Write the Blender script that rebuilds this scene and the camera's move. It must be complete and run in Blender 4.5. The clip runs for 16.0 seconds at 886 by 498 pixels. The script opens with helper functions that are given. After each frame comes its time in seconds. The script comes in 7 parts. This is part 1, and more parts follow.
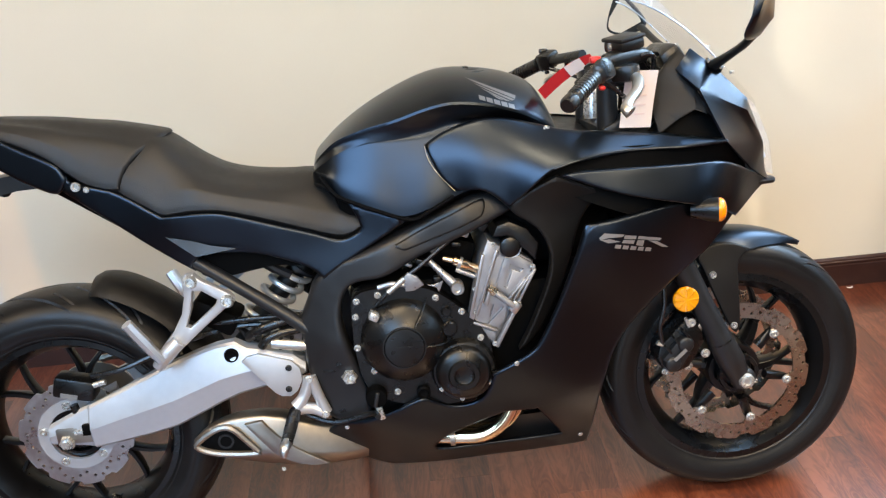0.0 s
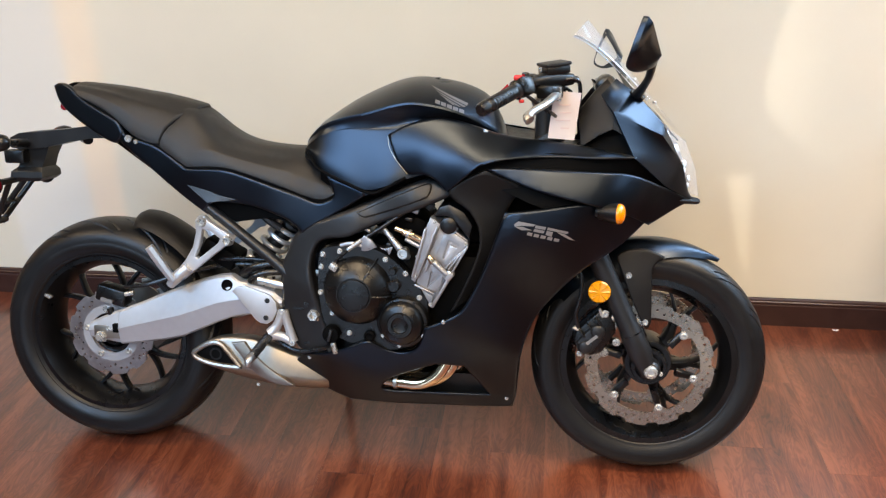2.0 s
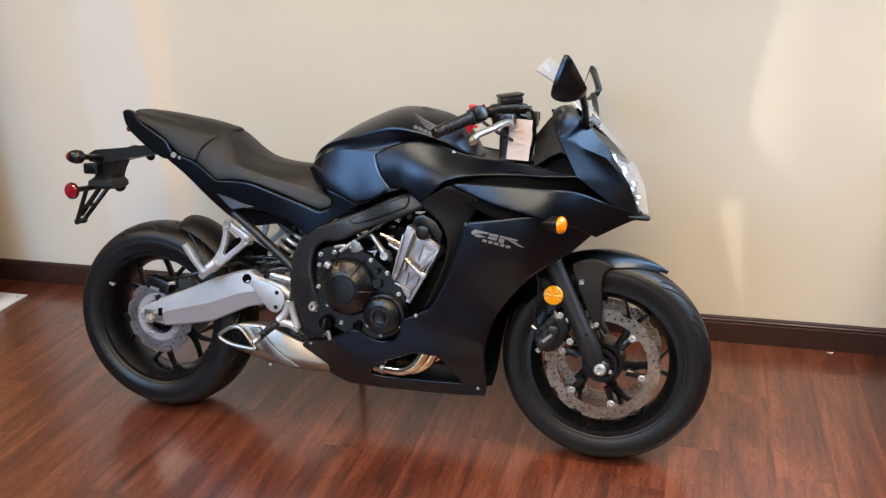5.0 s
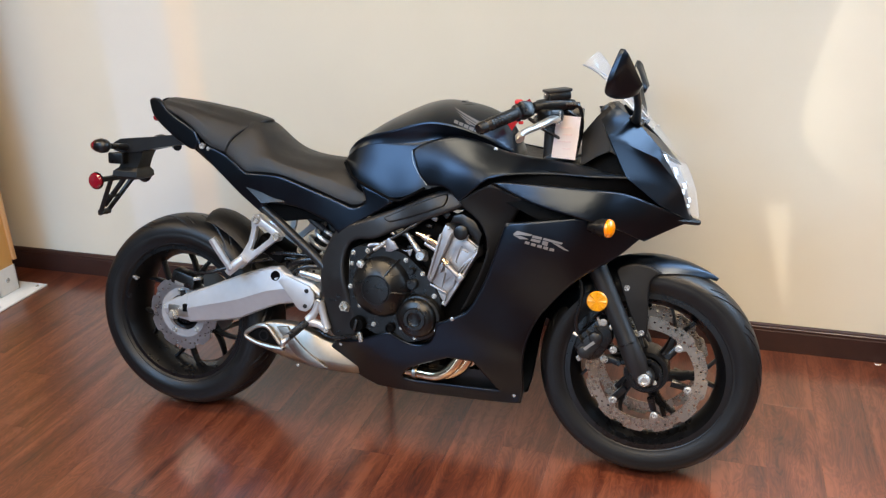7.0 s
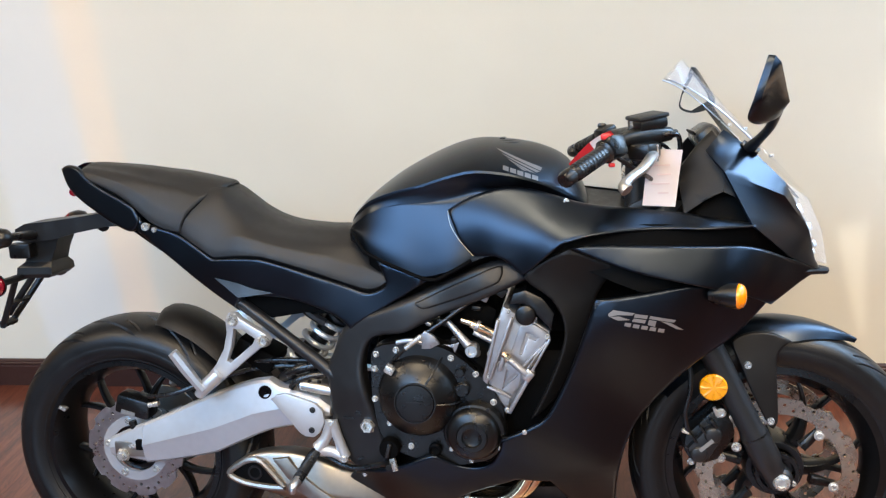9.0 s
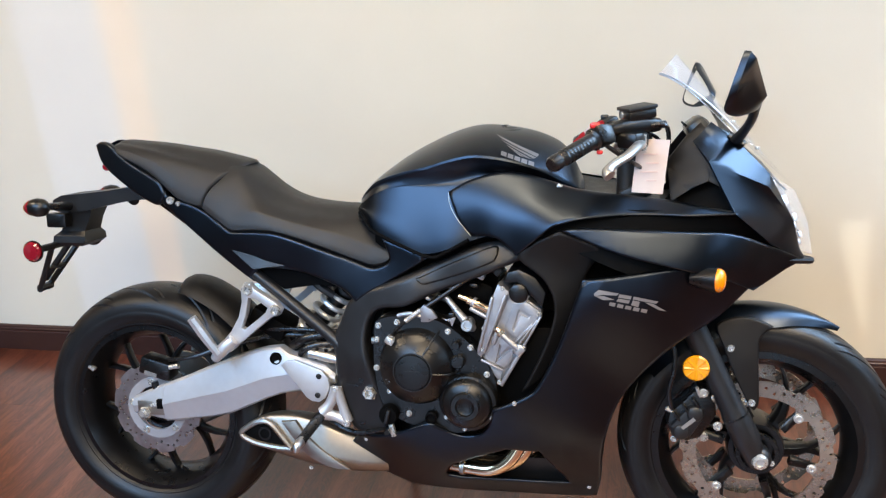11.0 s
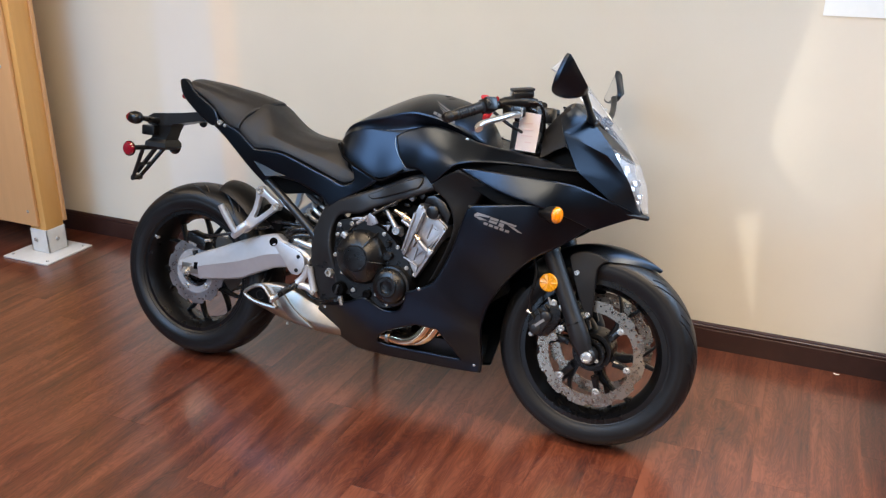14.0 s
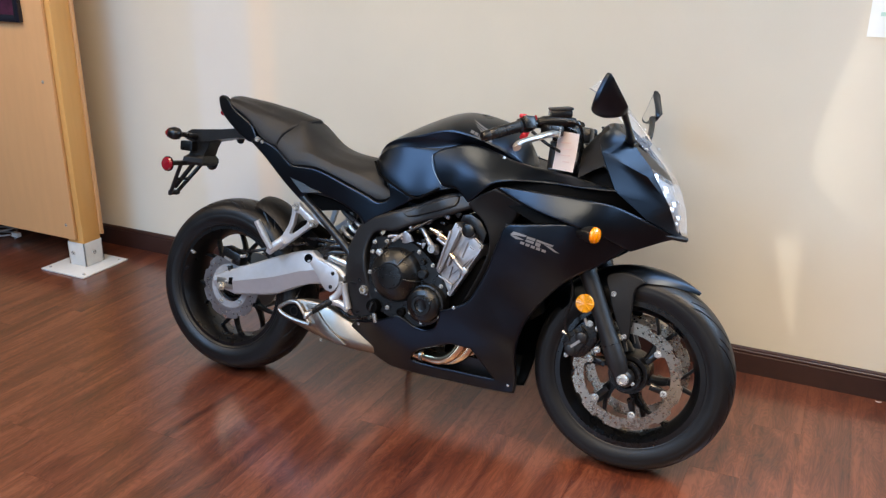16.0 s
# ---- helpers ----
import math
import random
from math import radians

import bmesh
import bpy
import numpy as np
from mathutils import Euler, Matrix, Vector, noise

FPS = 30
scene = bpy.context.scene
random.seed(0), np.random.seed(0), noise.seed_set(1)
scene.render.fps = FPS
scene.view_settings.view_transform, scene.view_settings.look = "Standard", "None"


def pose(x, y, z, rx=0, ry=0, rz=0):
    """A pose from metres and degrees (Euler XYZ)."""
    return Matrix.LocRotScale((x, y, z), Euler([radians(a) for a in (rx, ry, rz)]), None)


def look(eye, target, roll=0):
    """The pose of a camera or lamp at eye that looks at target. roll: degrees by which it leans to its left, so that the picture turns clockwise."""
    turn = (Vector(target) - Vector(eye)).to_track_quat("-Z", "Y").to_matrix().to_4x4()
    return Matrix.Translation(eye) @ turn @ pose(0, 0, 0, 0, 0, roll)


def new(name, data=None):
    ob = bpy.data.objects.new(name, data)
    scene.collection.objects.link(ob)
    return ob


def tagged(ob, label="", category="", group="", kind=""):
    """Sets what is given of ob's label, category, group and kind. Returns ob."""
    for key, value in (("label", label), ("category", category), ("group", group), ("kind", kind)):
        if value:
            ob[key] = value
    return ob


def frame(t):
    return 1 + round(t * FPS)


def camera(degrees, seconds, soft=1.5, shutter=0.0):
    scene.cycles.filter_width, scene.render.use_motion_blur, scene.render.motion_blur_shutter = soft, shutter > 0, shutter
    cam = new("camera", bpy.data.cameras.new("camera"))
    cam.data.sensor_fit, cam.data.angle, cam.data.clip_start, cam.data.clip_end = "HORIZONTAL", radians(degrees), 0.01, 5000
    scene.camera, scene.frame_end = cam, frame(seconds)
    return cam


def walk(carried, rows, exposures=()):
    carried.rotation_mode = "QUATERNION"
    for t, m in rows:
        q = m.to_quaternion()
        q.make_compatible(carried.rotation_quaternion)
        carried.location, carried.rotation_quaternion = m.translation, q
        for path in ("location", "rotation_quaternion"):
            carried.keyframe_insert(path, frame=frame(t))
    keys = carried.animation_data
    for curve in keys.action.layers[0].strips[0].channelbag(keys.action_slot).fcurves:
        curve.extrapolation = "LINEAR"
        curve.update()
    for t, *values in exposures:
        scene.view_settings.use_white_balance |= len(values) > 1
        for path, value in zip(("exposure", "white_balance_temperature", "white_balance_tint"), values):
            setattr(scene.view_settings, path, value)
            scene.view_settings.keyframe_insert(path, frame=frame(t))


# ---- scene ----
cam = camera(55.2, 16.0, soft=1.3)
PATH = [
    (0, (0.735, -1.627, 1.461), (0.832, 0.151, 0.55), -4.1),
    (0.5, (0.78, -1.653, 1.461), (0.903, 0.129, 0.56), -2.4),
    (1, (0.937, -1.708, 1.469), (0.962, 0.069, 0.553), -0.5),
    (1.5, (1.063, -1.829, 1.476), (0.909, -0.044, 0.586), -1.2),
    (2, (1.188, -2.018, 1.487), (0.944, -0.213, 0.66), -1.2),
    (2.5, (1.327, -2.169, 1.507), (1.051, -0.353, 0.715), 0.2),
    (3, (1.526, -2.208, 1.496), (1.163, -0.394, 0.736), -0.1),
    (3.5, (1.662, -2.229, 1.515), (1.186, -0.439, 0.759), -1.6),
    (4, (1.663, -2.266, 1.523), (1.155, -0.483, 0.773), -3.0),
    (6.5, (1.675, -2.252, 1.539), (1.075, -0.49, 0.807), -1.7),
    (7, (1.571, -2.183, 1.518), (0.99, -0.426, 0.76), -2.1),
    (7.5, (1.4, -2.129, 1.504), (0.905, -0.336, 0.769), -3.8),
    (8, (1.284, -1.999, 1.49), (0.858, -0.186, 0.762), -4.6),
    (8.5, (1.188, -1.788, 1.478), (0.78, 0.038, 0.772), -5.5),
    (9, (1.08, -1.667, 1.462), (0.737, 0.156, 0.715), -5.0),
    (11.5, (1.289, -1.849, 1.471), (0.796, -0.062, 0.718), -3.3),
    (12, (1.459, -2.045, 1.482), (0.898, -0.28, 0.728), -1.4),
    (12.5, (1.715, -2.163, 1.497), (1.085, -0.43, 0.722), 2.0),
    (13, (1.91, -2.263, 1.488), (1.243, -0.545, 0.71), 3.9),
    (13.5, (1.929, -2.343, 1.511), (1.22, -0.637, 0.745), 1.5),
    (14, (1.933, -2.355, 1.513), (1.198, -0.641, 0.788), 0.5),
    (14.5, (1.914, -2.366, 1.515), (1.158, -0.648, 0.825), 1.2),
    (15, (1.907, -2.372, 1.516), (1.126, -0.655, 0.852), 1.2),
    (15.5, (1.91, -2.374, 1.51), (1.107, -0.666, 0.85), 1.0),
    (16, (1.907, -2.356, 1.509), (1.107, -0.656, 0.825), 0.6),
]
walk(cam, [(t, look(eye, target, roll)) for t, eye, target, roll in PATH], exposures=[(0, -0.48, 7050, 9), (1, -0.46, 7000, 10), (2.5, -0.66, 7200, 12), (3.5, -0.77, 7200, 13), (4.2, -0.77, 7150, 13), (6.5, -0.69, 7000, 11), (9, -0.49, 6550, 9), (11.5, -0.45, 6550, 10), (12.5, -0.55, 6700, 11), (13.5, -0.69, 6750, 13), (15.5, -0.81, 6700, 12)])

from mathutils.bvhtree import BVHTree

# ---- light ----
world = bpy.data.worlds.new("world")
scene.world = world
world.use_nodes = True
wn = world.node_tree.nodes
sky = wn.new("ShaderNodeTexSky")
sky.sky_type, sky.sun_disc = "NISHITA", False
sky.sun_elevation, sky.sun_rotation = radians(2), radians(180)
world.node_tree.links.new(sky.outputs[0], wn["Background"].inputs[0])
wn["Background"].inputs[1].default_value = 0.05
scene.view_settings.exposure = 0.0


def area_lamp(name, m, sx, sy, watts, colour):
    data = bpy.data.lights.new(name, "AREA")
    data.shape, data.size, data.size_y, data.energy, data.color = "RECTANGLE", sx, sy, watts, colour
    ob = new(name, data)
    ob.matrix_world = m
    return ob


# the room: wall behind the motorcycle at WALL, shop windows behind the camera
WALL, BACK, LEFT, RIGHT, HIGH = 0.70, -5.2, -3.6, 4.2, 3.0
DAY, SKY, WARM, SUN = (0.44, 0.68, 1.0), (0.33, 0.60, 1.0), (1.0, 0.78, 0.52), (1.0, 0.92, 0.80)
for wx, sx, watts in ((-0.48, 0.7, 38), (2.2, 1.0, 17)):
    area_lamp("daylight_in_window", look((wx, BACK + 0.05, 1.25), (wx, 0, 1.2)), sx, 2.2, watts, DAY)
# side windows out of view, added for blue fill and paint reflections
area_lamp("fill_in_side_window", look((RIGHT - 0.05, -0.80, 1.95), (0, -0.80, 1.2)), 1.8, 0.85, 38, DAY)
area_lamp("fill_in_side_window", look((LEFT + 0.05, -3.1, 1.95), (0, -3.1, 1.2)), 2.8, 1.7, 6, DAY)
# unseen ceiling panels, added to put blue on tank, nose and mudguard
SKY_FILLS = ((-0.80, -3.10, 2.2, 2.4, 342), (2.55, 0.18, 1.7, 0.5, 19))
for lx, ly, sx, sy, watts in SKY_FILLS:
    area_lamp("blue_fill_in_skylight", look((lx, ly, HIGH - 0.02), (lx, ly + 0.001, 0)), sx, sy, watts, SKY).data.spread = radians(180 if lx < 0 else 90)
# warm ceiling lamps out of view, added to fill wall and floor
LAMPS = ((0.45, -0.75, 1.3, 0.4, 50), (-1.9, -0.9, 1.1, 0.4, 60), (1.5, -2.6, 1.5, 1.5, 140), (2.7, -0.80, 1.1, 0.9, 58), (1.2, -4.2, 1.5, 1.2, 84))
for lx, ly, sx, sy, watts in LAMPS:
    area_lamp("warm_fill_light", look((lx, ly, HIGH - 0.09), (lx, ly + 0.001, 0)), sx, sy, watts, WARM).data.spread = radians(85 if lx > 2 else 180)
# unseen window at the wall's far end, added to turn the nose facets blue
area_lamp("nose_fill_in_wall_window", look((3.25, WALL - 0.01, 2.21), (3.25, 0, 2.21)), 1.56, 1.42, 310, DAY)
# low sun from behind the camera; unseen cut masks shape it on the wall
sun = new("sun", bpy.data.lights.new("sun", "SUN"))
sun.data.energy, sun.data.angle, sun.data.color = 1.05, radians(0.3), SUN
sun.matrix_world = look((2.0, -20, 1.0), (2.0, 0, 1.0))


# ---- materials ----
def material(name, base, rough=0.5, metal=0.0, vary=0.12, grain=40.0, bump=0.0, bump_scale=300.0, coat=0.0, spec=0.5, rough_vary=0.08, coat_rough=0.1):
    """A surface with stains and grain at two scales and a fine relief."""
    m = bpy.data.materials.new(name)
    m.use_nodes = True
    n, l = m.node_tree.nodes, m.node_tree.links
    b = n["Principled BSDF"]
    b.inputs["Metallic"].default_value = metal
    b.inputs["Coat Weight"].default_value = coat
    b.inputs["Coat Roughness"].default_value = coat_rough
    b.inputs["Specular IOR Level"].default_value = spec
    co = n.new("ShaderNodeTexCoord")
    big, small = n.new("ShaderNodeTexNoise"), n.new("ShaderNodeTexNoise")
    big.inputs["Scale"].default_value, big.inputs["Detail"].default_value = grain / 8, 3
    small.inputs["Scale"].default_value, small.inputs["Detail"].default_value = grain, 4
    mix = n.new("ShaderNodeMath")
    mix.operation = "MULTIPLY_ADD"
    mix.inputs[1].default_value = 0.5
    half = n.new("ShaderNodeMath")
    half.operation = "MULTIPLY"
    half.inputs[1].default_value = 0.5
    for t in (big, small):
        l.new(co.outputs["Object"], t.inputs["Vector"])
    l.new(small.outputs["Fac"], half.inputs[0])
    l.new(big.outputs["Fac"], mix.inputs[0])
    l.new(half.outputs[0], mix.inputs[2])
    ramp = n.new("ShaderNodeMapRange")
    ramp.inputs["From Min"].default_value, ramp.inputs["From Max"].default_value = 0.3, 0.7
    ramp.inputs["To Min"].default_value, ramp.inputs["To Max"].default_value = 1 - vary, 1 + vary
    l.new(mix.outputs[0], ramp.inputs["Value"])
    mul = n.new("ShaderNodeVectorMath")
    mul.operation = "SCALE"
    mul.inputs[0].default_value = base
    l.new(ramp.outputs[0], mul.inputs["Scale"])
    l.new(mul.outputs[0], b.inputs["Base Color"])
    rr = n.new("ShaderNodeMapRange")
    rr.inputs["From Min"].default_value, rr.inputs["From Max"].default_value = 0.3, 0.7
    rr.inputs["To Min"].default_value, rr.inputs["To Max"].default_value = max(rough - rough_vary, 0.02), min(rough + rough_vary, 1)
    l.new(mix.outputs[0], rr.inputs["Value"])
    l.new(rr.outputs[0], b.inputs["Roughness"])
    if bump:
        fine, bp = n.new("ShaderNodeTexNoise"), n.new("ShaderNodeBump")
        fine.inputs["Scale"].default_value, fine.inputs["Detail"].default_value = bump_scale, 2
        l.new(co.outputs["Object"], fine.inputs["Vector"])
        l.new(fine.outputs["Fac"], bp.inputs["Height"])
        bp.inputs["Strength"].default_value, bp.inputs["Distance"].default_value = bump, 0.002
        l.new(bp.outputs[0], b.inputs["Normal"])
    return m


def glass(name, colour, rough=0.02, alpha=0.25):
    m = bpy.data.materials.new(name)
    m.use_nodes = True
    b = m.node_tree.nodes["Principled BSDF"]
    b.inputs["Base Color"].default_value = (*colour, 1)
    b.inputs["Roughness"].default_value = rough
    b.inputs["Alpha"].default_value = alpha
    b.inputs["Coat Weight"].default_value = 1.0
    b.inputs["Coat Roughness"].default_value = 0.02
    return m


M_PAINT = material("matte_black_metallic_paint", (0.022, 0.030, 0.042), 0.335, 1.0, vary=0.03, grain=25, bump=0.03, bump_scale=1500, rough_vary=0.01, coat=0.25, coat_rough=0.28)
M_PLASTIC = material("black_plastic", (0.006, 0.006, 0.0062), 0.42, 0, vary=0.15, bump=0.12, bump_scale=900)
# near-black, low sheen; also stands for shade in gaps and openings
M_DULL = material("dull_black_plastic_and_shade", (0.0015, 0.0015, 0.0016), 0.6, 0, vary=0.2, bump=0.1, bump_scale=700, spec=0.06)
M_SEAT = material("black_vinyl", (0.0095, 0.0092, 0.0092), 0.46, 0, vary=0.12, grain=60, bump=0.3, bump_scale=700, spec=0.42)
M_TYRE = material("tyre_rubber", (0.0048, 0.0049, 0.0054), 0.42, 0, vary=0.25, grain=50, bump=0.15, bump_scale=500, spec=0.38)
M_RIM = material("satin_black_wheel_paint", (0.0032, 0.0032, 0.0036), 0.30, 0.1, vary=0.12)
M_FRAME = material("satin_black_frame_paint", (0.013, 0.0135, 0.015), 0.38, 0.15, vary=0.1, bump=0.12, bump_scale=450)
M_ENGINE = material("black_engine_paint", (0.0035, 0.0035, 0.0036), 0.30, 0.05, vary=0.15, bump=0.15, bump_scale=600)
M_CAST = material("cast_aluminium", (0.37, 0.37, 0.385), 0.34, 0.75, vary=0.14, grain=70, bump=0.3, bump_scale=500)
M_SWING = material("silver_painted_aluminium", (0.53, 0.54, 0.56), 0.36, 0.6, vary=0.05, grain=60, bump=0.06, bump_scale=900)
M_POLISH = material("polished_aluminium", (0.60, 0.59, 0.57), 0.36, 1.0, vary=0.08, grain=90)
M_BOLT = material("zinc_bolt", (0.55, 0.55, 0.53), 0.28, 0.7, vary=0.1, grain=200)
M_STEEL = material("brushed_stainless", (0.37, 0.335, 0.29), 0.40, 1.0, vary=0.08, grain=80)
M_HEADER = material("heat_tinted_steel", (0.86, 0.66, 0.44), 0.16, 1.0, vary=0.12, grain=40)
# reflections put into one steel's colour: brown floor here, pale sky next
M_DISC = material("floor_toned_disc_steel", (0.46, 0.39, 0.31), 0.28, 1.0, vary=0.10, grain=120)
M_DISC_SKY = material("sky_toned_disc_steel", (0.60, 0.60, 0.60), 0.32, 1.0, vary=0.12, grain=120)
mn = M_DISC.node_tree
turned = mn.nodes.new("ShaderNodeTangent")
turned.direction_type, turned.axis = "RADIAL", "Y"
mn.nodes["Principled BSDF"].inputs["Anisotropic"].default_value = 0.6
mn.links.new(turned.outputs[0], mn.nodes["Principled BSDF"].inputs["Tangent"])
M_SPRING = material("pale_spring_steel", (0.62, 0.64, 0.66), 0.3, 0.7)
M_AMBER = material("amber_lens", (0.90, 0.24, 0.0), 0.10, 0, vary=0.35, grain=160, coat=0.8)
M_REFLECT = material("amber_reflector", (0.78, 0.31, 0.006), 0.2, 0, vary=0.2, grain=400, coat=0.6)
M_RED = material("red_lens", (0.20, 0.004, 0.012), 0.12, 0, coat=1.0, coat_rough=0.03)
M_STRAP = material("red_strap", (0.55, 0.012, 0.018), 0.75, 0, bump=0.3, bump_scale=900)
M_PAPER = material("tag_paper", (0.78, 0.70, 0.68), 0.7, 0, vary=0.04)
M_INK = material("tag_ink", (0.72, 0.59, 0.575), 0.7, 0)
M_DECAL = material("silver_decal", (0.27, 0.27, 0.27), 0.4, 0.5, vary=0.03)
M_EMBLEM = material("grey_emblem_print", (0.15, 0.15, 0.155), 0.4, 0.3, vary=0.05)
M_CHROME = material("lamp_reflector_chrome", (0.80, 0.82, 0.85), 0.32, 1.0, vary=0.03)
M_LAMP = material("grey_lamp_interior", (0.30, 0.31, 0.33), 0.35, 0.8, vary=0.2, grain=60)
M_MIRROR = material("mirror_glass", (0.85, 0.86, 0.87), 0.01, 1.0, vary=0.0, rough_vary=0.0)
M_SCREEN = glass("clear_screen", (0.62, 0.68, 0.80), 0.02, 0.20)
M_COWL = material("grained_grey_plastic", (0.006, 0.0056, 0.0054), 0.46, 0, spec=0.28, vary=0.12, bump=0.2, bump_scale=1200)
M_LENS = glass("headlight_lens", (0.85, 0.88, 0.92), 0.02, 0.20)
M_RUBBER = material("black_grip_rubber", (0.006, 0.006, 0.0063), 0.28, 0, bump=0.15, bump_scale=800, spec=0.6)
M_REDSW = material("red_switch", (0.6, 0.02, 0.02), 0.4, 0)


def wood_floor():
    """Reddish brown plank flooring, the grain running along y."""
    m = bpy.data.materials.new("plank_floor")
    m.use_nodes = True
    n, l = m.node_tree.nodes, m.node_tree.links
    b = n["Principled BSDF"]
    co, info = n.new("ShaderNodeTexCoord"), n.new("ShaderNodeObjectInfo")
    geo = n.new("ShaderNodeNewGeometry")
    seed = n.new("ShaderNodeMath")
    seed.operation = "ADD"
    l.new(info.outputs["Random"], seed.inputs[0])
    l.new(geo.outputs["Random Per Island"], seed.inputs[1])
    k = n.new("ShaderNodeMath")
    k.operation = "MULTIPLY"
    k.inputs[1].default_value = 37.0
    l.new(seed.outputs[0], k.inputs[0])
    shift = n.new("ShaderNodeVectorMath")
    shift.operation = "ADD"
    l.new(co.outputs["Object"], shift.inputs[0])
    l.new(k.outputs[0], shift.inputs[1])

    def stretched(sx, sy, scale, detail, distortion):
        mp = n.new("ShaderNodeMapping")
        mp.inputs["Scale"].default_value = (sx, sy, 1)
        l.new(shift.outputs[0], mp.inputs["Vector"])
        t = n.new("ShaderNodeTexNoise")
        t.inputs["Scale"].default_value, t.inputs["Detail"].default_value, t.inputs["Distortion"].default_value = scale, detail, distortion
        l.new(mp.outputs[0], t.inputs["Vector"])
        return t

    broad = stretched(9, 1.1, 1.0, 4, 1.6)
    fine = stretched(70, 3.0, 1.0, 5, 0.5)
    whorl = stretched(16, 3.2, 1.0, 2, 3.5)
    mixed = n.new("ShaderNodeMath")
    mixed.operation = "MULTIPLY_ADD"
    mixed.inputs[1].default_value = 0.40
    l.new(fine.outputs["Fac"], mixed.inputs[0])
    l.new(broad.outputs["Fac"], mixed.inputs[2])
    rings = n.new("ShaderNodeMath")
    rings.operation = "PINGPONG"
    rings.inputs[1].default_value = 0.09
    l.new(whorl.outputs["Fac"], rings.inputs[0])
    total = n.new("ShaderNodeMath")
    total.operation = "MULTIPLY_ADD"
    total.inputs[1].default_value = 1.9
    l.new(rings.outputs[0], total.inputs[0])
    l.new(mixed.outputs[0], total.inputs[2])
    ramp = n.new("ShaderNodeValToRGB")
    e = ramp.color_ramp.elements
    e[0].position, e[0].color = 0.50, (0.029, 0.0074, 0.0047, 1)
    e[1].position, e[1].color = 1.0, (0.160, 0.047, 0.0225, 1)
    mid = e.new(0.75)
    mid.color = (0.090, 0.0214, 0.0098, 1)
    l.new(total.outputs[0], ramp.inputs[0])
    tone = n.new("ShaderNodeMapRange")
    tone.inputs["To Min"].default_value, tone.inputs["To Max"].default_value = 0.96, 1.04
    fr = n.new("ShaderNodeMath")
    fr.operation = "FRACT"
    l.new(k.outputs[0], fr.inputs[0])
    l.new(fr.outputs[0], tone.inputs["Value"])
    sc = n.new("ShaderNodeVectorMath")
    sc.operation = "SCALE"
    l.new(ramp.outputs[0], sc.inputs[0])
    l.new(tone.outputs[0], sc.inputs["Scale"])
    l.new(sc.outputs[0], b.inputs["Base Color"])
    b.inputs["Coat Weight"].default_value = 0.95
    b.inputs["Coat Roughness"].default_value = 0.20
    rg = n.new("ShaderNodeMapRange")
    rg.inputs["To Min"].default_value, rg.inputs["To Max"].default_value = 0.42, 0.30
    l.new(fine.outputs["Fac"], rg.inputs["Value"])
    l.new(rg.outputs[0], b.inputs["Roughness"])
    bp = n.new("ShaderNodeBump")
    bp.inputs["Strength"].default_value, bp.inputs["Distance"].default_value = 0.15, 0.001
    l.new(fine.outputs["Fac"], bp.inputs["Height"])
    l.new(bp.outputs[0], b.inputs["Normal"])
    return m


def light_wood(name, base, axis_scale):
    m = material(name, base, 0.38, 0, vary=0.05, grain=20)
    n, l = m.node_tree.nodes, m.node_tree.links
    for t in [x for x in n if x.type == "TEX_NOISE"]:
        mp = n.new("ShaderNodeMapping")
        mp.inputs["Scale"].default_value = axis_scale
        src = t.inputs["Vector"].links[0].from_socket
        l.new(src, mp.inputs["Vector"])
        l.new(mp.outputs[0], t.inputs["Vector"])
    return m


M_FLOOR = wood_floor()
M_WALL = material("cream_wall_paint", (0.69, 0.66, 0.56), 0.62, 0, vary=0.025, grain=6, bump=0.08, bump_scale=260)
# shade is put into this dark paint of the unseen walls and masks
M_FAR = material("shade_toned_paint", (0.08, 0.074, 0.068), 0.7, 0, vary=0.05, grain=5)
M_CEIL = material("ceiling_paint", (0.40, 0.38, 0.345), 0.8, 0, vary=0.02)
M_BASE = material("dark_stained_baseboard", (0.034, 0.013, 0.010), 0.42, 0, vary=0.25, grain=30)
M_BIRCH = light_wood("birch_veneer", (0.64, 0.36, 0.165), (1.5, 1.5, 0.25))
M_POST = light_wood("pine_post", (0.66, 0.36, 0.115), (2, 2, 0.15))
M_WHITE = material("white_painted_steel", (0.62, 0.62, 0.60), 0.45, 0, vary=0.06)
M_POSTER = material("white_poster", (0.80, 0.86, 0.86), 0.4, 0, vary=0.02)
M_GREEN = material("poster_print", (0.45, 0.66, 0.62), 0.4, 0)
M_FRAMEBLK = material("black_picture_frame", (0.008, 0.010, 0.018), 0.3, 0)
M_PRINT = material("dark_picture_print", (0.05, 0.012, 0.03), 0.35, 0, vary=0.6, grain=60)
M_CABLE = material("grey_cable", (0.25, 0.25, 0.26), 0.5, 0)


# ---- mesh helpers ----
def part(name, bm, mat, parent=None, label="", sharp=38, smooth=True):
    """One mesh object from a bmesh, under a thing or a part."""
    me = bpy.data.meshes.new(name)
    bmesh.ops.remove_doubles(bm, verts=bm.verts, dist=1e-5)
    bmesh.ops.recalc_face_normals(bm, faces=bm.faces)
    bm.to_mesh(me)
    bm.free()
    if smooth:
        me.shade_smooth()
        me.set_sharp_from_angle(angle=radians(sharp))
    me.materials.append(mat)
    ob = new(name, me)
    ob.parent = parent
    if label:
        ob["label"] = label
    return ob


def thing(name, label, category, m=Matrix(), group="", kind=""):
    ob = tagged(new(name), label, category, group, kind)
    ob.matrix_world = m
    return ob


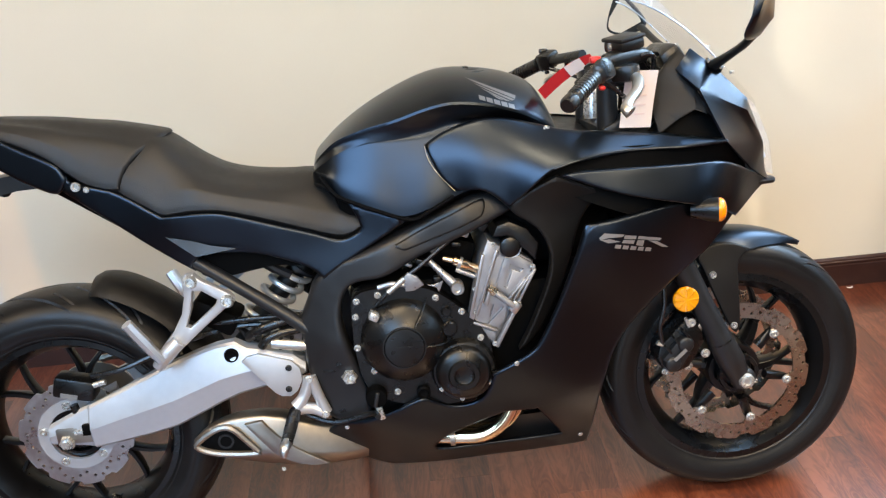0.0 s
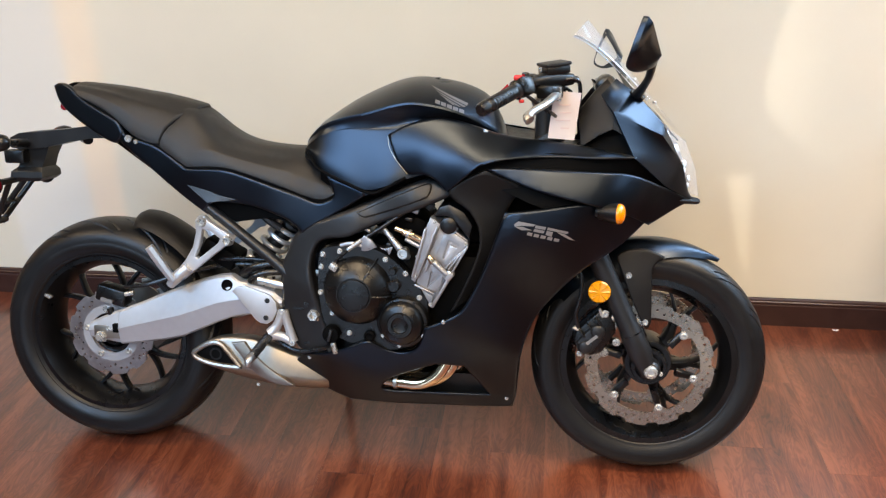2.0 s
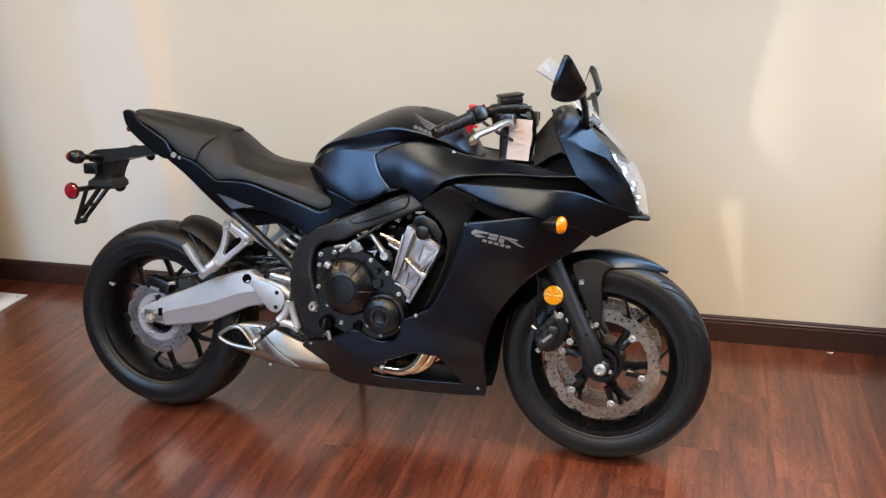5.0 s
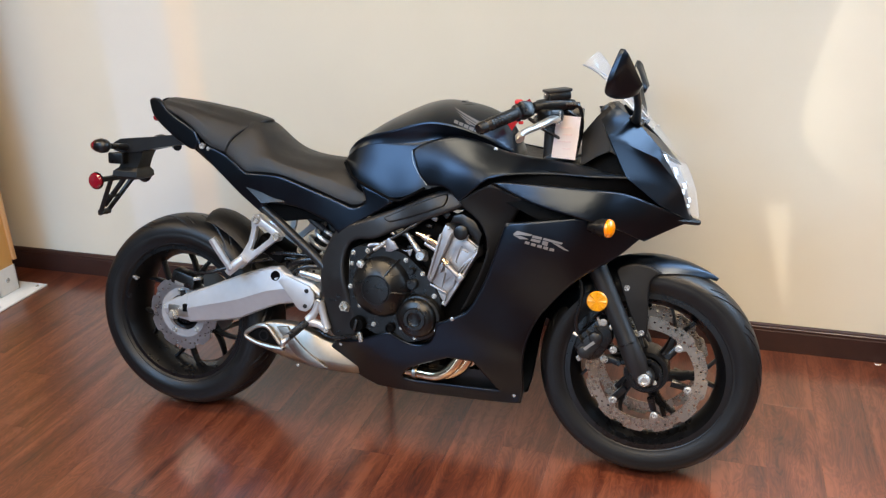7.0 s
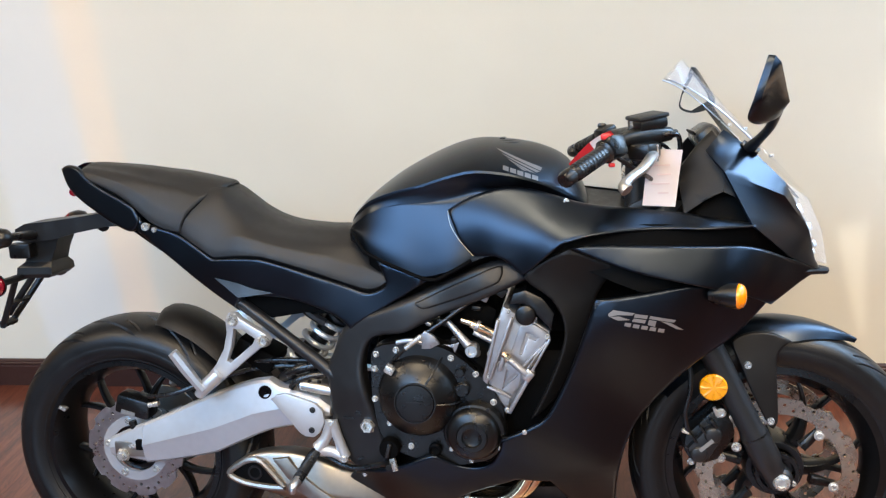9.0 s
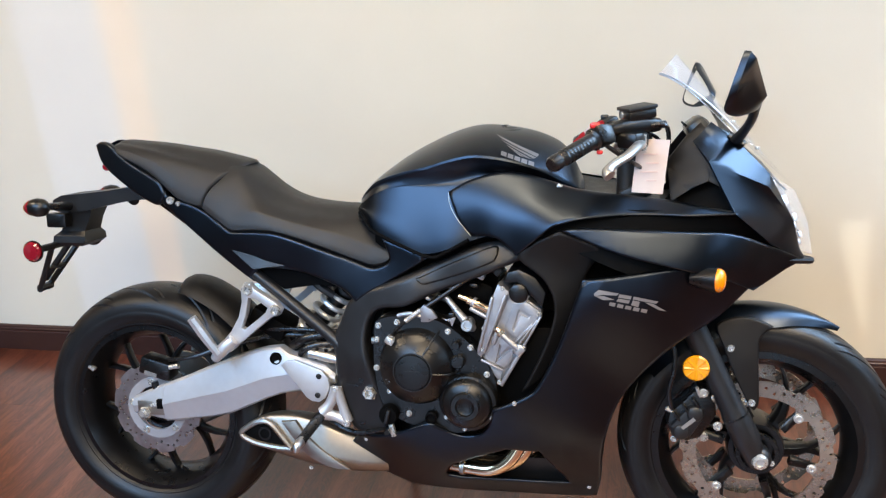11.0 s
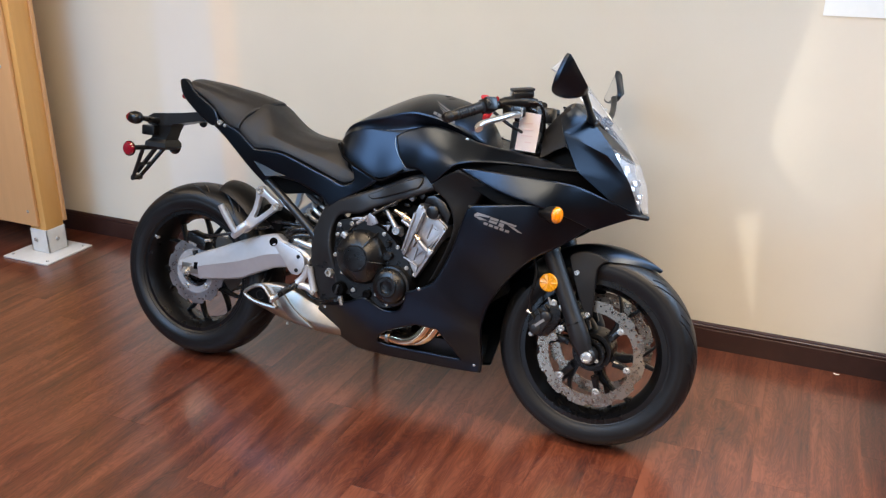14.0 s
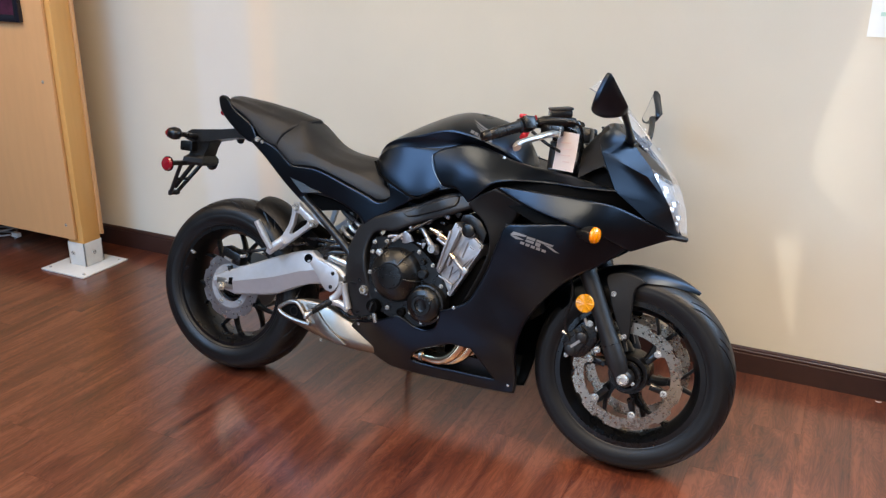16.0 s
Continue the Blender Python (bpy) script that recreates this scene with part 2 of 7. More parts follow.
def box(bm, c, size, bevel=0.0, turn=None):
    """A box round c, its edges bevelled."""
    r = bmesh.ops.create_cube(bm, size=1.0)
    vs = r["verts"]
    bmesh.ops.scale(bm, vec=size, verts=vs)
    if bevel:
        es = list({e for v in vs for e in v.link_edges})
        done = bmesh.ops.bevel(bm, geom=es, offset=bevel, segments=2, affect="EDGES", profile=0.5)
        vs = list({v for f in done["faces"] for v in f.verts} | {v for v in vs if v.is_valid})
        vs = list({w for v in vs for f in v.link_faces for w in f.verts})
    if turn:
        bmesh.ops.rotate(bm, cent=(0, 0, 0), matrix=Euler([radians(a) for a in turn]).to_matrix(), verts=vs)
    bmesh.ops.translate(bm, vec=c, verts=vs)
    return bm


def curve_points(pts, steps=6, closed=False):
    """A Catmull-Rom curve through points; a point given twice running makes a corner."""
    pts = [np.array(p, float) for p in pts]
    n = len(pts)
    out = []
    for i in range(n if closed else n - 1):
        p1, p2 = pts[i], pts[(i + 1) % n]
        if np.linalg.norm(p2 - p1) < 1e-9:
            continue
        p0 = pts[i - 1] if closed or i > 0 else p1
        p3 = pts[(i + 2) % n] if closed or i + 2 < n else p2
        for k in range(steps):
            t = k / steps
            out.append(0.5 * (2 * p1 + (p2 - p0) * t + (2 * p0 - 5 * p1 + 4 * p2 - p3) * t * t + (3 * p1 - p0 - 3 * p2 + p3) * t**3))
    if not closed:
        out.append(pts[-1])
    return out


def rings_mesh(bm, rings, closed=True, caps=True):
    """Skins rings of equal count."""
    vs = [[bm.verts.new(p) for p in ring] for ring in rings]
    for a, b in zip(vs, vs[1:]):
        n = len(a)
        for i in range(n if closed else n - 1):
            j = (i + 1) % n
            bm.faces.new((a[i], a[j], b[j], b[i]))
    if caps and closed:
        bm.faces.new(vs[0])
        bm.faces.new(vs[-1][::-1])
    return bm


def tube(bm, pts, radius, n=12, steps=5, flat=1.0, smooth=True):
    """A round rod along a curve; radius may be one number or one for each point."""
    radii = list(radius) if isinstance(radius, (list, tuple)) else [radius] * len(pts)
    line = curve_points([(*p, r) for p, r in zip(pts, radii)], steps) if smooth else [np.array((*p, r)) for p, r in zip(pts, radii)]
    xyz = [Vector(p[:3]) for p in line]
    rings, up = [], None
    for i, p in enumerate(xyz):
        d = (xyz[min(i + 1, len(xyz) - 1)] - xyz[max(i - 1, 0)]).normalized()
        if up is None:
            up = Vector((0, 0, 1)) if abs(d.z) < 0.9 else Vector((0, 1, 0))
        side = d.cross(up).normalized()
        up = side.cross(d).normalized()
        r = line[i][3]
        rings.append([p + (side * math.cos(a) + up * math.sin(a) * flat) * r for a in (2 * math.pi * k / n for k in range(n))])
    return rings_mesh(bm, rings)


def lathe(bm, profile, centre, n=48, axis="y", arc=(0, 360)):
    """Turns a profile of (radius, along) round an axis through centre."""
    full = arc[1] - arc[0] >= 360
    rings = []
    for k in range(n if full else n + 1):
        a = radians(arc[0] + (arc[1] - arc[0]) * k / n)
        c, s = math.cos(a), math.sin(a)
        if axis == "y":
            rings.append([(centre[0] + r * c, centre[1] + h, centre[2] + r * s) for r, h in profile])
        elif axis == "z":
            rings.append([(centre[0] + r * c, centre[1] + r * s, centre[2] + h) for r, h in profile])
        else:
            rings.append([(centre[0] + h, centre[1] + r * c, centre[2] + r * s) for r, h in profile])
    vs = [[bm.verts.new(p) for p in ring] for ring in rings]
    for i in range(len(vs) if full else len(vs) - 1):
        a, b = vs[i], vs[(i + 1) % len(vs)]
        for j in range(len(a) - 1):
            bm.faces.new((a[j], a[j + 1], b[j + 1], b[j]))
    return bm


def disc_cap(r, h, edge):
    """The profile of a round cap with a rounded rim: (radius, along)."""
    return [(0.0001, h), (r - edge, h), (r - edge * 0.3, h - edge * 0.3 * (1 if h > 0 else -1)), (r, h - edge * (1 if h > 0 else -1)), (r, 0)]


def plate(bm, outline, y0, y1, bevel=0.002, holes=()):
    """A plate cut to an outline in x and z, from y0 to y1, with bevelled rims."""
    loops = [outline, *holes]
    if holes:
        edges = []
        for loop in loops:
            vs = [bm.verts.new((x, y0, z)) for x, z in loop]
            edges += [bm.edges.new((vs[i], vs[(i + 1) % len(vs)])) for i in range(len(vs))]
        made = bmesh.ops.triangle_fill(bm, use_beauty=True, edges=edges)
        faces = [g for g in made["geom"] if isinstance(g, bmesh.types.BMFace)]
    else:
        faces = [bm.faces.new([bm.verts.new((x, y0, z)) for x, z in outline])]
    ext = bmesh.ops.extrude_face_region(bm, geom=faces)
    top = [g for g in ext["geom"] if isinstance(g, bmesh.types.BMVert)]
    bmesh.ops.translate(bm, vec=(0, y1 - y0, 0), verts=top)
    if bevel:
        bm.normal_update()
        tops = set(top)
        rim = [e for e in bm.edges if e.verts[0] in tops and e.verts[1] in tops and e.calc_face_angle(0) > 0.6]
        bmesh.ops.bevel(bm, geom=rim, offset=bevel, segments=2, affect="EDGES", profile=0.5, clamp_overlap=True)
    return bm


def surface(nodes):
    """A smooth height over the x-z plane through nodes (x, z, value): a thin plate spline."""
    p = np.array(nodes, float)
    n = len(p)
    d2 = ((p[:, None, :2] - p[None, :, :2]) ** 2).sum(-1)
    k = np.where(d2 > 0, d2 * np.log(np.maximum(d2, 1e-12)), 0) + np.eye(n) * 2e-5
    q = np.c_[np.ones(n), p[:, :2]]
    a = np.block([[k, q], [q.T, np.zeros((3, 3))]])
    w = np.linalg.solve(a, np.r_[p[:, 2], 0, 0, 0])

    def at(x, z):
        e2 = (p[:, 0] - x) ** 2 + (p[:, 1] - z) ** 2
        return float((np.where(e2 > 0, e2 * np.log(np.maximum(e2, 1e-12)), 0) * w[:n]).sum() + w[n] + w[n + 1] * x + w[n + 2] * z)

    return at


def edge_distance(x, z, loops):
    best = 9.0
    for a, b in loops:
        d = b - a
        t = np.clip(((x - a[:, 0]) * d[:, 0] + (z - a[:, 1]) * d[:, 1]) / np.maximum((d * d).sum(1), 1e-12), 0, 1)
        best = min(best, float(np.hypot(a[:, 0] + t * d[:, 0] - x, a[:, 1] + t * d[:, 1] - z).min()))
    return best


def panel(outline, width, side=-1, thick=0.004, roll=0.008, grid=0.014, holes=()):
    """A moulded panel: its outline in x and z, its outer face at the half width given by width(x, z), its rims rolled inwards."""
    bm = bmesh.new()
    edges, loops = [], []
    for loop in (outline, *holes):
        vs = [bm.verts.new((x, 0, z)) for x, z in loop]
        edges += [bm.edges.new((vs[i], vs[(i + 1) % len(vs)])) for i in range(len(vs))]
        a = np.array([(x, z) for x, z in loop], float)
        loops.append((a, np.roll(a, -1, 0)))
    bmesh.ops.triangle_fill(bm, use_beauty=True, edges=edges)
    for step in (0.12, 0.22, 0.30, 0.40) if roll else ():
        bmesh.ops.inset_region(bm, faces=bm.faces[:] if step == 0.12 else core, thickness=roll * step, use_even_offset=False, use_boundary=True)
        core = [f for f in bm.faces if all(edge_distance(v.co.x, v.co.z, loops) > roll * (0.11 if step == 0.12 else 0.30 if step == 0.22 else 0.58 if step == 0.30 else 0.95) for v in f.verts)]
    xs, zs = [v.co.x for v in bm.verts], [v.co.z for v in bm.verts]
    for low, high, normal in ((min(xs), max(xs), (1, 0, 0)), (min(zs), max(zs), (0, 0, 1))):
        for k in range(1, int((high - low) / grid) + 1):
            at = low + k * grid
            bmesh.ops.bisect_plane(bm, geom=bm.verts[:] + bm.edges[:] + bm.faces[:], plane_co=(at * normal[0], 0, at * normal[2]), plane_no=normal)
    bmesh.ops.dissolve_degenerate(bm, edges=bm.edges, dist=1e-5)
    for v in bm.verts:
        d = edge_distance(v.co.x, v.co.z, loops)
        drop = roll - math.sqrt(max(roll * roll - (roll - min(d, roll)) ** 2, 0)) if roll else 0
        v.co.y = side * (width(v.co.x, v.co.z) - drop)
    bm.normal_update()
    made = bmesh.ops.extrude_face_region(bm, geom=bm.faces[:])
    inner = [g for g in made["geom"] if isinstance(g, bmesh.types.BMVert)]
    bmesh.ops.translate(bm, vec=(0, -side * thick, 0), verts=inner)
    return bm


def hex_bolt(bm, at, r=0.006, h=0.005, side=-1):
    """A flanged bolt head with a socket, looking out along y."""
    x, y, z = at
    prof = [(0.0001, h * 0.45), (r * 0.42, h * 0.45), (r * 0.5, h), (r * 0.82, h), (r * 0.95, h * 0.8), (r * 0.95, h * 0.35), (r * 1.25, h * 0.3), (r * 1.25, 0)]
    return lathe(bm, [(a, side * b) for a, b in prof], (x, y, z), 12)


# ---- the room ----
def slab(name, c, size, mat, label, category, bevel=0.0):
    bm = box(bmesh.new(), c, size, bevel)
    return tagged(part(name, bm, mat, smooth=bool(bevel)), label, category, kind="structure")


WIDE, MIDX = RIGHT - LEFT, (RIGHT + LEFT) / 2
bm = bmesh.new()
for x0, x1, z0, z1 in ((LEFT, 2.45, 0, HIGH), (2.45, 4.05, 0, 1.45), (2.45, 4.05, 2.97, HIGH), (4.05, RIGHT, 0, HIGH)):
    box(bm, ((x0 + x1) / 2, WALL + 0.06, (z0 + z1) / 2), (x1 - x0, 0.12, z1 - z0))
tagged(part("wall_north", bm, M_WALL, smooth=False), "plain cream painted wall with faint light patches", "wall", kind="structure")
# side walls, south wall and ceiling are unseen, added to close the room
bm = bmesh.new()
for y0, y1, z0, z1 in ((BACK, WALL, 0, 1.05), (BACK, WALL, 2.85, HIGH), (BACK, -4.6, 1.05, 2.85), (-1.6, WALL, 1.05, 2.85)):
    box(bm, (LEFT - 0.08, (y0 + y1) / 2, (z0 + z1) / 2), (0.16, y1 - y0, z1 - z0))
tagged(part("wall_west", bm, M_FAR, smooth=False), "unseen side wall in shade-dark paint with a wide high window", "wall", kind="structure")
bm = bmesh.new()
for y0, y1, z0, z1 in ((BACK, WALL, 0, 0.95), (BACK, WALL, 2.4, HIGH), (BACK, -2.8, 0.95, 2.4), (0.2, WALL, 0.95, 2.4)):
    box(bm, (RIGHT + 0.08, (y0 + y1) / 2, (z0 + z1) / 2), (0.16, y1 - y0, z1 - z0))
tagged(part("wall_east", bm, M_FAR, smooth=False), "unseen side wall in shade-dark paint with a wide high window", "wall", kind="structure")
bm = bmesh.new()
for x0, x1, z0, z1 in ((LEFT, RIGHT, 0, 0.1), (LEFT, RIGHT, 2.4, HIGH), (LEFT, -0.85, 0.1, 2.4), (-0.1, 1.7, 0.1, 2.4), (2.7, RIGHT, 0.1, 2.4)):
    box(bm, ((x0 + x1) / 2, BACK - 0.08, (z0 + z1) / 2), (x1 - x0, 0.16, z1 - z0))
tagged(part("wall_south", bm, M_FAR, smooth=False), "unseen wall in shade-dark paint with two tall openings", "wall", kind="structure")
slab("ceiling", (MIDX, (BACK + WALL) / 2, HIGH + 0.05), (WIDE + 0.24, WALL - BACK + 0.3, 0.1), M_CEIL, "unseen grey ceiling, added to close the room", "ceiling")
# baseboard with a grooved top
bm = bmesh.new()
prof = [(0, 0), (-0.016, 0), (-0.016, 0.077), (-0.0145, 0.080), (-0.0145, 0.083), (-0.016, 0.086), (-0.016, 0.090), (-0.013, 0.093), (-0.012, 0.098), (-0.006, 0.101), (0, 0.101)]
rings_mesh(bm, [[(x, WALL - 0.001 + a, b) for a, b in prof] for x in (LEFT, RIGHT)])
tagged(part("baseboard", bm, M_BASE, sharp=25), "dark brown wooden baseboard with a grooved top edge", "baseboard", kind="structure")

# window frames and glazing behind the camera
for i, (x0, x1) in enumerate(((-0.85, -0.1), (1.7, 2.7))):
    bm = bmesh.new()
    for cx, sx in ((x0 + 0.03, 0.06), (x1 - 0.03, 0.06)):
        box(bm, (cx, BACK - 0.08, 1.25), (sx, 0.1, 2.3), 0.004)
    for cz in (0.13, 2.37):
        box(bm, ((x0 + x1) / 2, BACK - 0.08, cz), (x1 - x0, 0.098, 0.06), 0.004)
    tagged(part("window_%d" % (i + 1), bm, M_FRAMEBLK), "dark framed shop window letting in daylight", "window", kind="structure")

# frames of the added side windows
for i, (wx, y0, y1, z0, z1) in enumerate(((LEFT - 0.08, -4.6, -1.6, 1.05, 2.85), (RIGHT + 0.08, -2.8, 0.2, 0.95, 2.4))):
    bm = bmesh.new()
    for cy in (y0 + 0.03, y1 - 0.03):
        box(bm, (wx, cy, (z0 + z1) / 2), (0.1, 0.06, z1 - z0), 0.004)
    for cz in (z0 + 0.03, z1 - 0.03):
        box(bm, (wx, (y0 + y1) / 2, cz), (0.098, y1 - y0, 0.06), 0.004)
    tagged(part("window_%d" % (i + 3), bm, M_FRAMEBLK), "unseen dark framed side window, added for blue fill", "window", kind="structure")

# unseen masks over the far windows, cut to draw the wall's light patches
def sheer(name, colour, clear=0.0, dense=0.0):
    """A sheer film; where clear and dense are given it grows dense from the one x to the other."""
    m = bpy.data.materials.new(name)
    m.use_nodes = True
    n, l = m.node_tree.nodes, m.node_tree.links
    n.remove(n["Principled BSDF"])
    film = n.new("ShaderNodeBsdfTransparent")
    film.inputs["Color"].default_value = (*colour, 1)
    if dense:
        co, split, fade = n.new("ShaderNodeTexCoord"), n.new("ShaderNodeSeparateXYZ"), n.new("ShaderNodeMapRange")
        fade.interpolation_type = "SMOOTHSTEP"
        fade.inputs["From Min"].default_value, fade.inputs["From Max"].default_value = clear, dense
        fade.inputs["To Min"].default_value, fade.inputs["To Max"].default_value = 1.0, 0.14
        l.new(co.outputs["Object"], split.inputs[0])
        l.new(split.outputs["X"], fade.inputs["Value"])
        l.new(fade.outputs[0], film.inputs["Color"])
    l.new(film.outputs[0], n["Material Output"].inputs["Surface"])
    return m


def blind(x0, x1, gaps, films):
    """A dark mask over a window opening, added to shape the sun by its gaps; films: x from and to, z from and to,
    material.
    """
    bm = plate(bmesh.new(), [(x0 - 0.04, 0.06), (x1 + 0.04, 0.06), (x1 + 0.04, 2.44), (x0 - 0.04, 2.44)], BACK - 0.170, BACK - 0.164, 0, gaps)
    ob = tagged(part("window_blind", bm, M_FAR, smooth=False), "unseen dark mask over the opening, its gaps shaping wall light", "blind", kind="structure")
    for k, (a, b, c, d, mat) in enumerate(films):
        part("mask_film", plate(bmesh.new(), [(a, c), (b, c), (b, d), (a, d)], BACK - 0.180 - 0.004 * k, BACK - 0.178 - 0.004 * k, 0), mat, ob, smooth=False)


# gap outlines follow the edges of the light patches wanted on the wall
SHEET = [(1.985, 1.70), (1.912, 1.23), (1.880, 1.08), (1.851, 0.95), (1.842, 0.86), (1.850, 0.785), (1.985, 0.650), (2.20, 0.48), (2.66, 0.30), (2.66, 1.70)]
WEDGE = [(1.762, 0.540), (1.846, 0.545), (1.868, 0.20), (1.855, 0.20), (1.808, 0.36)]
SLITS = [[(1.846, 0.770), (1.856, 0.776), (1.990, 0.640), (1.975, 0.636)], [(1.800, 0.742), (1.806, 0.745), (1.900, 0.622), (1.890, 0.618)]]
blind(1.70, 2.70, [SHEET, WEDGE, *SLITS], [(1.70, 2.70, 0.10, 1.74, sheer("mask_film", (1, 1, 1), 1.87, 2.16))])
# blue and amber films added to colour the two wall stripes
STRIPE = [(-0.818, 2.35), (-0.830, 0.12), (-0.352, 0.12), (-0.345, 2.35)]
blind(-0.85, -0.10, [STRIPE], [(-0.85, -0.475, 0.10, 2.40, sheer("blue_film", (0.46, 0.60, 1.0))), (-0.475, -0.12, 0.10, 2.40, sheer("amber_film", (0.92, 0.60, 0.0)))])

# frames of the skylights added out of view
for lx, ly, sx, sy, watts in SKY_FILLS:
    bm = bmesh.new()
    for dx, dy, wx, wy in ((-sx / 2 - 0.02, 0, 0.04, sy + 0.08), (sx / 2 + 0.02, 0, 0.04, sy + 0.08), (0, -sy / 2 - 0.02, sx, 0.04), (0, sy / 2 + 0.02, sx, 0.04)):
        box(bm, (lx + dx, ly + dy, HIGH - 0.03), (wx, wy, 0.056), 0.003)
    tagged(part("window_%d" % (5 + (lx > 0)), bm, M_WHITE), "unseen white framed skylight, added for blue reflections", "window", kind="structure")

# frame of the added wall window, out of view
bm = bmesh.new()
for cx in (2.48, 3.25, 4.02):
    box(bm, (cx, WALL + 0.06, 2.21), (0.06, 0.1, 1.52), 0.004)
for cz in (1.48, 2.94):
    box(bm, (3.25, WALL + 0.06, cz), (1.60, 0.098, 0.06), 0.004)
tagged(part("window_7", bm, M_FRAMEBLK), "unseen dark framed high window, added to light the nose blue", "window", kind="structure")

# housings of the added ceiling lamps
for lx, ly, wide, deep, watts in LAMPS:
    lamp = thing("fill_lamp_panel", "unseen flat white lamp panel under the ceiling, added for warm fill", "lamp", Matrix.Translation((lx, ly, HIGH)), group="ceiling lamps")
    bm = bmesh.new()
    for sx, sy, wx, wy in ((-wide / 2 - 0.04, 0, 0.04, deep + 0.12), (wide / 2 + 0.04, 0, 0.04, deep + 0.12), (0, -deep / 2 - 0.04, wide + 0.04, 0.04), (0, deep / 2 + 0.04, wide + 0.04, 0.04)):
        box(bm, (sx, sy, -0.04), (wx, wy, 0.08), 0.003)
    part("lamp_frame", bm, M_WHITE, lamp)
    part("backing", box(bmesh.new(), (0, 0, -0.006), (wide + 0.06, deep + 0.06, 0.01)), M_WHITE, lamp, smooth=False)

# partition on posts
screen = thing("wooden_partition", "birch panel partition on a pine post with a white steel foot", "partition", Matrix.Translation((-1.275, 0.347, 0)))
part("panel", box(bmesh.new(), (-0.728, 0.007, 1.12), (1.392, 0.016, 1.95), 0.003), M_BIRCH, screen, "pale birch veneer panel")
part("rear_panel", box(bmesh.new(), (-0.70, 0.129, 1.12), (1.42, 0.018, 1.95), 0.002), M_BIRCH, screen)
part("post", box(bmesh.new(), (-0.050, 0.069, 1.08), (0.100, 0.104, 2.04), 0.004), M_POST, screen, "pine post")
part("post", box(bmesh.new(), (-1.36, 0.069, 1.08), (0.096, 0.10, 2.04), 0.003), M_POST, screen, "pine post")
for bx in (-0.052, -1.36):
    bm = bmesh.new()
    for dx, dy, sx, sy in ((0.051, 0.05, 0.006, 0.112), (-0.051, 0.05, 0.006, 0.112), (0, -0.003, 0.108, 0.006), (0, 0.103, 0.108, 0.006)):
        box(bm, (bx + dx, 0.019 + dy, 0.068), (sx, sy, 0.115), 0.001)
    bracket = part("bracket", bm, M_WHITE, screen, "white steel post shoe")
    for dx, dy, rot in ((-0.02, -0.006, 0), (0.054, 0.05, 1)):
        bm = lathe(bmesh.new(), disc_cap(0.011, -0.006 if rot == 0 else 0.006, 0.003), (bx + dx, 0.019 + dy, 0.07), 12, "y" if rot == 0 else "x")
        part("bolt", bm, M_BOLT, bracket)
    base = part("base_plate", box(bmesh.new(), (bx + 0.008, 0.047, 0.005), (0.276, 0.282, 0.008), 0.002), M_WHITE, screen, "white square floor plate")
    for dx in (-0.11, 0.11):
        for dy in (-0.11, 0.11):
            part("bolt", lathe(bmesh.new(), disc_cap(0.007, 0.005, 0.002), (bx + 0.008 + dx, 0.047 + dy, 0.009), 10, "z"), M_BOLT, base)
for sx, sz in ((-0.091, 0.892), (-0.08, 0.215), (-0.091, 1.55), (-0.75, 0.892), (-0.75, 0.215)):
    part("screw", lathe(bmesh.new(), disc_cap(0.008, -0.004, 0.003), (sx, 0.0, sz), 12), M_BOLT, screen)

# framed picture on the partition
pic = thing("framed_picture", "dark print in a black frame hung on the partition", "picture", Matrix.Translation((-1.68, 0.347, 1.15)))
bm = bmesh.new()
for dx, dz, sx, sz in ((-0.235, 0.18, 0.03, 0.36), (0.235, 0.18, 0.03, 0.36), (0, 0.015, 0.44, 0.03), (0, 0.345, 0.44, 0.03)):
    box(bm, (dx, -0.012, dz), (sx, 0.022, sz), 0.003)
part("frame", bm, M_FRAMEBLK, pic)
part("print", box(bmesh.new(), (0, -0.006, 0.18), (0.44, 0.008, 0.30)), M_PRINT, pic, smooth=False)

# poster, high on the wall
pos = thing("poster", "white sheet with a pale green print pinned on the wall", "poster", Matrix.Translation((1.940, WALL, 1.237)))
part("sheet", box(bmesh.new(), (0.22, -0.002, 0.30), (0.44, 0.003, 0.60)), M_POSTER, pos, smooth=False)
for k in range(5):
    part("print_bar", box(bmesh.new(), (0.08 + 0.05 * (k % 2), -0.0045, 0.07 + 0.05 * k), (0.10 - 0.01 * k, 0.002, 0.012)), M_GREEN, pos, smooth=False)
part("print_block", box(bmesh.new(), (0.26, -0.0045, 0.40), (0.26, 0.002, 0.22)), M_GREEN, pos, smooth=False)

# desk against the wall
desk = thing("desk", "light wooden desk standing against the wall", "desk", Matrix.Translation((2.36, -0.15, 0)))
part("desktop", box(bmesh.new(), (0.70, 0.42, 0.735), (1.40, 0.83, 0.03), 0.003), M_BIRCH, desk)
part("side_panel", box(bmesh.new(), (1.35, 0.375, 0.36), (0.03, 0.66, 0.72), 0.002), M_BIRCH, desk)
part("back_panel", box(bmesh.new(), (0.75, 0.79, 0.50), (1.16, 0.02, 0.40), 0.002), M_BIRCH, desk)
part("leg", box(bmesh.new(), (0.40, 0.50, 0.36), (0.05, 0.05, 0.72), 0.004), M_FRAMEBLK, desk, "black steel leg")
part("foot", box(bmesh.new(), (0.40, 0.40, 0.03), (0.06, 0.56, 0.06), 0.012), M_FRAMEBLK, desk, "black steel foot bar")

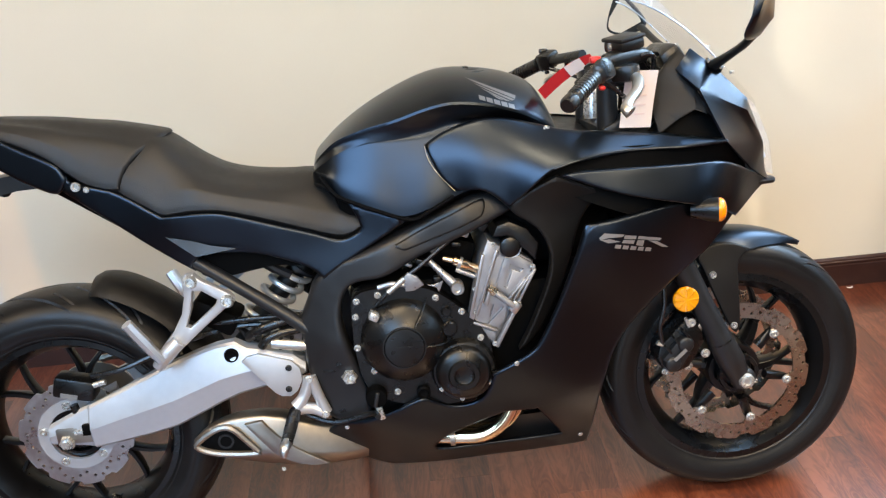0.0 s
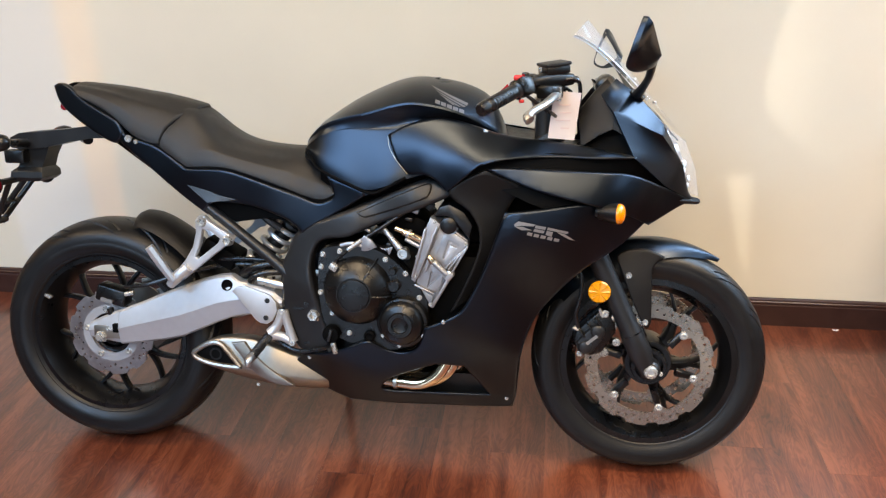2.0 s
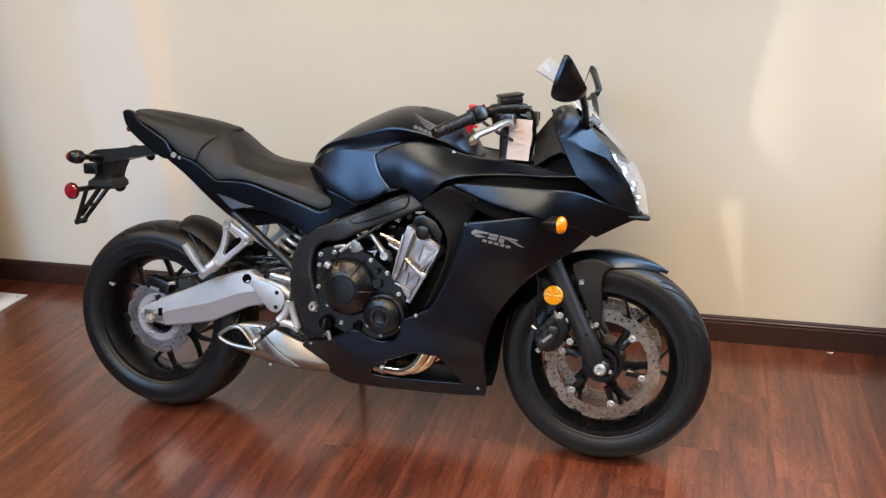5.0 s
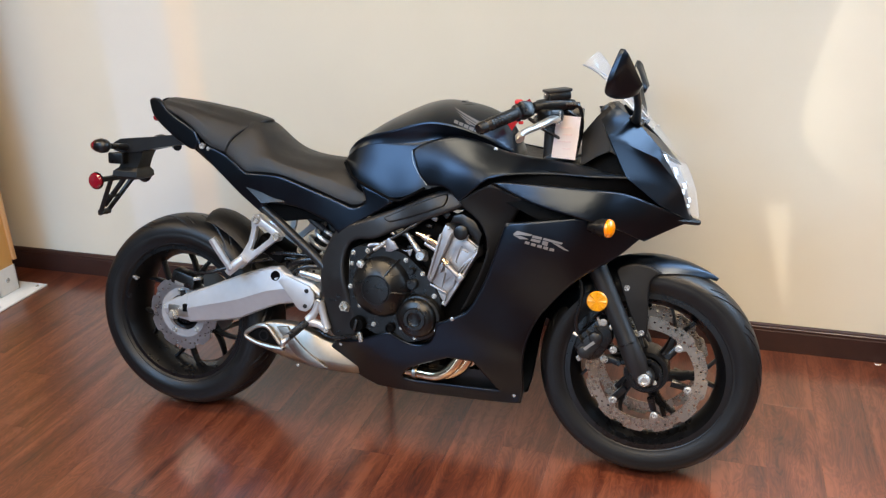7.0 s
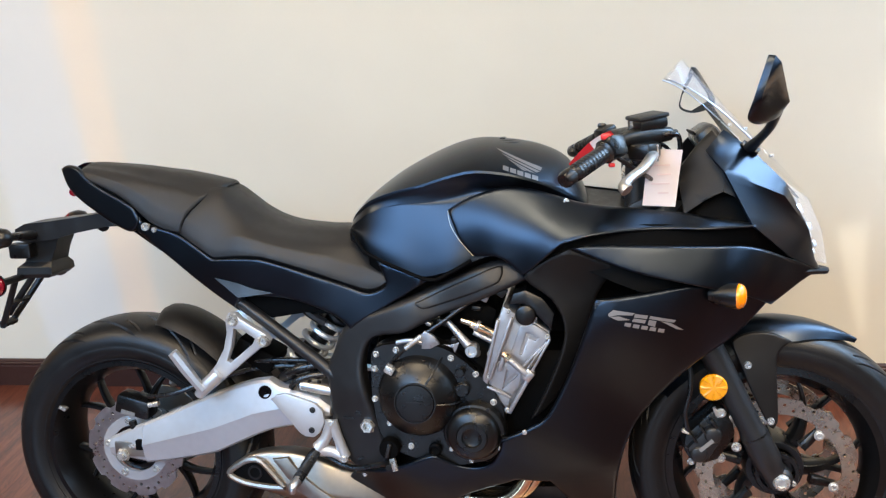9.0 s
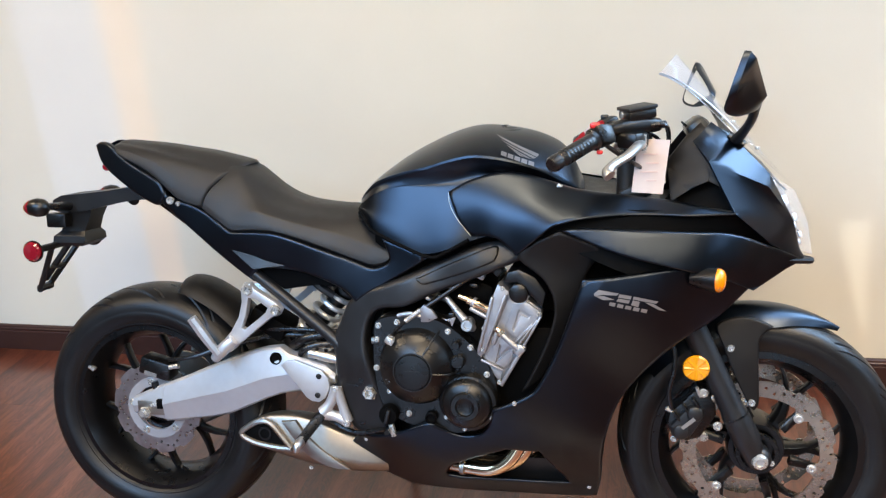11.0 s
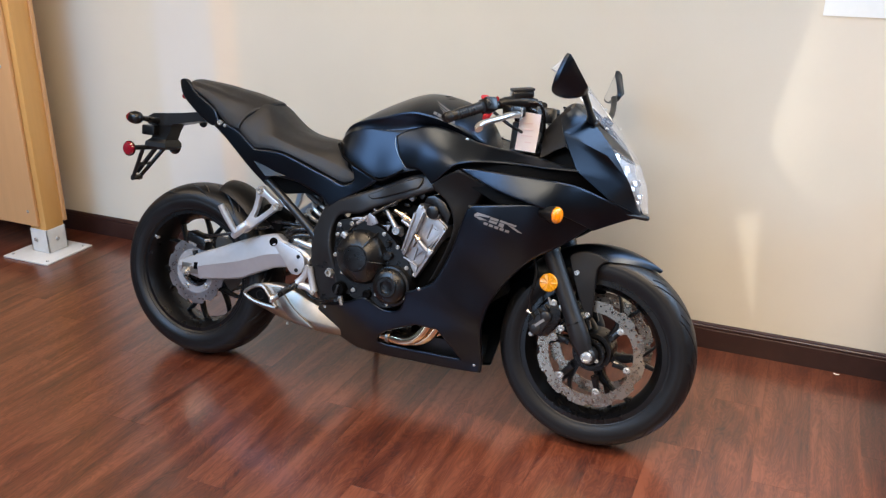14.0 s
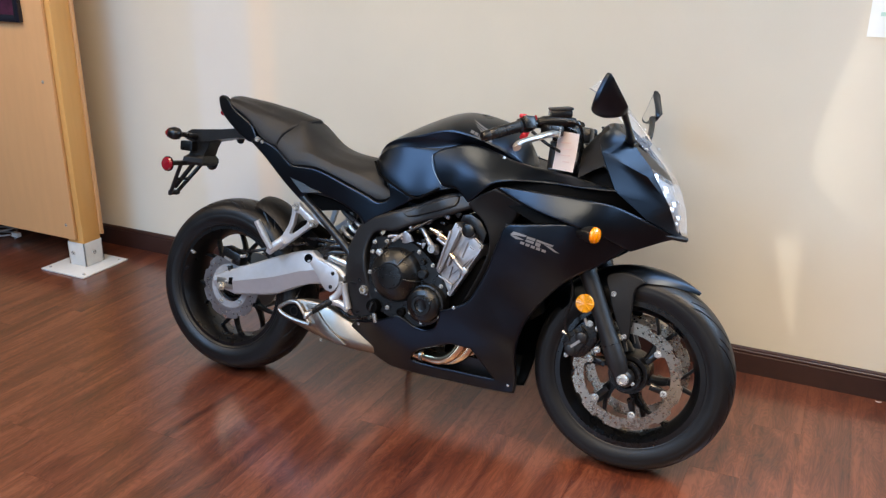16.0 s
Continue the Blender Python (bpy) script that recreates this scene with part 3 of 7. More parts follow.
# cable on the floor behind the partition
cable = thing("floor_cable", "grey cable coiled on the floor behind the partition", "cable", Matrix.Translation((-2.0, 0.5, 0)))
bm = bmesh.new()
tube(bm, [(0.06 * math.cos(a) * (1 + 0.1 * math.sin(3 * a)), 0.05 * math.sin(a), 0.006 + 0.004 * k) for k, a in enumerate(np.linspace(0, 4 * math.pi, 15))], 0.005, 8)
part("cord", bm, M_CABLE, cable)
part("plug", box(bmesh.new(), (0.075, 0.0, 0.03), (0.05, 0.028, 0.024), 0.005), M_WHITE, cable)

# scrap on the floor by the baseboard
scrap = thing("paper_scrap", "tiny white paper scrap lying by the baseboard", "scrap", Matrix.Translation((2.18, 0.665, 0)))
bm = bmesh.new()
rings_mesh(bm, [[(x, y, 0.001 + 0.003 * abs(x / 0.01)) for y in (-0.004, 0.004)] for x in (-0.010, -0.004, 0.002, 0.010)], closed=False)
bmesh.ops.solidify(bm, geom=bm.faces[:], thickness=0.0005)
part("piece", bm, M_PAPER, scrap)

# ---- the motorcycle ----
LEAN = -12.0
bike = thing("motorcycle", "matte black sport motorcycle with silver swingarm leaning on its side stand", "motorcycle",
             Matrix.Translation((0, -0.118, 0)) @ Matrix.Rotation(radians(LEAN), 4, "X"))
FX, FZ, RX, RZ = 1.455, 0.304, 0.0, 0.318


def both(make, *args, **kw):
    """Calls make for the right side (-1) and the left side (+1)."""
    return [make(side, *args, **kw) for side in (-1, 1)]


# wheels
def tyre_mesh(cx, cz, R, half, grooves, turn):
    bm = bmesh.new()
    bead = 0.216
    edge = R - 0.60 * half
    wall = [(bead, 0.70), (bead + 0.004, 0.80), (bead + 0.010, 0.86), (bead + 0.0125, 0.86), (bead + 0.018, 0.91), (bead + (edge - bead) * 0.65, 0.985), (edge - 0.006, 0.995), (edge - 0.003, 0.985)]
    prof = [(r, -half * y) for r, y in wall]
    for k in range(91):
        a = radians(-90 + 2 * k)
        prof.append((edge + (R - edge) * max(math.cos(a), 0.0) ** 0.88, 0.978 * half * math.sin(a)))
    prof += [(r, half * y) for r, y in wall[::-1]]
    steps = 900
    pitch = 360.0 / grooves
    rings = []
    for i in range(steps):
        th = 360.0 * i / steps
        c, s = math.cos(radians(th)), math.sin(radians(th))
        ring = []
        for rad, y in prof:
            u = abs(y) / half
            depth = 0.0
            if 0.08 < u < 0.93 and rad > edge:
                here = th + (0 if y < 0 else pitch / 2)
                long = (here - turn * 34 * u ** 1.25) % pitch
                short = (here + pitch * 0.45 - turn * 24 * u) % pitch
                if long < 1.7 * min(1, (0.93 - u) / 0.1):
                    depth = 0.005
                elif short < 1.3 and 0.42 < u < 0.76:
                    depth = 0.003
            ring.append((cx + (rad - depth) * c, y, cz + (rad - depth) * s))
        rings.append(ring)
    vs = [[bm.verts.new(p) for p in ring] for ring in rings]
    for i in range(steps):
        a, b = vs[i], vs[(i + 1) % steps]
        for j in range(len(a) - 1):
            bm.faces.new((a[j], a[j + 1], b[j + 1], b[j]))
    return bm


def spoke_arm(bm, cx, cz, ang, r0, r1, w0, w1, d0, d1, swing):
    """A tapered box-section spoke from radius r0 to r1 that ends swing degrees further on."""
    rings = []
    for k in range(7):
        t = k / 6
        r, a = r0 + (r1 - r0) * t, radians(ang + swing * t ** 1.2)
        w, d = w0 + (w1 - w0) * t, d0 + (d1 - d0) * t
        c, s = math.cos(a), math.sin(a)
        sec = [(-w, -d * 0.7), (-w * 0.6, -d), (w * 0.6, -d), (w, -d * 0.7), (w, d * 0.7), (w * 0.6, d), (-w * 0.6, d), (-w, d * 0.7)]
        rings.append([(cx + r * c - u * s, v, cz + r * s + u * c) for u, v in sec])
    rings_mesh(bm, rings)


def wheel(name, cx, cz, half, arms, start, fork_at, hub_half, fork, swirl):
    bm = bmesh.new()
    h = half
    prof = [(0.208, -h - 0.004), (0.223, -h - 0.003), (0.225, -h + 0.002), (0.219, -h + 0.010), (0.205, -h + 0.016), (0.196, -h * 0.45), (0.193, 0), (0.196, h * 0.45), (0.205, h - 0.016),
            (0.219, h - 0.010), (0.225, h - 0.002), (0.223, h + 0.003), (0.208, h + 0.004), (0.198, h - 0.012), (0.186, h * 0.4), (0.183, 0), (0.186, -h * 0.4), (0.198, -h + 0.012), (0.208, -h - 0.004)]
    lathe(bm, prof, (cx, 0, cz), 120)
    lathe(bm, [(0.02, -hub_half), (0.034, -hub_half), (0.040, -hub_half + 0.008), (0.044, -0.02), (0.044, 0.02), (0.040, hub_half - 0.008), (0.034, hub_half), (0.02, hub_half), (0.02, -hub_half)], (cx, 0, cz), 40)
    ob = part(name, bm, M_RIM, bike, "satin black cast wheel with forked spokes", sharp=45)
    lathe_ring = [(0.046, -hub_half * 0.9), (0.058, -hub_half * 0.9), (0.061, -hub_half * 0.7), (0.061, hub_half * 0.7), (0.058, hub_half * 0.9), (0.046, hub_half * 0.9)]
    part("hub_flange", lathe(bmesh.new(), lathe_ring, (cx, 0, cz), 40), M_RIM, ob, sharp=45)
    for k in range(arms):
        a = start + 360.0 * k / arms
        bm = bmesh.new()
        spoke_arm(bm, cx, cz, a - swirl * 1.5, 0.040, fork_at, 0.016, 0.011, 0.024, 0.016, swirl)
        for s in (-1, 1):
            spoke_arm(bm, cx, cz, a - swirl * 0.6, fork_at - 0.012, 0.190, 0.0072, 0.0052, 0.014, 0.011, swirl * 0.6 + fork * s)
        part("spoke", bm, M_RIM, ob, sharp=45)
    return ob


def brake_disc(parent, cx, cz, y, R, inner, waves, bolts, carrier, bolt_r, first, steel):
    t = 0.0025
    n = waves * 12
    outer = []
    for k in range(n):
        a = 2 * math.pi * k / n
        w = (k % 12) / 12
        dip = 0.0075 * (1 if 0.0 < w < 0.34 else 0)
        outer.append((cx + (R - dip) * math.cos(a), cz + (R - dip) * math.sin(a)))
    hole = []
    for k in range(144):
        deg = 2.5 * k
        near = min((deg - first) % (360 / bolts), (first - deg) % (360 / bolts))
        r = inner if carrier else inner - 0.018 * max(0.0, 1 - (near / 8.0) ** 2)
        hole.append((cx + r * math.cos(radians(deg)), cz + r * math.sin(radians(deg))))
    drilled = []
    mid = (R + inner) / 2
    for k in range(waves * 4):
        a, rr = 2 * math.pi * (k + 0.3) / (waves * 4), mid + (0.006, -0.001, -0.008, 0.003)[k % 4] * (R - inner) / 0.04
        drilled.append([(cx + rr * math.cos(a) + 0.0037 * math.cos(b), cz + rr * math.sin(a) + 0.0037 * math.sin(b)) for b in (2 * math.pi * j / 8 for j in range(8))])
    d = part("brake_disc", plate(bmesh.new(), outer, y - t, y + t, 0, [hole, *drilled]), steel, parent, "drilled wave-edged steel brake disc", sharp=25)
    if carrier:
        bm = lathe(bmesh.new(), [(carrier, y - 0.004), (inner + 0.001, y - 0.004), (inner + 0.001, y + 0.004), (carrier, y + 0.004), (carrier, y - 0.004)], (cx, 0, cz), 64)
        part("disc_carrier", bm, M_SWING, d, "pale metal ring")
    for k in range(bolts):
        a = radians(first + 360 * k / bolts)
        at = (cx + bolt_r * math.cos(a), y + (-t if y < 0 else t), cz + bolt_r * math.sin(a))
        part("bolt", hex_bolt(bmesh.new(), at, 0.0085, 0.006, -1 if y < 0 else 1), M_BOLT, d)
    return d


front = wheel("front_wheel", FX, FZ, 0.047, 6, 2.5, 0.112, 0.058, 12.5, 14)
part("tyre", tyre_mesh(FX, FZ, 0.300, 0.060, 14, 1), M_TYRE, front, "black road tyre with angled tread grooves", sharp=30)
for s in (-1, 1):
    brake_disc(front, FX, FZ, s * 0.068, 0.163, 0.128, 12, 6, None, 0.1165, 45.5, M_DISC)
    for k in range(6):
        bm = bmesh.new()
        spoke_arm(bm, FX, FZ, 44.5 + 60 * k, 0.072, 0.123, 0.0095, 0.0075, 0.012, 0.005, 1.0)
        bmesh.ops.translate(bm, vec=(0, s * 0.052, 0), verts=bm.verts)
        part("disc_mount", bm, M_RIM, front)
part("valve_stem", tube(bmesh.new(), [(FX + 0.12, -0.01, FZ - 0.145), (FX + 0.105, -0.022, FZ - 0.125)], 0.004, 8), M_RUBBER, front)

rear = wheel("rear_wheel", RX, RZ, 0.068, 6, 20, 0.105, 0.058, 14, 0)
part("tyre", tyre_mesh(RX, RZ, 0.315, 0.090, 13, -1), M_TYRE, rear, "wide black road tyre with shallow tread grooves", sharp=30)
brake_disc(rear, RX, RZ, -0.060, 0.121, 0.080, 10, 5, 0.058, 0.069, 25, M_DISC_SKY)
part("sprocket", lathe(bmesh.new(), [(0.03, 0.085), (0.105, 0.085), (0.105, 0.091), (0.03, 0.091), (0.03, 0.085)], (RX, 0, RZ), 44), M_STEEL, rear)
part("valve_stem", tube(bmesh.new(), [(RX + 0.055, -0.02, RZ - 0.19), (RX + 0.045, -0.045, RZ - 0.165)], 0.0045, 8), M_RUBBER, rear)
for k, a in enumerate((150, 152)):
    if k == 0:
        part("wheel_weight", box(bmesh.new(), (RX + 0.2 * math.cos(radians(a)), -0.066, RZ + 0.2 * math.sin(radians(a))), (0.008, 0.014, 0.018), 0.001, (0, -60, 0)), M_BOLT, rear)

# swingarm: a deep box section that bends up over the silencer
# stations: x, top z, crease z, bottom z, half width at the crease
ARM = [(-0.036, 0.360, 0.340, 0.318, 0.112), (0.0, 0.377, 0.345, 0.313, 0.114), (0.050, 0.398, 0.352, 0.305, 0.118), (0.056, 0.400, 0.353, 0.305, 0.126), (0.12, 0.425, 0.370, 0.314, 0.128), (0.18, 0.450, 0.386, 0.324, 0.130), (0.233, 0.472, 0.400, 0.336, 0.132),
       (0.29, 0.493, 0.421, 0.362, 0.134), (0.335, 0.506, 0.438, 0.383, 0.136), (0.372, 0.511, 0.447, 0.398, 0.138), (0.398, 0.496, 0.452, 0.404, 0.139), (0.44, 0.489, 0.456, 0.412, 0.140), (0.49, 0.476, 0.456, 0.424, 0.140), (0.515, 0.456, 0.446, 0.434, 0.138)]


def swing(side):
    rings = []
    for x, zt, zc, zb, w in ARM:
        wt, wb, wi = w - 0.30 * (zt - zc), w - 0.22 * (zc - zb), w - 0.030 - 0.030 * min(max(x / 0.2, 0), 1)
        e = 0.006
        ring = [(wi + 0.010, zt), (wt - e, zt), (wt, zt - e * 0.9), (w - 0.0015, zc + 0.006), (w, zc), (w - 0.0015, zc - 0.005), (wb, zb + e * 0.9), (wb - e, zb), (wi + 0.010, zb), (wi, zc)]
        rings.append([(x, side * y, z) for y, z in ring])
    return part("swingarm", rings_mesh(bmesh.new(), rings), M_SWING, bike, "silver cast aluminium swingarm", sharp=24)


arms = both(swing)
part("swingarm_bridge", box(bmesh.new(), (0.42, 0, 0.45), (0.09, 0.20, 0.06), 0.012), M_SWING, bike)
for s, arm in zip((-1, 1), arms):
    # near-black dish set on the arm as the shade in a hole
    part("arm_hole_shade", lathe(bmesh.new(), [(0.0001, s * 0.126), (0.010, s * 0.127), (0.0135, s * 0.1315), (0.0155, s * 0.125)], (0.366, 0, 0.486), 20), M_DULL, arm)
    adj = part("chain_adjuster", box(bmesh.new(), (0.022, s * 0.112, 0.338), (0.085, 0.006, 0.036), 0.003), M_STEEL, arm, "yellow zinc adjuster plate")
    part("axle_nut", lathe(bmesh.new(), [(0.0001, s * 0.130), (0.008, s * 0.130), (0.008, s * 0.124), (0.014, s * 0.124), (0.0155, s * 0.118), (0.0155, s * 0.113), (0.019, s * 0.113)], (0.0, 0, RZ + 0.008), 6), M_BOLT, adj)
    part("adjuster_bolt", tube(bmesh.new(), [(0.02, s * 0.117, 0.345), (0.062, s * 0.118, 0.353)], 0.0045, 8), M_BOLT, adj)
    part("adjuster_block", box(bmesh.new(), (0.046, s * 0.118, 0.352), (0.016, 0.012, 0.024), 0.002), M_DULL, adj)
part("rear_axle", tube(bmesh.new(), [(0, -0.118, RZ + 0.006), (0, 0.118, RZ + 0.006)], 0.010, 16, smooth=False), M_STEEL, bike)

# rear caliper
cal = part("rear_caliper", box(bmesh.new(), (0.03, -0.082, 0.437), (0.085, 0.052, 0.046), 0.008, (0, 15, 0)), M_ENGINE, bike, "black rear brake caliper")
part("caliper_badge", box(bmesh.new(), (0.02, -0.1095, 0.425), (0.034, 0.002, 0.010), 0.0, (0, 15, 0)), M_DECAL, cal, smooth=False)
part("pad_pin", tube(bmesh.new(), [(0.075, -0.11, 0.445), (0.10, -0.11, 0.45)], 0.006, 10), M_BOLT, cal)
part("caliper_arm", tube(bmesh.new(), [(0.02, -0.094, 0.40), (0.03, -0.094, 0.345)], 0.009, 8), M_ENGINE, cal)
part("brake_hose", tube(bmesh.new(), [(0.07, -0.10, 0.462), (0.14, -0.112, 0.475), (0.22, -0.10, 0.50), (0.33, -0.085, 0.527), (0.42, -0.09, 0.535), (0.50, -0.10, 0.52)], 0.0055, 8), M_RUBBER, cal)

# hugger over the rear tyre
bm = bmesh.new()
rings = []
for k in range(24):
    a = radians(24 + 52 * k / 23)
    end = min(1.0, (23 - k) / 5)
    rr = 0.359 - 0.018 * (1 - math.sqrt(1 - (1 - end) ** 2))
    wide = 0.084 * (0.55 + 0.45 * math.sqrt(1 - (1 - end) ** 2))
    ring = []
    for j in range(17):
        b = radians(-70 + 140 * j / 16)
        sag = 0.052 * (1 - math.cos(b))
        ring.append((RX + math.cos(a) * (rr - sag), wide * math.sin(b), RZ + math.sin(a) * (rr - sag)))
    rings.append(ring)
rings_mesh(bm, rings, closed=False)
bmesh.ops.solidify(bm, geom=bm.faces[:], thickness=0.004)
part("rear_hugger", bm, M_COWL, bike, "black plastic mudguard over the rear tyre")
# ---- bodywork ----
# half width of the fairing over x and z
FAIR = surface([(1.116, 0.696, 0.244), (1.243, 0.664, 0.223), (1.097, 0.716, 0.240), (1.02, 0.60, 0.225), (0.943, 0.438, 0.207), (1.095, 0.193, 0.068), (0.675, 0.168, 0.062), (0.90, 0.172, 0.066), (1.12, 0.16, 0.055),
                (0.776, 0.254, 0.130), (0.56, 0.29, 0.120), (0.62, 0.33, 0.165), (0.78, 0.36, 0.180), (1.00, 0.30, 0.150), (1.10, 0.36, 0.165), (1.16, 0.45, 0.163), (1.12, 0.52, 0.192), (1.276, 0.576, 0.185), (1.35, 0.64, 0.170), (1.425, 0.675, 0.125), (1.30, 0.735, 0.215), (1.20, 0.735, 0.238)])
SIDE = [(1.087, 0.717), (1.087, 0.717), (1.188, 0.731), (1.285, 0.742), (1.36, 0.722), (1.425, 0.690), (1.425, 0.690), (1.36, 0.632), (1.276, 0.576), (1.204, 0.498), (1.156, 0.425), (1.130, 0.330), (1.122, 0.22), (1.112, 0.166), (1.112, 0.166),
        (1.06, 0.160), (0.90, 0.157), (0.672, 0.160), (0.672, 0.160), (0.614, 0.190), (0.570, 0.232), (0.540, 0.285), (0.540, 0.285), (0.571, 0.314), (0.625, 0.326), (0.692, 0.350), (0.745, 0.372), (0.772, 0.362), (0.80, 0.347), (0.835, 0.342), (0.868, 0.355), (0.888, 0.390), (0.894, 0.418), (0.894, 0.418),
        (0.968, 0.454), (0.996, 0.484), (1.031, 0.556), (1.056, 0.624)]
CUT = [(0.770, 0.222), (0.770, 0.222), (0.80, 0.208), (1.050, 0.206), (1.050, 0.206), (0.994, 0.300), (0.982, 0.306), (0.920, 0.308), (0.905, 0.302), (0.80, 0.256)]
side_loop = [tuple(p) for p in curve_points(SIDE, 4, True)]
cut_loop = [tuple(p) for p in curve_points(CUT, 3, True)]


def side_fairing(side):
    ob = part("side_fairing", panel(side_loop, FAIR, side, 0.005, 0.007, 0.016, [cut_loop]), M_PAINT, bike, "matte black side fairing with an exhaust opening")
    for x, z in ((0.943, 0.438), (1.095, 0.193), (0.585, 0.305)):
        part("fairing_screw", lathe(bmesh.new(), [(a, side * b) for a, b in disc_cap(0.0055, 0.003, 0.0015)], (x, side * (FAIR(x, z) - 0.001), z), 12), M_BOLT, ob)
    return ob


sides = both(side_fairing)

# belly floor and inner liner
bm = bmesh.new()
rings_mesh(bm, [[(x, -w, z + 0.09), (x, -w * 0.62, z), (x, w * 0.62, z), (x, w, z + 0.09)] for x, w, z in ((0.56, 0.10, 0.245), (0.68, 0.072, 0.170), (0.90, 0.072, 0.165), (1.09, 0.068, 0.168))], closed=False)
bmesh.ops.solidify(bm, geom=bm.faces[:], thickness=0.004)
part("belly_pan", bm, M_PLASTIC, bike)


# blade panel from the tip over the logo panel to the beak
BLADE = [(1.046, 0.815), (1.046, 0.815), (1.09, 0.821), (1.276, 0.815), (1.375, 0.806), (1.46, 0.768), (1.542, 0.722), (1.542, 0.722), (1.50, 0.708), (1.428, 0.676), (1.428, 0.676), (1.36, 0.716), (1.28, 0.741), (1.157, 0.772)]
BLADE_W = surface([(1.046, 0.815, 0.232), (1.09, 0.821, 0.232), (1.276, 0.815, 0.222), (1.375, 0.806, 0.190), (1.46, 0.768, 0.112), (1.542, 0.722, 0.014), (1.50, 0.708, 0.050), (1.428, 0.676, 0.118), (1.36, 0.716, 0.200), (1.28, 0.741, 0.240), (1.157, 0.772, 0.244), (1.33, 0.77, 0.222), (1.42, 0.73, 0.150)])


def blade(side):
    return part("nose_blade", panel([tuple(p) for p in curve_points(BLADE, 4, True)], BLADE_W, side, 0.005, 0.005, 0.014), M_PAINT, bike, "long matte black blade panel")


both(blade)

# near-black sheet added behind the panel gaps so they look shaded
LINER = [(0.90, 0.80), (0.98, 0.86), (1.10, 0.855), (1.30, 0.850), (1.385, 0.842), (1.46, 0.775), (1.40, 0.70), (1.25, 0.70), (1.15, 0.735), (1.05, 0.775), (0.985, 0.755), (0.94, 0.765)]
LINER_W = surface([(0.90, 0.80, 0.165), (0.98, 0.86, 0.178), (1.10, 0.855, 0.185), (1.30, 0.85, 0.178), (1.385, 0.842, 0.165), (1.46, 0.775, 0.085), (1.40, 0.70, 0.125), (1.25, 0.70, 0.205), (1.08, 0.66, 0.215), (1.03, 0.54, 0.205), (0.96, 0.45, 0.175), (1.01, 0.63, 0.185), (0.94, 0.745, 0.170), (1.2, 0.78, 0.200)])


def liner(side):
    return part("gap_shade_sheet", panel(LINER, LINER_W, side, 0.004, 0.0, 0.02), M_DULL, bike)


both(liner)

# shroud beside the tank, running forward to the cowl
SHROUD = [(0.797, 0.884), (0.797, 0.884), (0.841, 0.908), (0.907, 0.926), (0.961, 0.922), (1.02, 0.906), (1.069, 0.893), (1.179, 0.878), (1.262, 0.868), (1.381, 0.849), (1.381, 0.849), (1.378, 0.843), (1.283, 0.843), (1.17, 0.843), (1.085, 0.838), (1.035, 0.826), (1.00, 0.800), (0.968, 0.772), (0.947, 0.757), (0.947, 0.757),
          (0.915, 0.785), (0.890, 0.794), (0.850, 0.792), (0.850, 0.792), (0.822, 0.825)]
SHROUD_W = surface([(0.797, 0.884, 0.150), (0.841, 0.908, 0.148), (0.907, 0.926, 0.145), (1.02, 0.906, 0.150), (1.179, 0.878, 0.158), (1.262, 0.868, 0.165), (1.381, 0.849, 0.186), (1.283, 0.843, 0.205), (1.085, 0.838, 0.222), (1.035, 0.826, 0.222), (0.947, 0.757, 0.198), (0.890, 0.794, 0.186), (0.85, 0.792, 0.172), (0.822, 0.825, 0.168), (0.90, 0.86, 0.178), (1.0, 0.862, 0.190)])


def shroud(side):
    ob = part("tank_shroud", panel([tuple(p) for p in curve_points(SHROUD, 4, True)], SHROUD_W, side, 0.005, 0.006, 0.012), M_PAINT, bike, "matte black shroud beside the tank")
    part("shroud_screw", lathe(bmesh.new(), [(a, side * b) for a, b in disc_cap(0.006, 0.003, 0.001)], (1.035, side * (SHROUD_W(1.035, 0.897) - 0.002), 0.897), 12), M_BOLT, ob)
    # thin steel tube laid in as the light reflected along this edge
    edge = curve_points([(0.798, 0.883), (0.800, 0.868), (0.806, 0.850), (0.822, 0.825), (0.849, 0.793)], 4)
    part("shroud_glint", tube(bmesh.new(), [(x, side * (SHROUD_W(x, z) - 0.0015), z) for x, z in edge], 0.0008, 6, 1), M_STEEL, ob, "thin steel line standing for the edge glint")
    # round bead added to give the lower edge its highlight line
    edge = curve_points([(1.379, 0.846), (1.283, 0.8445), (1.17, 0.8445), (1.085, 0.840), (1.035, 0.828)], 5)
    part("highlight_bead", tube(bmesh.new(), [(x, side * (SHROUD_W(x, z) - 0.001), z) for x, z in edge], 0.0026, 8, 1), M_PAINT, ob)
    return ob


both(shroud)

# curved inner duct panel between the engine and the logo panel
DUCT = [(0.950, 0.752), (0.985, 0.785), (1.040, 0.812), (1.040, 0.812), (1.13, 0.772), (1.13, 0.772), (1.092, 0.716), (1.066, 0.624), (1.040, 0.556), (0.998, 0.484), (0.955, 0.452), (0.955, 0.452), (0.985, 0.512), (1.018, 0.593), (1.026, 0.655), (1.002, 0.708)]
DUCT_W = surface([(0.95, 0.752, 0.196), (0.985, 0.785, 0.205), (1.04, 0.812, 0.220), (1.13, 0.772, 0.202), (1.092, 0.716, 0.180), (1.066, 0.624, 0.168), (1.04, 0.556, 0.164), (0.998, 0.484, 0.165), (0.955, 0.452, 0.178), (0.985, 0.512, 0.184), (1.018, 0.593, 0.190), (1.026, 0.655, 0.192), (1.002, 0.708, 0.194), (1.06, 0.74, 0.188)])


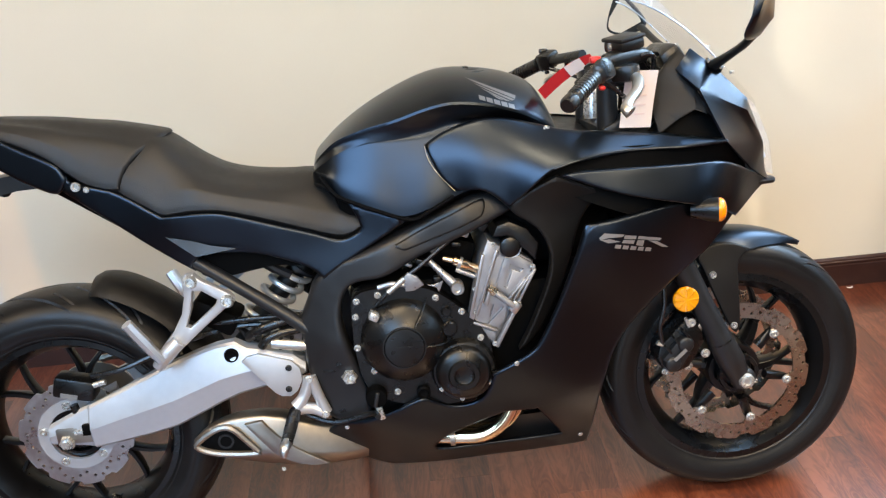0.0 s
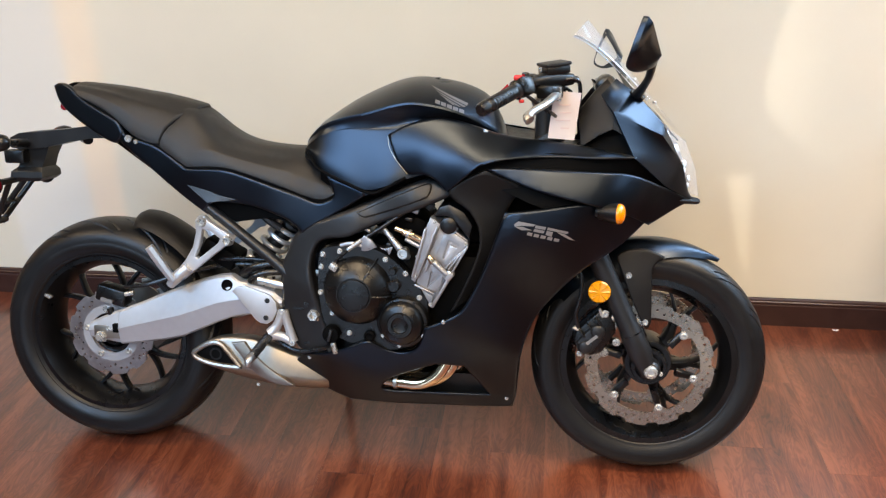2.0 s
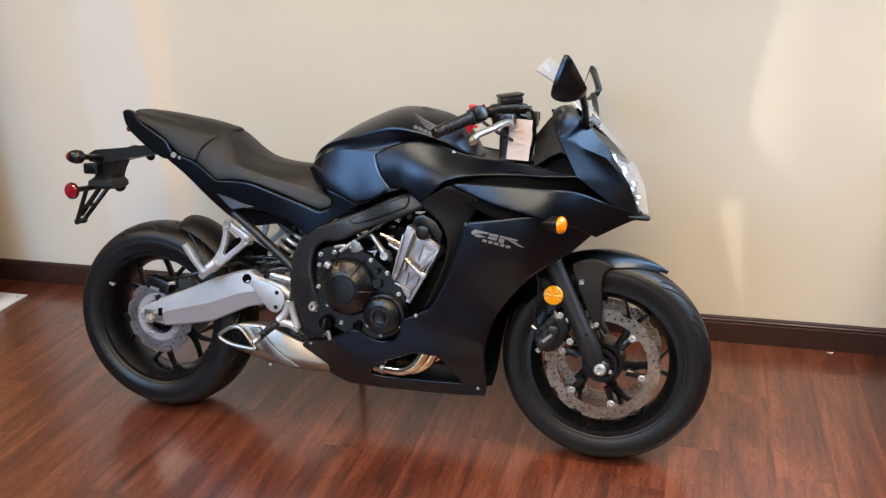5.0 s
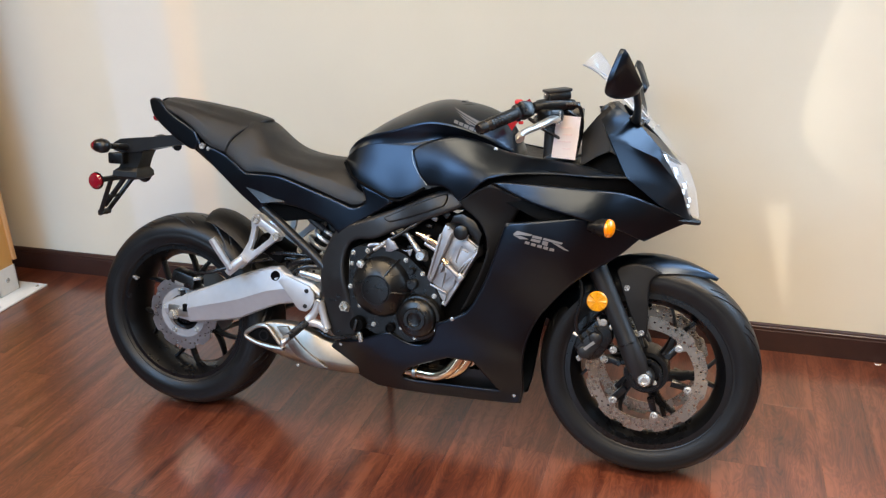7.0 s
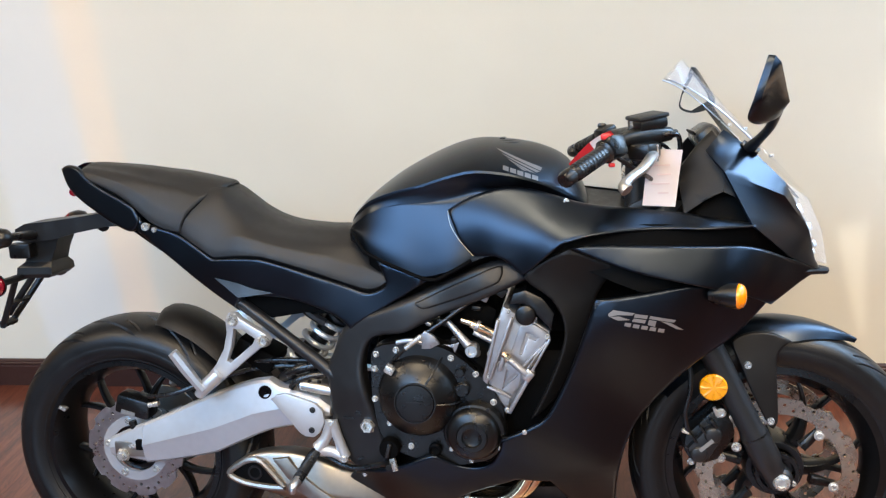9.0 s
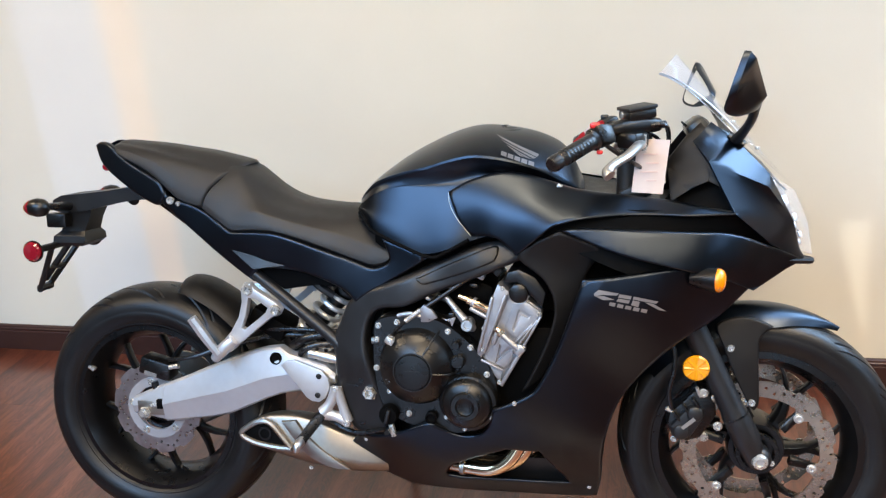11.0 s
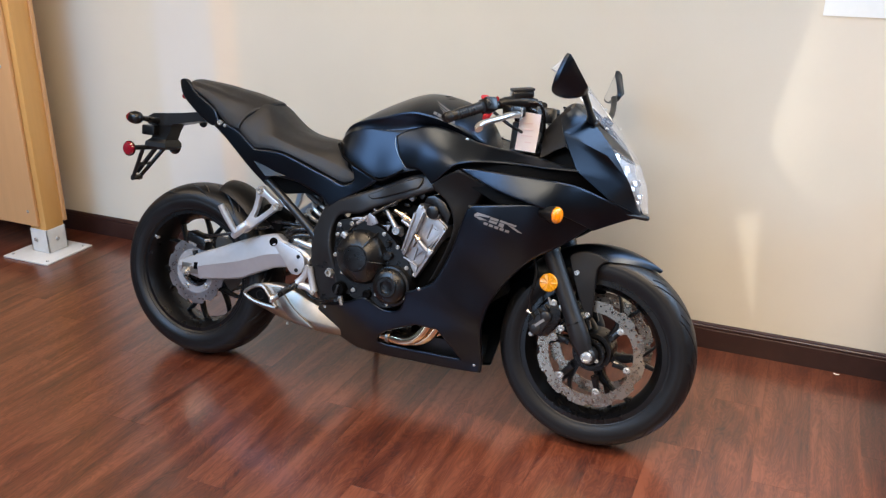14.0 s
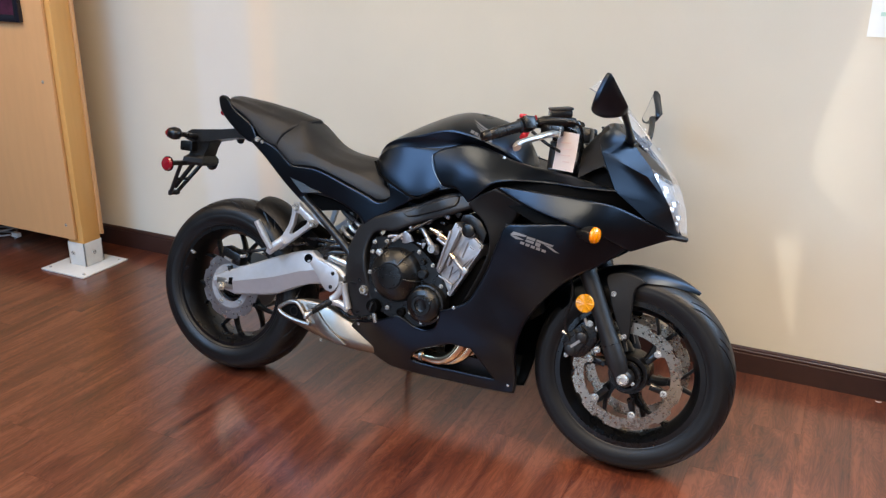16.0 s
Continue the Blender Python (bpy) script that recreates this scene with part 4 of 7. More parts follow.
def duct(side):
    return part("duct_panel", panel([tuple(p) for p in curve_points(DUCT, 3, True)], DUCT_W, side, 0.02, 0.007, 0.010), M_COWL, bike)


both(duct)

# ---- tank ----
# stations: x, top z, crease y, crease z, waist y, waist z, foot y, foot z
TANK = [(0.572, 0.842, 0.050, 0.836, 0.065, 0.830, 0.080, 0.815), (0.578, 0.872, 0.075, 0.858, 0.088, 0.846, 0.100, 0.822), (0.600, 0.896, 0.098, 0.882, 0.108, 0.862, 0.122, 0.815), (0.630, 0.922, 0.113, 0.904, 0.120, 0.880, 0.142, 0.795),
        (0.682, 0.957, 0.126, 0.922, 0.1285, 0.893, 0.156, 0.774), (0.743, 0.988, 0.137, 0.936, 0.1335, 0.896, 0.163, 0.752), (0.805, 1.012, 0.146, 0.954, 0.136, 0.902, 0.166, 0.765), (0.860, 1.021, 0.150, 0.962, 0.136, 0.912, 0.158, 0.785),
        (0.930, 1.014, 0.146, 0.952, 0.134, 0.912, 0.14, 0.80), (0.990, 0.998, 0.132, 0.932, 0.122, 0.900, 0.122, 0.82), (1.036, 0.970, 0.112, 0.908, 0.104, 0.885, 0.10, 0.83), (1.066, 0.918, 0.080, 0.888, 0.075, 0.875, 0.07, 0.84), (1.076, 0.885, 0.045, 0.872, 0.045, 0.865, 0.04, 0.845)]
rings = []
for x, zt, yc, zc, yw, zw, yf, zf in curve_points(TANK, 6):
    half = []
    for k in range(14):
        t = k / 14
        sh = (yc * 0.60, zt - (zt - zc) * 0.20)
        half.append(((1 - t) ** 2 * 0 + 2 * t * (1 - t) * sh[0] + t * t * yc, (1 - t) ** 2 * zt + 2 * t * (1 - t) * sh[1] + t * t * zc))
    half.append((yc, zc))
    deep = np.clip((x - 0.68) / 0.16, 0, 1) * np.clip((1.06 - x) / 0.10, 0, 1)
    deep *= 0.6 * float(np.clip((zc - zf) / 0.10, 0.1, 1))
    low = [(yc + 0.001, zc - 0.005), (yc - 0.020 * deep, zc - (zc - zf) * 0.10 - 0.006 * deep), (yw - 0.016 * deep, zw + 0.012 * deep), (yw - 0.004 * deep, zw - 0.014 * deep - 0.002), (yw + (yf - yw) * 0.45, zw - (zw - zf) * 0.42), (yf - 0.003, zf + 0.022), (yf, zf)]
    half += [tuple(p) for p in curve_points(low, 4)]
    half.append((yf - 0.02, zf - 0.012))
    rings.append([(x, -y, z) for y, z in half[::-1]] + [(x, y, z) for y, z in half[1:]])
tank = part("fuel_tank", rings_mesh(bmesh.new(), rings), M_PAINT, bike, "matte black fuel tank with a raised shoulder crease", sharp=32)
cap = part("filler_cap", lathe(bmesh.new(), [(0.0001, 0.012), (0.028, 0.012), (0.032, 0.009), (0.044, 0.007), (0.047, 0.003), (0.047, -0.02)], (0.90, 0, 1.002), 40, "z"), M_FRAME, tank, "round dark filler cap with a metal rim")
part("filler_lock", box(bmesh.new(), (0.90, 0, 1.016), (0.012, 0.036, 0.006), 0.002), M_ENGINE, cap)
for s in (-1, 1):
    trim = [(0.590, s * 0.128, 0.838), (0.612, s * 0.138, 0.806), (0.629, s * 0.144, 0.794), (0.69, s * 0.158, 0.768), (0.758, s * 0.165, 0.744), (0.80, s * 0.170, 0.760), (0.845, s * 0.178, 0.785)]
    part("tank_trim", tube(bmesh.new(), trim, 0.0042, 8), M_DULL, tank)


tank_tree = BVHTree.FromPolygons([v.co for v in tank.data.vertices], [tuple(p.vertices) for p in tank.data.polygons])


def tank_skin(x, z):
    """The half width of the tank at x and z."""
    hit = tank_tree.ray_cast(Vector((x, -1.0, z)), Vector((0, 1, 0)))[0]
    return -hit.y if hit else 0.0


def draped(bm, quad, side, n=6):
    """A flat patch with four corners in x and z, laid on the tank."""
    q = [np.array(p) for p in quad]
    rows = []
    for a in np.linspace(0, 1, n):
        rows.append([])
        for b in np.linspace(0, 1, 4):
            x, z = (q[0] * (1 - a) + q[1] * a) * (1 - b) + (q[3] * (1 - a) + q[2] * a) * b
            rows[-1].append((x, side * (tank_skin(x, z) + 0.0012), z + 0.0008))
    rings_mesh(bm, rows, closed=False)


# plain wing-shaped emblem with bars in place of the lettering under it
for side in (-1, 1):
    for quad in (((0.892, 1.0015), (0.987, 0.959), (0.984, 0.9535), (0.902, 0.9945)), ((0.904, 0.9915), (0.983, 0.9525), (0.977, 0.951), (0.914, 0.9850)), ((0.916, 0.9820), (0.975, 0.9500), (0.964, 0.9530), (0.925, 0.9755)), ((0.929, 0.9725), (0.960, 0.9545), (0.950, 0.9575), (0.936, 0.9675))):
        bm = bmesh.new()
        draped(bm, quad, side, 9)
        part("emblem_feather", bm, M_EMBLEM, tank, "silver wing emblem")
    for i in range(5):
        x0, z0 = 0.911 + 0.0143 * i, 0.9690 - 0.0052 * i
        bm = bmesh.new()
        draped(bm, ((x0, z0), (x0 + 0.0115, z0 - 0.0042), (x0 + 0.0118, z0 - 0.0122), (x0 + 0.0003, z0 - 0.0080)), side, 3)
        part("emblem_bar", bm, M_EMBLEM, tank)

# ---- seat ----
# stations: x, crown z, half width at the side, side z (lower rim)
def seat_rings(stations, skew=0.0, flat=0.0):
    """A domed cushion with a welted crease above its rim; skew draws the rings back towards the rim."""
    rings = []
    for x, zt, w, zb in curve_points(stations, 5):
        rise = zt - zb
        f = min(1.0, rise / 0.09)
        hc = zb + min(0.040, 0.42 * rise)
        dome = [(0, zt), (0.28 * w, zt - 0.004 * f), (0.52 * w, zt - 0.018 * f), (0.74 * w, (zt - 0.018 * f) * (0.58 + flat) + hc * (0.42 - flat)), (0.915 * w, hc), (0.915 * w, hc), (0.985 * w, zb + 0.35 * (hc - zb)), (w, zb)]
        half = [tuple(p) for p in curve_points(dome, 4)]
        half.append((w - 0.012, zb - 0.012))
        back = skew * min(max(x / 0.288, 0), 1) ** 2
        rings.append([(x - back * (y / w) ** 2, -y, z) for y, z in half[::-1]] + [(x - back * (y / w) ** 2, y, z) for y, z in half[1:]])
    return rings


RIDER = [(0.196, 0.928, 0.115, 0.846), (0.215, 0.940, 0.122, 0.833), (0.250, 0.946, 0.131, 0.812), (0.280, 0.938, 0.137, 0.795), (0.310, 0.916, 0.139, 0.796), (0.345, 0.889, 0.140, 0.797), (0.385, 0.865, 0.140, 0.794), (0.435, 0.850, 0.139, 0.781), (0.505, 0.842, 0.135, 0.757), (0.560, 0.840, 0.131, 0.736),
         (0.590, 0.833, 0.130, 0.726), (0.615, 0.815, 0.131, 0.720), (0.640, 0.792, 0.134, 0.724), (0.660, 0.768, 0.135, 0.736), (0.668, 0.752, 0.134, 0.742)]
seat = part("rider_seat", rings_mesh(bmesh.new(), seat_rings(RIDER)), M_SEAT, bike, "black vinyl rider seat", sharp=30)

PILLION = [(-0.068, 0.985, 0.048, 0.972), (-0.055, 0.998, 0.062, 0.968), (0.0, 0.995, 0.078, 0.950), (0.069, 0.988, 0.093, 0.918), (0.134, 0.978, 0.105, 0.877), (0.175, 0.972, 0.112, 0.862), (0.222, 0.962, 0.117, 0.853), (0.262, 0.952, 0.120, 0.850), (0.283, 0.946, 0.1205, 0.850), (0.289, 0.940, 0.118, 0.848)]
part("pillion_seat", rings_mesh(bmesh.new(), seat_rings(PILLION, 0.088, 0.12)), M_SEAT, bike, "black vinyl pillion seat", sharp=34)

# ---- tail ----
TAIL_W = surface([(-0.15, 0.985, 0.030), (-0.10, 0.945, 0.050), (-0.05, 0.99, 0.066), (0.07, 0.925, 0.098), (0.06, 0.85, 0.095), (0.12, 0.86, 0.111), (0.2, 0.84, 0.120), (0.28, 0.79, 0.139), (0.312, 0.68, 0.125), (0.40, 0.79, 0.145), (0.42, 0.708, 0.135), (0.50, 0.75, 0.144), (0.55, 0.66, 0.140), (0.61, 0.71, 0.140), (0.66, 0.74, 0.142), (0.61, 0.645, 0.146), (0.755, 0.742, 0.160)])
COWL = [(-0.120, 0.988), (-0.120, 0.988), (-0.100, 0.996), (-0.066, 0.990), (-0.034, 0.964), (0.0, 0.944), (0.055, 0.918), (0.085, 0.900), (0.10, 0.872), (0.10, 0.872), (0.075, 0.846), (0.036, 0.856), (-0.031, 0.892), (-0.081, 0.925), (-0.106, 0.951)]
COVER = [(0.098, 0.882), (0.108, 0.866), (0.150, 0.856), (0.200, 0.838), (0.276, 0.790), (0.276, 0.790), (0.339, 0.791), (0.385, 0.788), (0.431, 0.775), (0.505, 0.750), (0.57, 0.728), (0.610, 0.713), (0.635, 0.716), (0.658, 0.733), (0.640, 0.782), (0.640, 0.782), (0.69, 0.764), (0.752, 0.742), (0.752, 0.742),
         (0.69, 0.702), (0.60, 0.650), (0.575, 0.632), (0.575, 0.632), (0.545, 0.660), (0.484, 0.686), (0.43, 0.700), (0.345, 0.704), (0.318, 0.680), (0.312, 0.676), (0.20, 0.762), (0.085, 0.850), (0.085, 0.850)]


def tail_cowl(side):
    return part("tail_cowl", panel([tuple(p) for p in curve_points(COWL, 4, True)], TAIL_W, side, 0.004, 0.008, 0.012), M_PAINT, bike, "matte black tail cowl")


def side_cover(side):
    ob = part("side_cover", panel([tuple(p) for p in curve_points(COVER, 3, True)], TAIL_W, side, 0.005, 0.007, 0.014), M_PAINT, bike, "matte black side cover under the seat")
    bm = bmesh.new()
    tip, low, end = [(x, side * (TAIL_W(x, z) + out), z) for x, z, out in ((0.278, 0.748, 0.0015), (0.332, 0.705, 0.013), (0.413, 0.714, 0.010))]
    top = [(low[0] + 0.030 * k, side * (TAIL_W(low[0] + 0.030 * k, 0.735 - 0.012 * k) + 0.0015), 0.735 - 0.012 * k) for k in (0, 1)]
    rings_mesh(bm, [[tip, tip], [low, top[0]], [tuple((a + b) / 2 for a, b in zip(low, end)), top[1]], [end, end]], closed=False, caps=False)
    bmesh.ops.remove_doubles(bm, verts=bm.verts[:], dist=0.0002)
    bmesh.ops.solidify(bm, geom=bm.faces[:], thickness=0.003)
    part("cover_scoop", bm, M_PLASTIC, ob)
    hook = part("luggage_hook", lathe(bmesh.new(), [(0.0001, side * 0.012), (0.004, side * 0.012), (0.005, side * 0.016), (0.0085, side * 0.016), (0.0095, side * 0.012), (0.006, side * 0.008), (0.006, 0)], (0.119, side * 0.105, 0.860), 16), M_BOLT, ob, "bright metal luggage hook")
    part("hook_bolt", lathe(bmesh.new(), [(0.0001, side * 0.009), (0.005, side * 0.009), (0.006, side * 0.007), (0.006, 0)], (0.137, side * 0.108, 0.852), 12), M_BOLT, hook)
    return ob


both(tail_cowl)
both(side_cover)
WELL = [(0.308, 0.700), (0.402, 0.713), (0.508, 0.712), (0.587, 0.675), (0.558, 0.653), (0.515, 0.659), (0.475, 0.663), (0.389, 0.650), (0.357, 0.671)]
for s in (-1, 1):
    part("wheel_well_panel", panel(WELL, lambda x, z: 0.105, s, 0.004, 0.0, 0.02), M_DULL, bike, "black inner panel behind the side cover")
bm = bmesh.new()
rings_mesh(bm, [[(x, -w, z + 0.03), (x, -w * 0.8, z), (x, w * 0.8, z), (x, w, z + 0.03)] for x, w, z in ((-0.100, 0.034, 0.950), (-0.075, 0.048, 0.925), (0.07, 0.088, 0.838), (0.18, 0.105, 0.765), (0.31, 0.12, 0.675), (0.36, 0.12, 0.70), (0.50, 0.12, 0.69))], closed=False)
bmesh.ops.solidify(bm, geom=bm.faces[:], thickness=0.004)
part("undertray", bm, M_DULL, bike)
lamp = part("tail_lamp", tube(bmesh.new(), [(-0.090, -0.045, 0.934), (-0.108, 0, 0.940), (-0.090, 0.045, 0.934)], [0.010, 0.012, 0.010], 12), M_RED, bike, "red tail lamp lens")

# plate carrier
bm = bmesh.new()
rings_mesh(bm, [[(x, -w, z), (x, -w, z + h), (x, w, z + h), (x, w, z)] for x, w, z, h in ((0.08, 0.055, 0.856, 0.030), (-0.02, 0.048, 0.852, 0.033), (-0.10, 0.044, 0.838, 0.036), (-0.16, 0.046, 0.824, 0.044), (-0.23, 0.042, 0.818, 0.044), (-0.265, 0.030, 0.822, 0.026))])
carrier = part("plate_carrier", bm, M_PLASTIC, bike, "black plastic number plate carrier", sharp=30)
bm = bmesh.new()
rings_mesh(bm, [[(x0, -w, z), (x1, -w, z), (x1, w, z), (x0, w, z)] for x0, x1, w, z in ((-0.225, -0.150, 0.034, 0.832), (-0.232, -0.165, 0.030, 0.800), (-0.246, -0.178, 0.034, 0.770), (-0.262, -0.172, 0.044, 0.758), (-0.264, -0.172, 0.046, 0.742), (-0.255, -0.185, 0.040, 0.732))])
part("carrier_drop", bm, M_PLASTIC, carrier, sharp=30)
part("carrier_lump", tube(bmesh.new(), [(-0.10, 0.075, 0.836), (-0.125, 0.105, 0.838), (-0.15, 0.13, 0.842)], [0.014, 0.016, 0.012], 10), M_PLASTIC, carrier)
bm = bmesh.new()
for s in (-1, 1):
    tube(bm, [(-0.256, s * 0.060, 0.738), (-0.345, s * 0.014, 0.606)], 0.0075, 8, smooth=False)
tube(bm, [(-0.250, 0.0, 0.735), (-0.335, 0.0, 0.635)], 0.0085, 8, smooth=False)
tube(bm, [(-0.338, -0.022, 0.614), (-0.338, 0.022, 0.614)], 0.010, 8, smooth=False)
tube(bm, [(-0.300, -0.036, 0.670), (-0.300, 0.036, 0.670)], 0.006, 8, smooth=False)
tube(bm, [(-0.258, -0.118, 0.735), (-0.258, 0.118, 0.735)], 0.009, 8, smooth=False)
part("plate_frame", bm, M_PLASTIC, carrier)
part("plate_lamp", box(bmesh.new(), (-0.240, -0.044, 0.800), (0.056, 0.032, 0.036), 0.005), M_ENGINE, carrier)
for s in (-1, 1):
    ref = part("reflector", lathe(bmesh.new(), [(0.0001, s * 0.013), (0.020, s * 0.011), (0.025, s * 0.006), (0.025, 0)], (-0.266, s * 0.120, 0.732), 24), M_RED, carrier, "round red reflector")
    part("reflector_cup", lathe(bmesh.new(), [(0.027, s * 0.003), (0.0275, -s * 0.002), (0.020, -s * 0.010), (0.0001, -s * 0.011)], (-0.266, s * 0.120, 0.732), 24), M_PLASTIC, ref, "black reflector holder")
    ind = part("rear_indicator", lathe(bmesh.new(), [(0.0001, -0.036), (0.012, -0.030), (0.020, -0.016), (0.023, 0.0), (0.020, 0.016), (0.010, 0.026), (0.0001, 0.028)], (-0.214, s * 0.150, 0.846), 20, "x"), M_ENGINE, carrier, "oval black indicator body")
    part("indicator_stalk", tube(bmesh.new(), [(-0.21, s * 0.035, 0.835), (-0.210, s * 0.10, 0.842), (-0.212, s * 0.135, 0.846)], [0.013, 0.010, 0.009], 10), M_RUBBER, ind)
    part("indicator_lens", lathe(bmesh.new(), [(0.0001, -0.0385), (0.0125, -0.0325), (0.0195, -0.0195), (0.0195, -0.016)], (-0.214, s * 0.150, 0.846), 20, "x"), M_RED, ind)
# ---- frame ----
SPAR = [(0.597, 0.662), (0.655, 0.682), (0.749, 0.720), (0.842, 0.762), (0.899, 0.780), (0.935, 0.770), (0.962, 0.742), (0.962, 0.742), (0.895, 0.714), (0.766, 0.662), (0.695, 0.630), (0.640, 0.622), (0.612, 0.600), (0.600, 0.552), (0.608, 0.500), (0.622, 0.451), (0.640, 0.385), (0.640, 0.330), (0.622, 0.300), (0.622, 0.300),
        (0.560, 0.325), (0.540, 0.36), (0.528, 0.40), (0.518, 0.449), (0.512, 0.545), (0.512, 0.545), (0.530, 0.580), (0.553, 0.629)]
SPAR_W = surface([(0.597, 0.662, 0.140), (0.749, 0.72, 0.148), (0.899, 0.78, 0.150), (0.962, 0.742, 0.155), (0.766, 0.662, 0.158), (0.64, 0.622, 0.158), (0.61, 0.55, 0.160), (0.63, 0.40, 0.150), (0.62, 0.30, 0.145), (0.53, 0.40, 0.140), (0.512, 0.545, 0.132), (0.553, 0.629, 0.134), (0.57, 0.50, 0.158), (0.72, 0.68, 0.162), (0.86, 0.742, 0.165)])
spar_loop = [tuple(p) for p in curve_points(SPAR, 4, True)]


def frame_side(side):
    ob = part("frame_spar", panel(spar_loop, SPAR_W, side, 0.03, 0.012, 0.012), M_FRAME, bike, "satin black frame spar")
    cover = [tuple(p) for p in curve_points([(0.722, 0.694), (0.74, 0.702), (0.84, 0.748), (0.897, 0.770), (0.906, 0.760), (0.900, 0.742), (0.885, 0.732), (0.80, 0.700), (0.75, 0.684), (0.735, 0.684)], 3, True)]
    part("spar_cover", panel(cover, lambda x, z: SPAR_W(x, z) + 0.006, side, 0.008, 0.004, 0.012), M_PLASTIC, ob)
    nut = part("pivot_nut", lathe(bmesh.new(), [(0.0001, side * 0.006), (0.0075, side * 0.006), (0.009, side * 0.020), (0.013, side * 0.020), (0.016, side * 0.014), (0.016, side * 0.005), (0.020, side * 0.003), (0.021, 0)], (0.604, side * 0.147, 0.425), 6), M_BOLT, ob, "large bright pivot nut")
    part("boss", lathe(bmesh.new(), [(0.018, side * 0.004), (0.026, side * 0.004), (0.028, 0)], (0.604, side * 0.144, 0.425), 28), M_FRAME, nut)
    for x, z, w, h, tilt in ((0.565, 0.44, 0.030, 0.006, 0), (0.585, 0.452, 0.012, 0.012, 20), (0.58, 0.345, 0.014, 0.006, -20)):
        part("casting_mark", box(bmesh.new(), (x, side * (SPAR_W(x, z) + 0.0005), z), (w, 0.002, h), 0, (0, tilt, 0)), M_ENGINE, ob, smooth=False)
    return ob


both(frame_side)
for s in (-1, 1):
    # seat rail, from the side cover down to the spar
    bm = bmesh.new()
    tube(bm, [(0.315, s * 0.112, 0.692), (0.40, s * 0.116, 0.628), (0.50, s * 0.122, 0.550), (0.545, s * 0.13, 0.512)], [0.013, 0.0135, 0.014, 0.016], 12)
    rail = part("seat_rail", bm, M_FRAME, bike, "black tubular seat rail")
    bm = bmesh.new()
    tube(bm, [(0.43, s * 0.07, 0.70), (0.46, s * 0.08, 0.66), (0.50, s * 0.075, 0.63)], 0.010, 8)
    tube(bm, [(0.375, s * 0.06, 0.66), (0.425, s * 0.06, 0.70)], 0.008, 8)
    part("rail_bracket", bm, M_FRAME, rail)
    part("cross_tube", tube(bmesh.new(), [(0.34, s * 0.11, 0.665), (0.34, 0, 0.70)], 0.012, 10), M_FRAME, rail)

# shock absorber
bm = bmesh.new()
a, b = Vector((0.365, -0.02, 0.475)), Vector((0.535, -0.02, 0.655))
d = b - a
u = d.normalized()
v = Vector((0, 1, 0))
w = u.cross(v)
pts = []
for k in range(64):
    t = k / 63
    ang = t * 2 * math.pi * 6
    pts.append(a + d * (0.16 + 0.70 * t) + (v * math.cos(ang) + w * math.sin(ang)) * 0.034)
tube(bm, pts, 0.0065, 8, 2)
shock = part("shock_spring", bm, M_SPRING, bike, "pale steel shock spring")
part("shock_body", tube(bmesh.new(), [a, a + d * 0.15, a + d * 0.16, a + d * 0.85, a + d * 0.86, b], [0.015, 0.015, 0.022, 0.022, 0.034, 0.03], 16, smooth=False), M_ENGINE, shock)
for t in (0.14, 0.88):
    part("spring_seat", tube(bmesh.new(), [a + d * t, a + d * (t + 0.025)], 0.042, 20, smooth=False), M_FRAME, shock)

# mechanical dark mass behind the swingarm pivot: linkage, hoses, battery box
for pts, r in (([(0.40, -0.10, 0.512), (0.44, -0.115, 0.535), (0.50, -0.11, 0.545), (0.56, -0.10, 0.53)], 0.011), ([(0.43, -0.125, 0.498), (0.445, -0.13, 0.515), (0.48, -0.125, 0.525), (0.54, -0.11, 0.525)], 0.009), ([(0.30, -0.09, 0.545), (0.40, -0.10, 0.552), (0.52, -0.10, 0.55)], 0.006)):
    part("rubber_hose", tube(bmesh.new(), pts, r, 10), M_RUBBER, bike, "black rubber hose")
part("linkage", box(bmesh.new(), (0.46, 0, 0.40), (0.10, 0.06, 0.05), 0.01, (0, -15, 0)), M_ENGINE, bike)
mc = part("rear_master_cylinder", tube(bmesh.new(), [(0.452, -0.128, 0.505), (0.50, -0.13, 0.497), (0.535, -0.13, 0.49)], [0.011, 0.012, 0.010], 12), M_POLISH, bike, "small bright brake master cylinder")
for x in (0.468, 0.49, 0.515):
    part("cylinder_clip", tube(bmesh.new(), [(x, -0.128, 0.49), (x + 0.004, -0.13, 0.515)], 0.0045, 8), M_ENGINE, mc)
part("rear_mount_block", box(bmesh.new(), (0.335, -0.055, 0.56), (0.10, 0.09, 0.05), 0.01, (0, 30, 0)), M_DULL, bike)

# ---- engine ----
def crank_ring(scale, y):
    base = [(0.632, 0.60), (0.70, 0.612), (0.77, 0.604), (0.83, 0.565), (0.885, 0.50), (0.90, 0.44), (0.87, 0.37), (0.80, 0.345), (0.70, 0.36), (0.64, 0.40), (0.622, 0.48), (0.622, 0.55)]
    cx, cz = 0.76, 0.48
    return [(cx + (x - cx) * scale, y, cz + (z - cz) * scale) for x, z in curve_points(base, 4, True)]


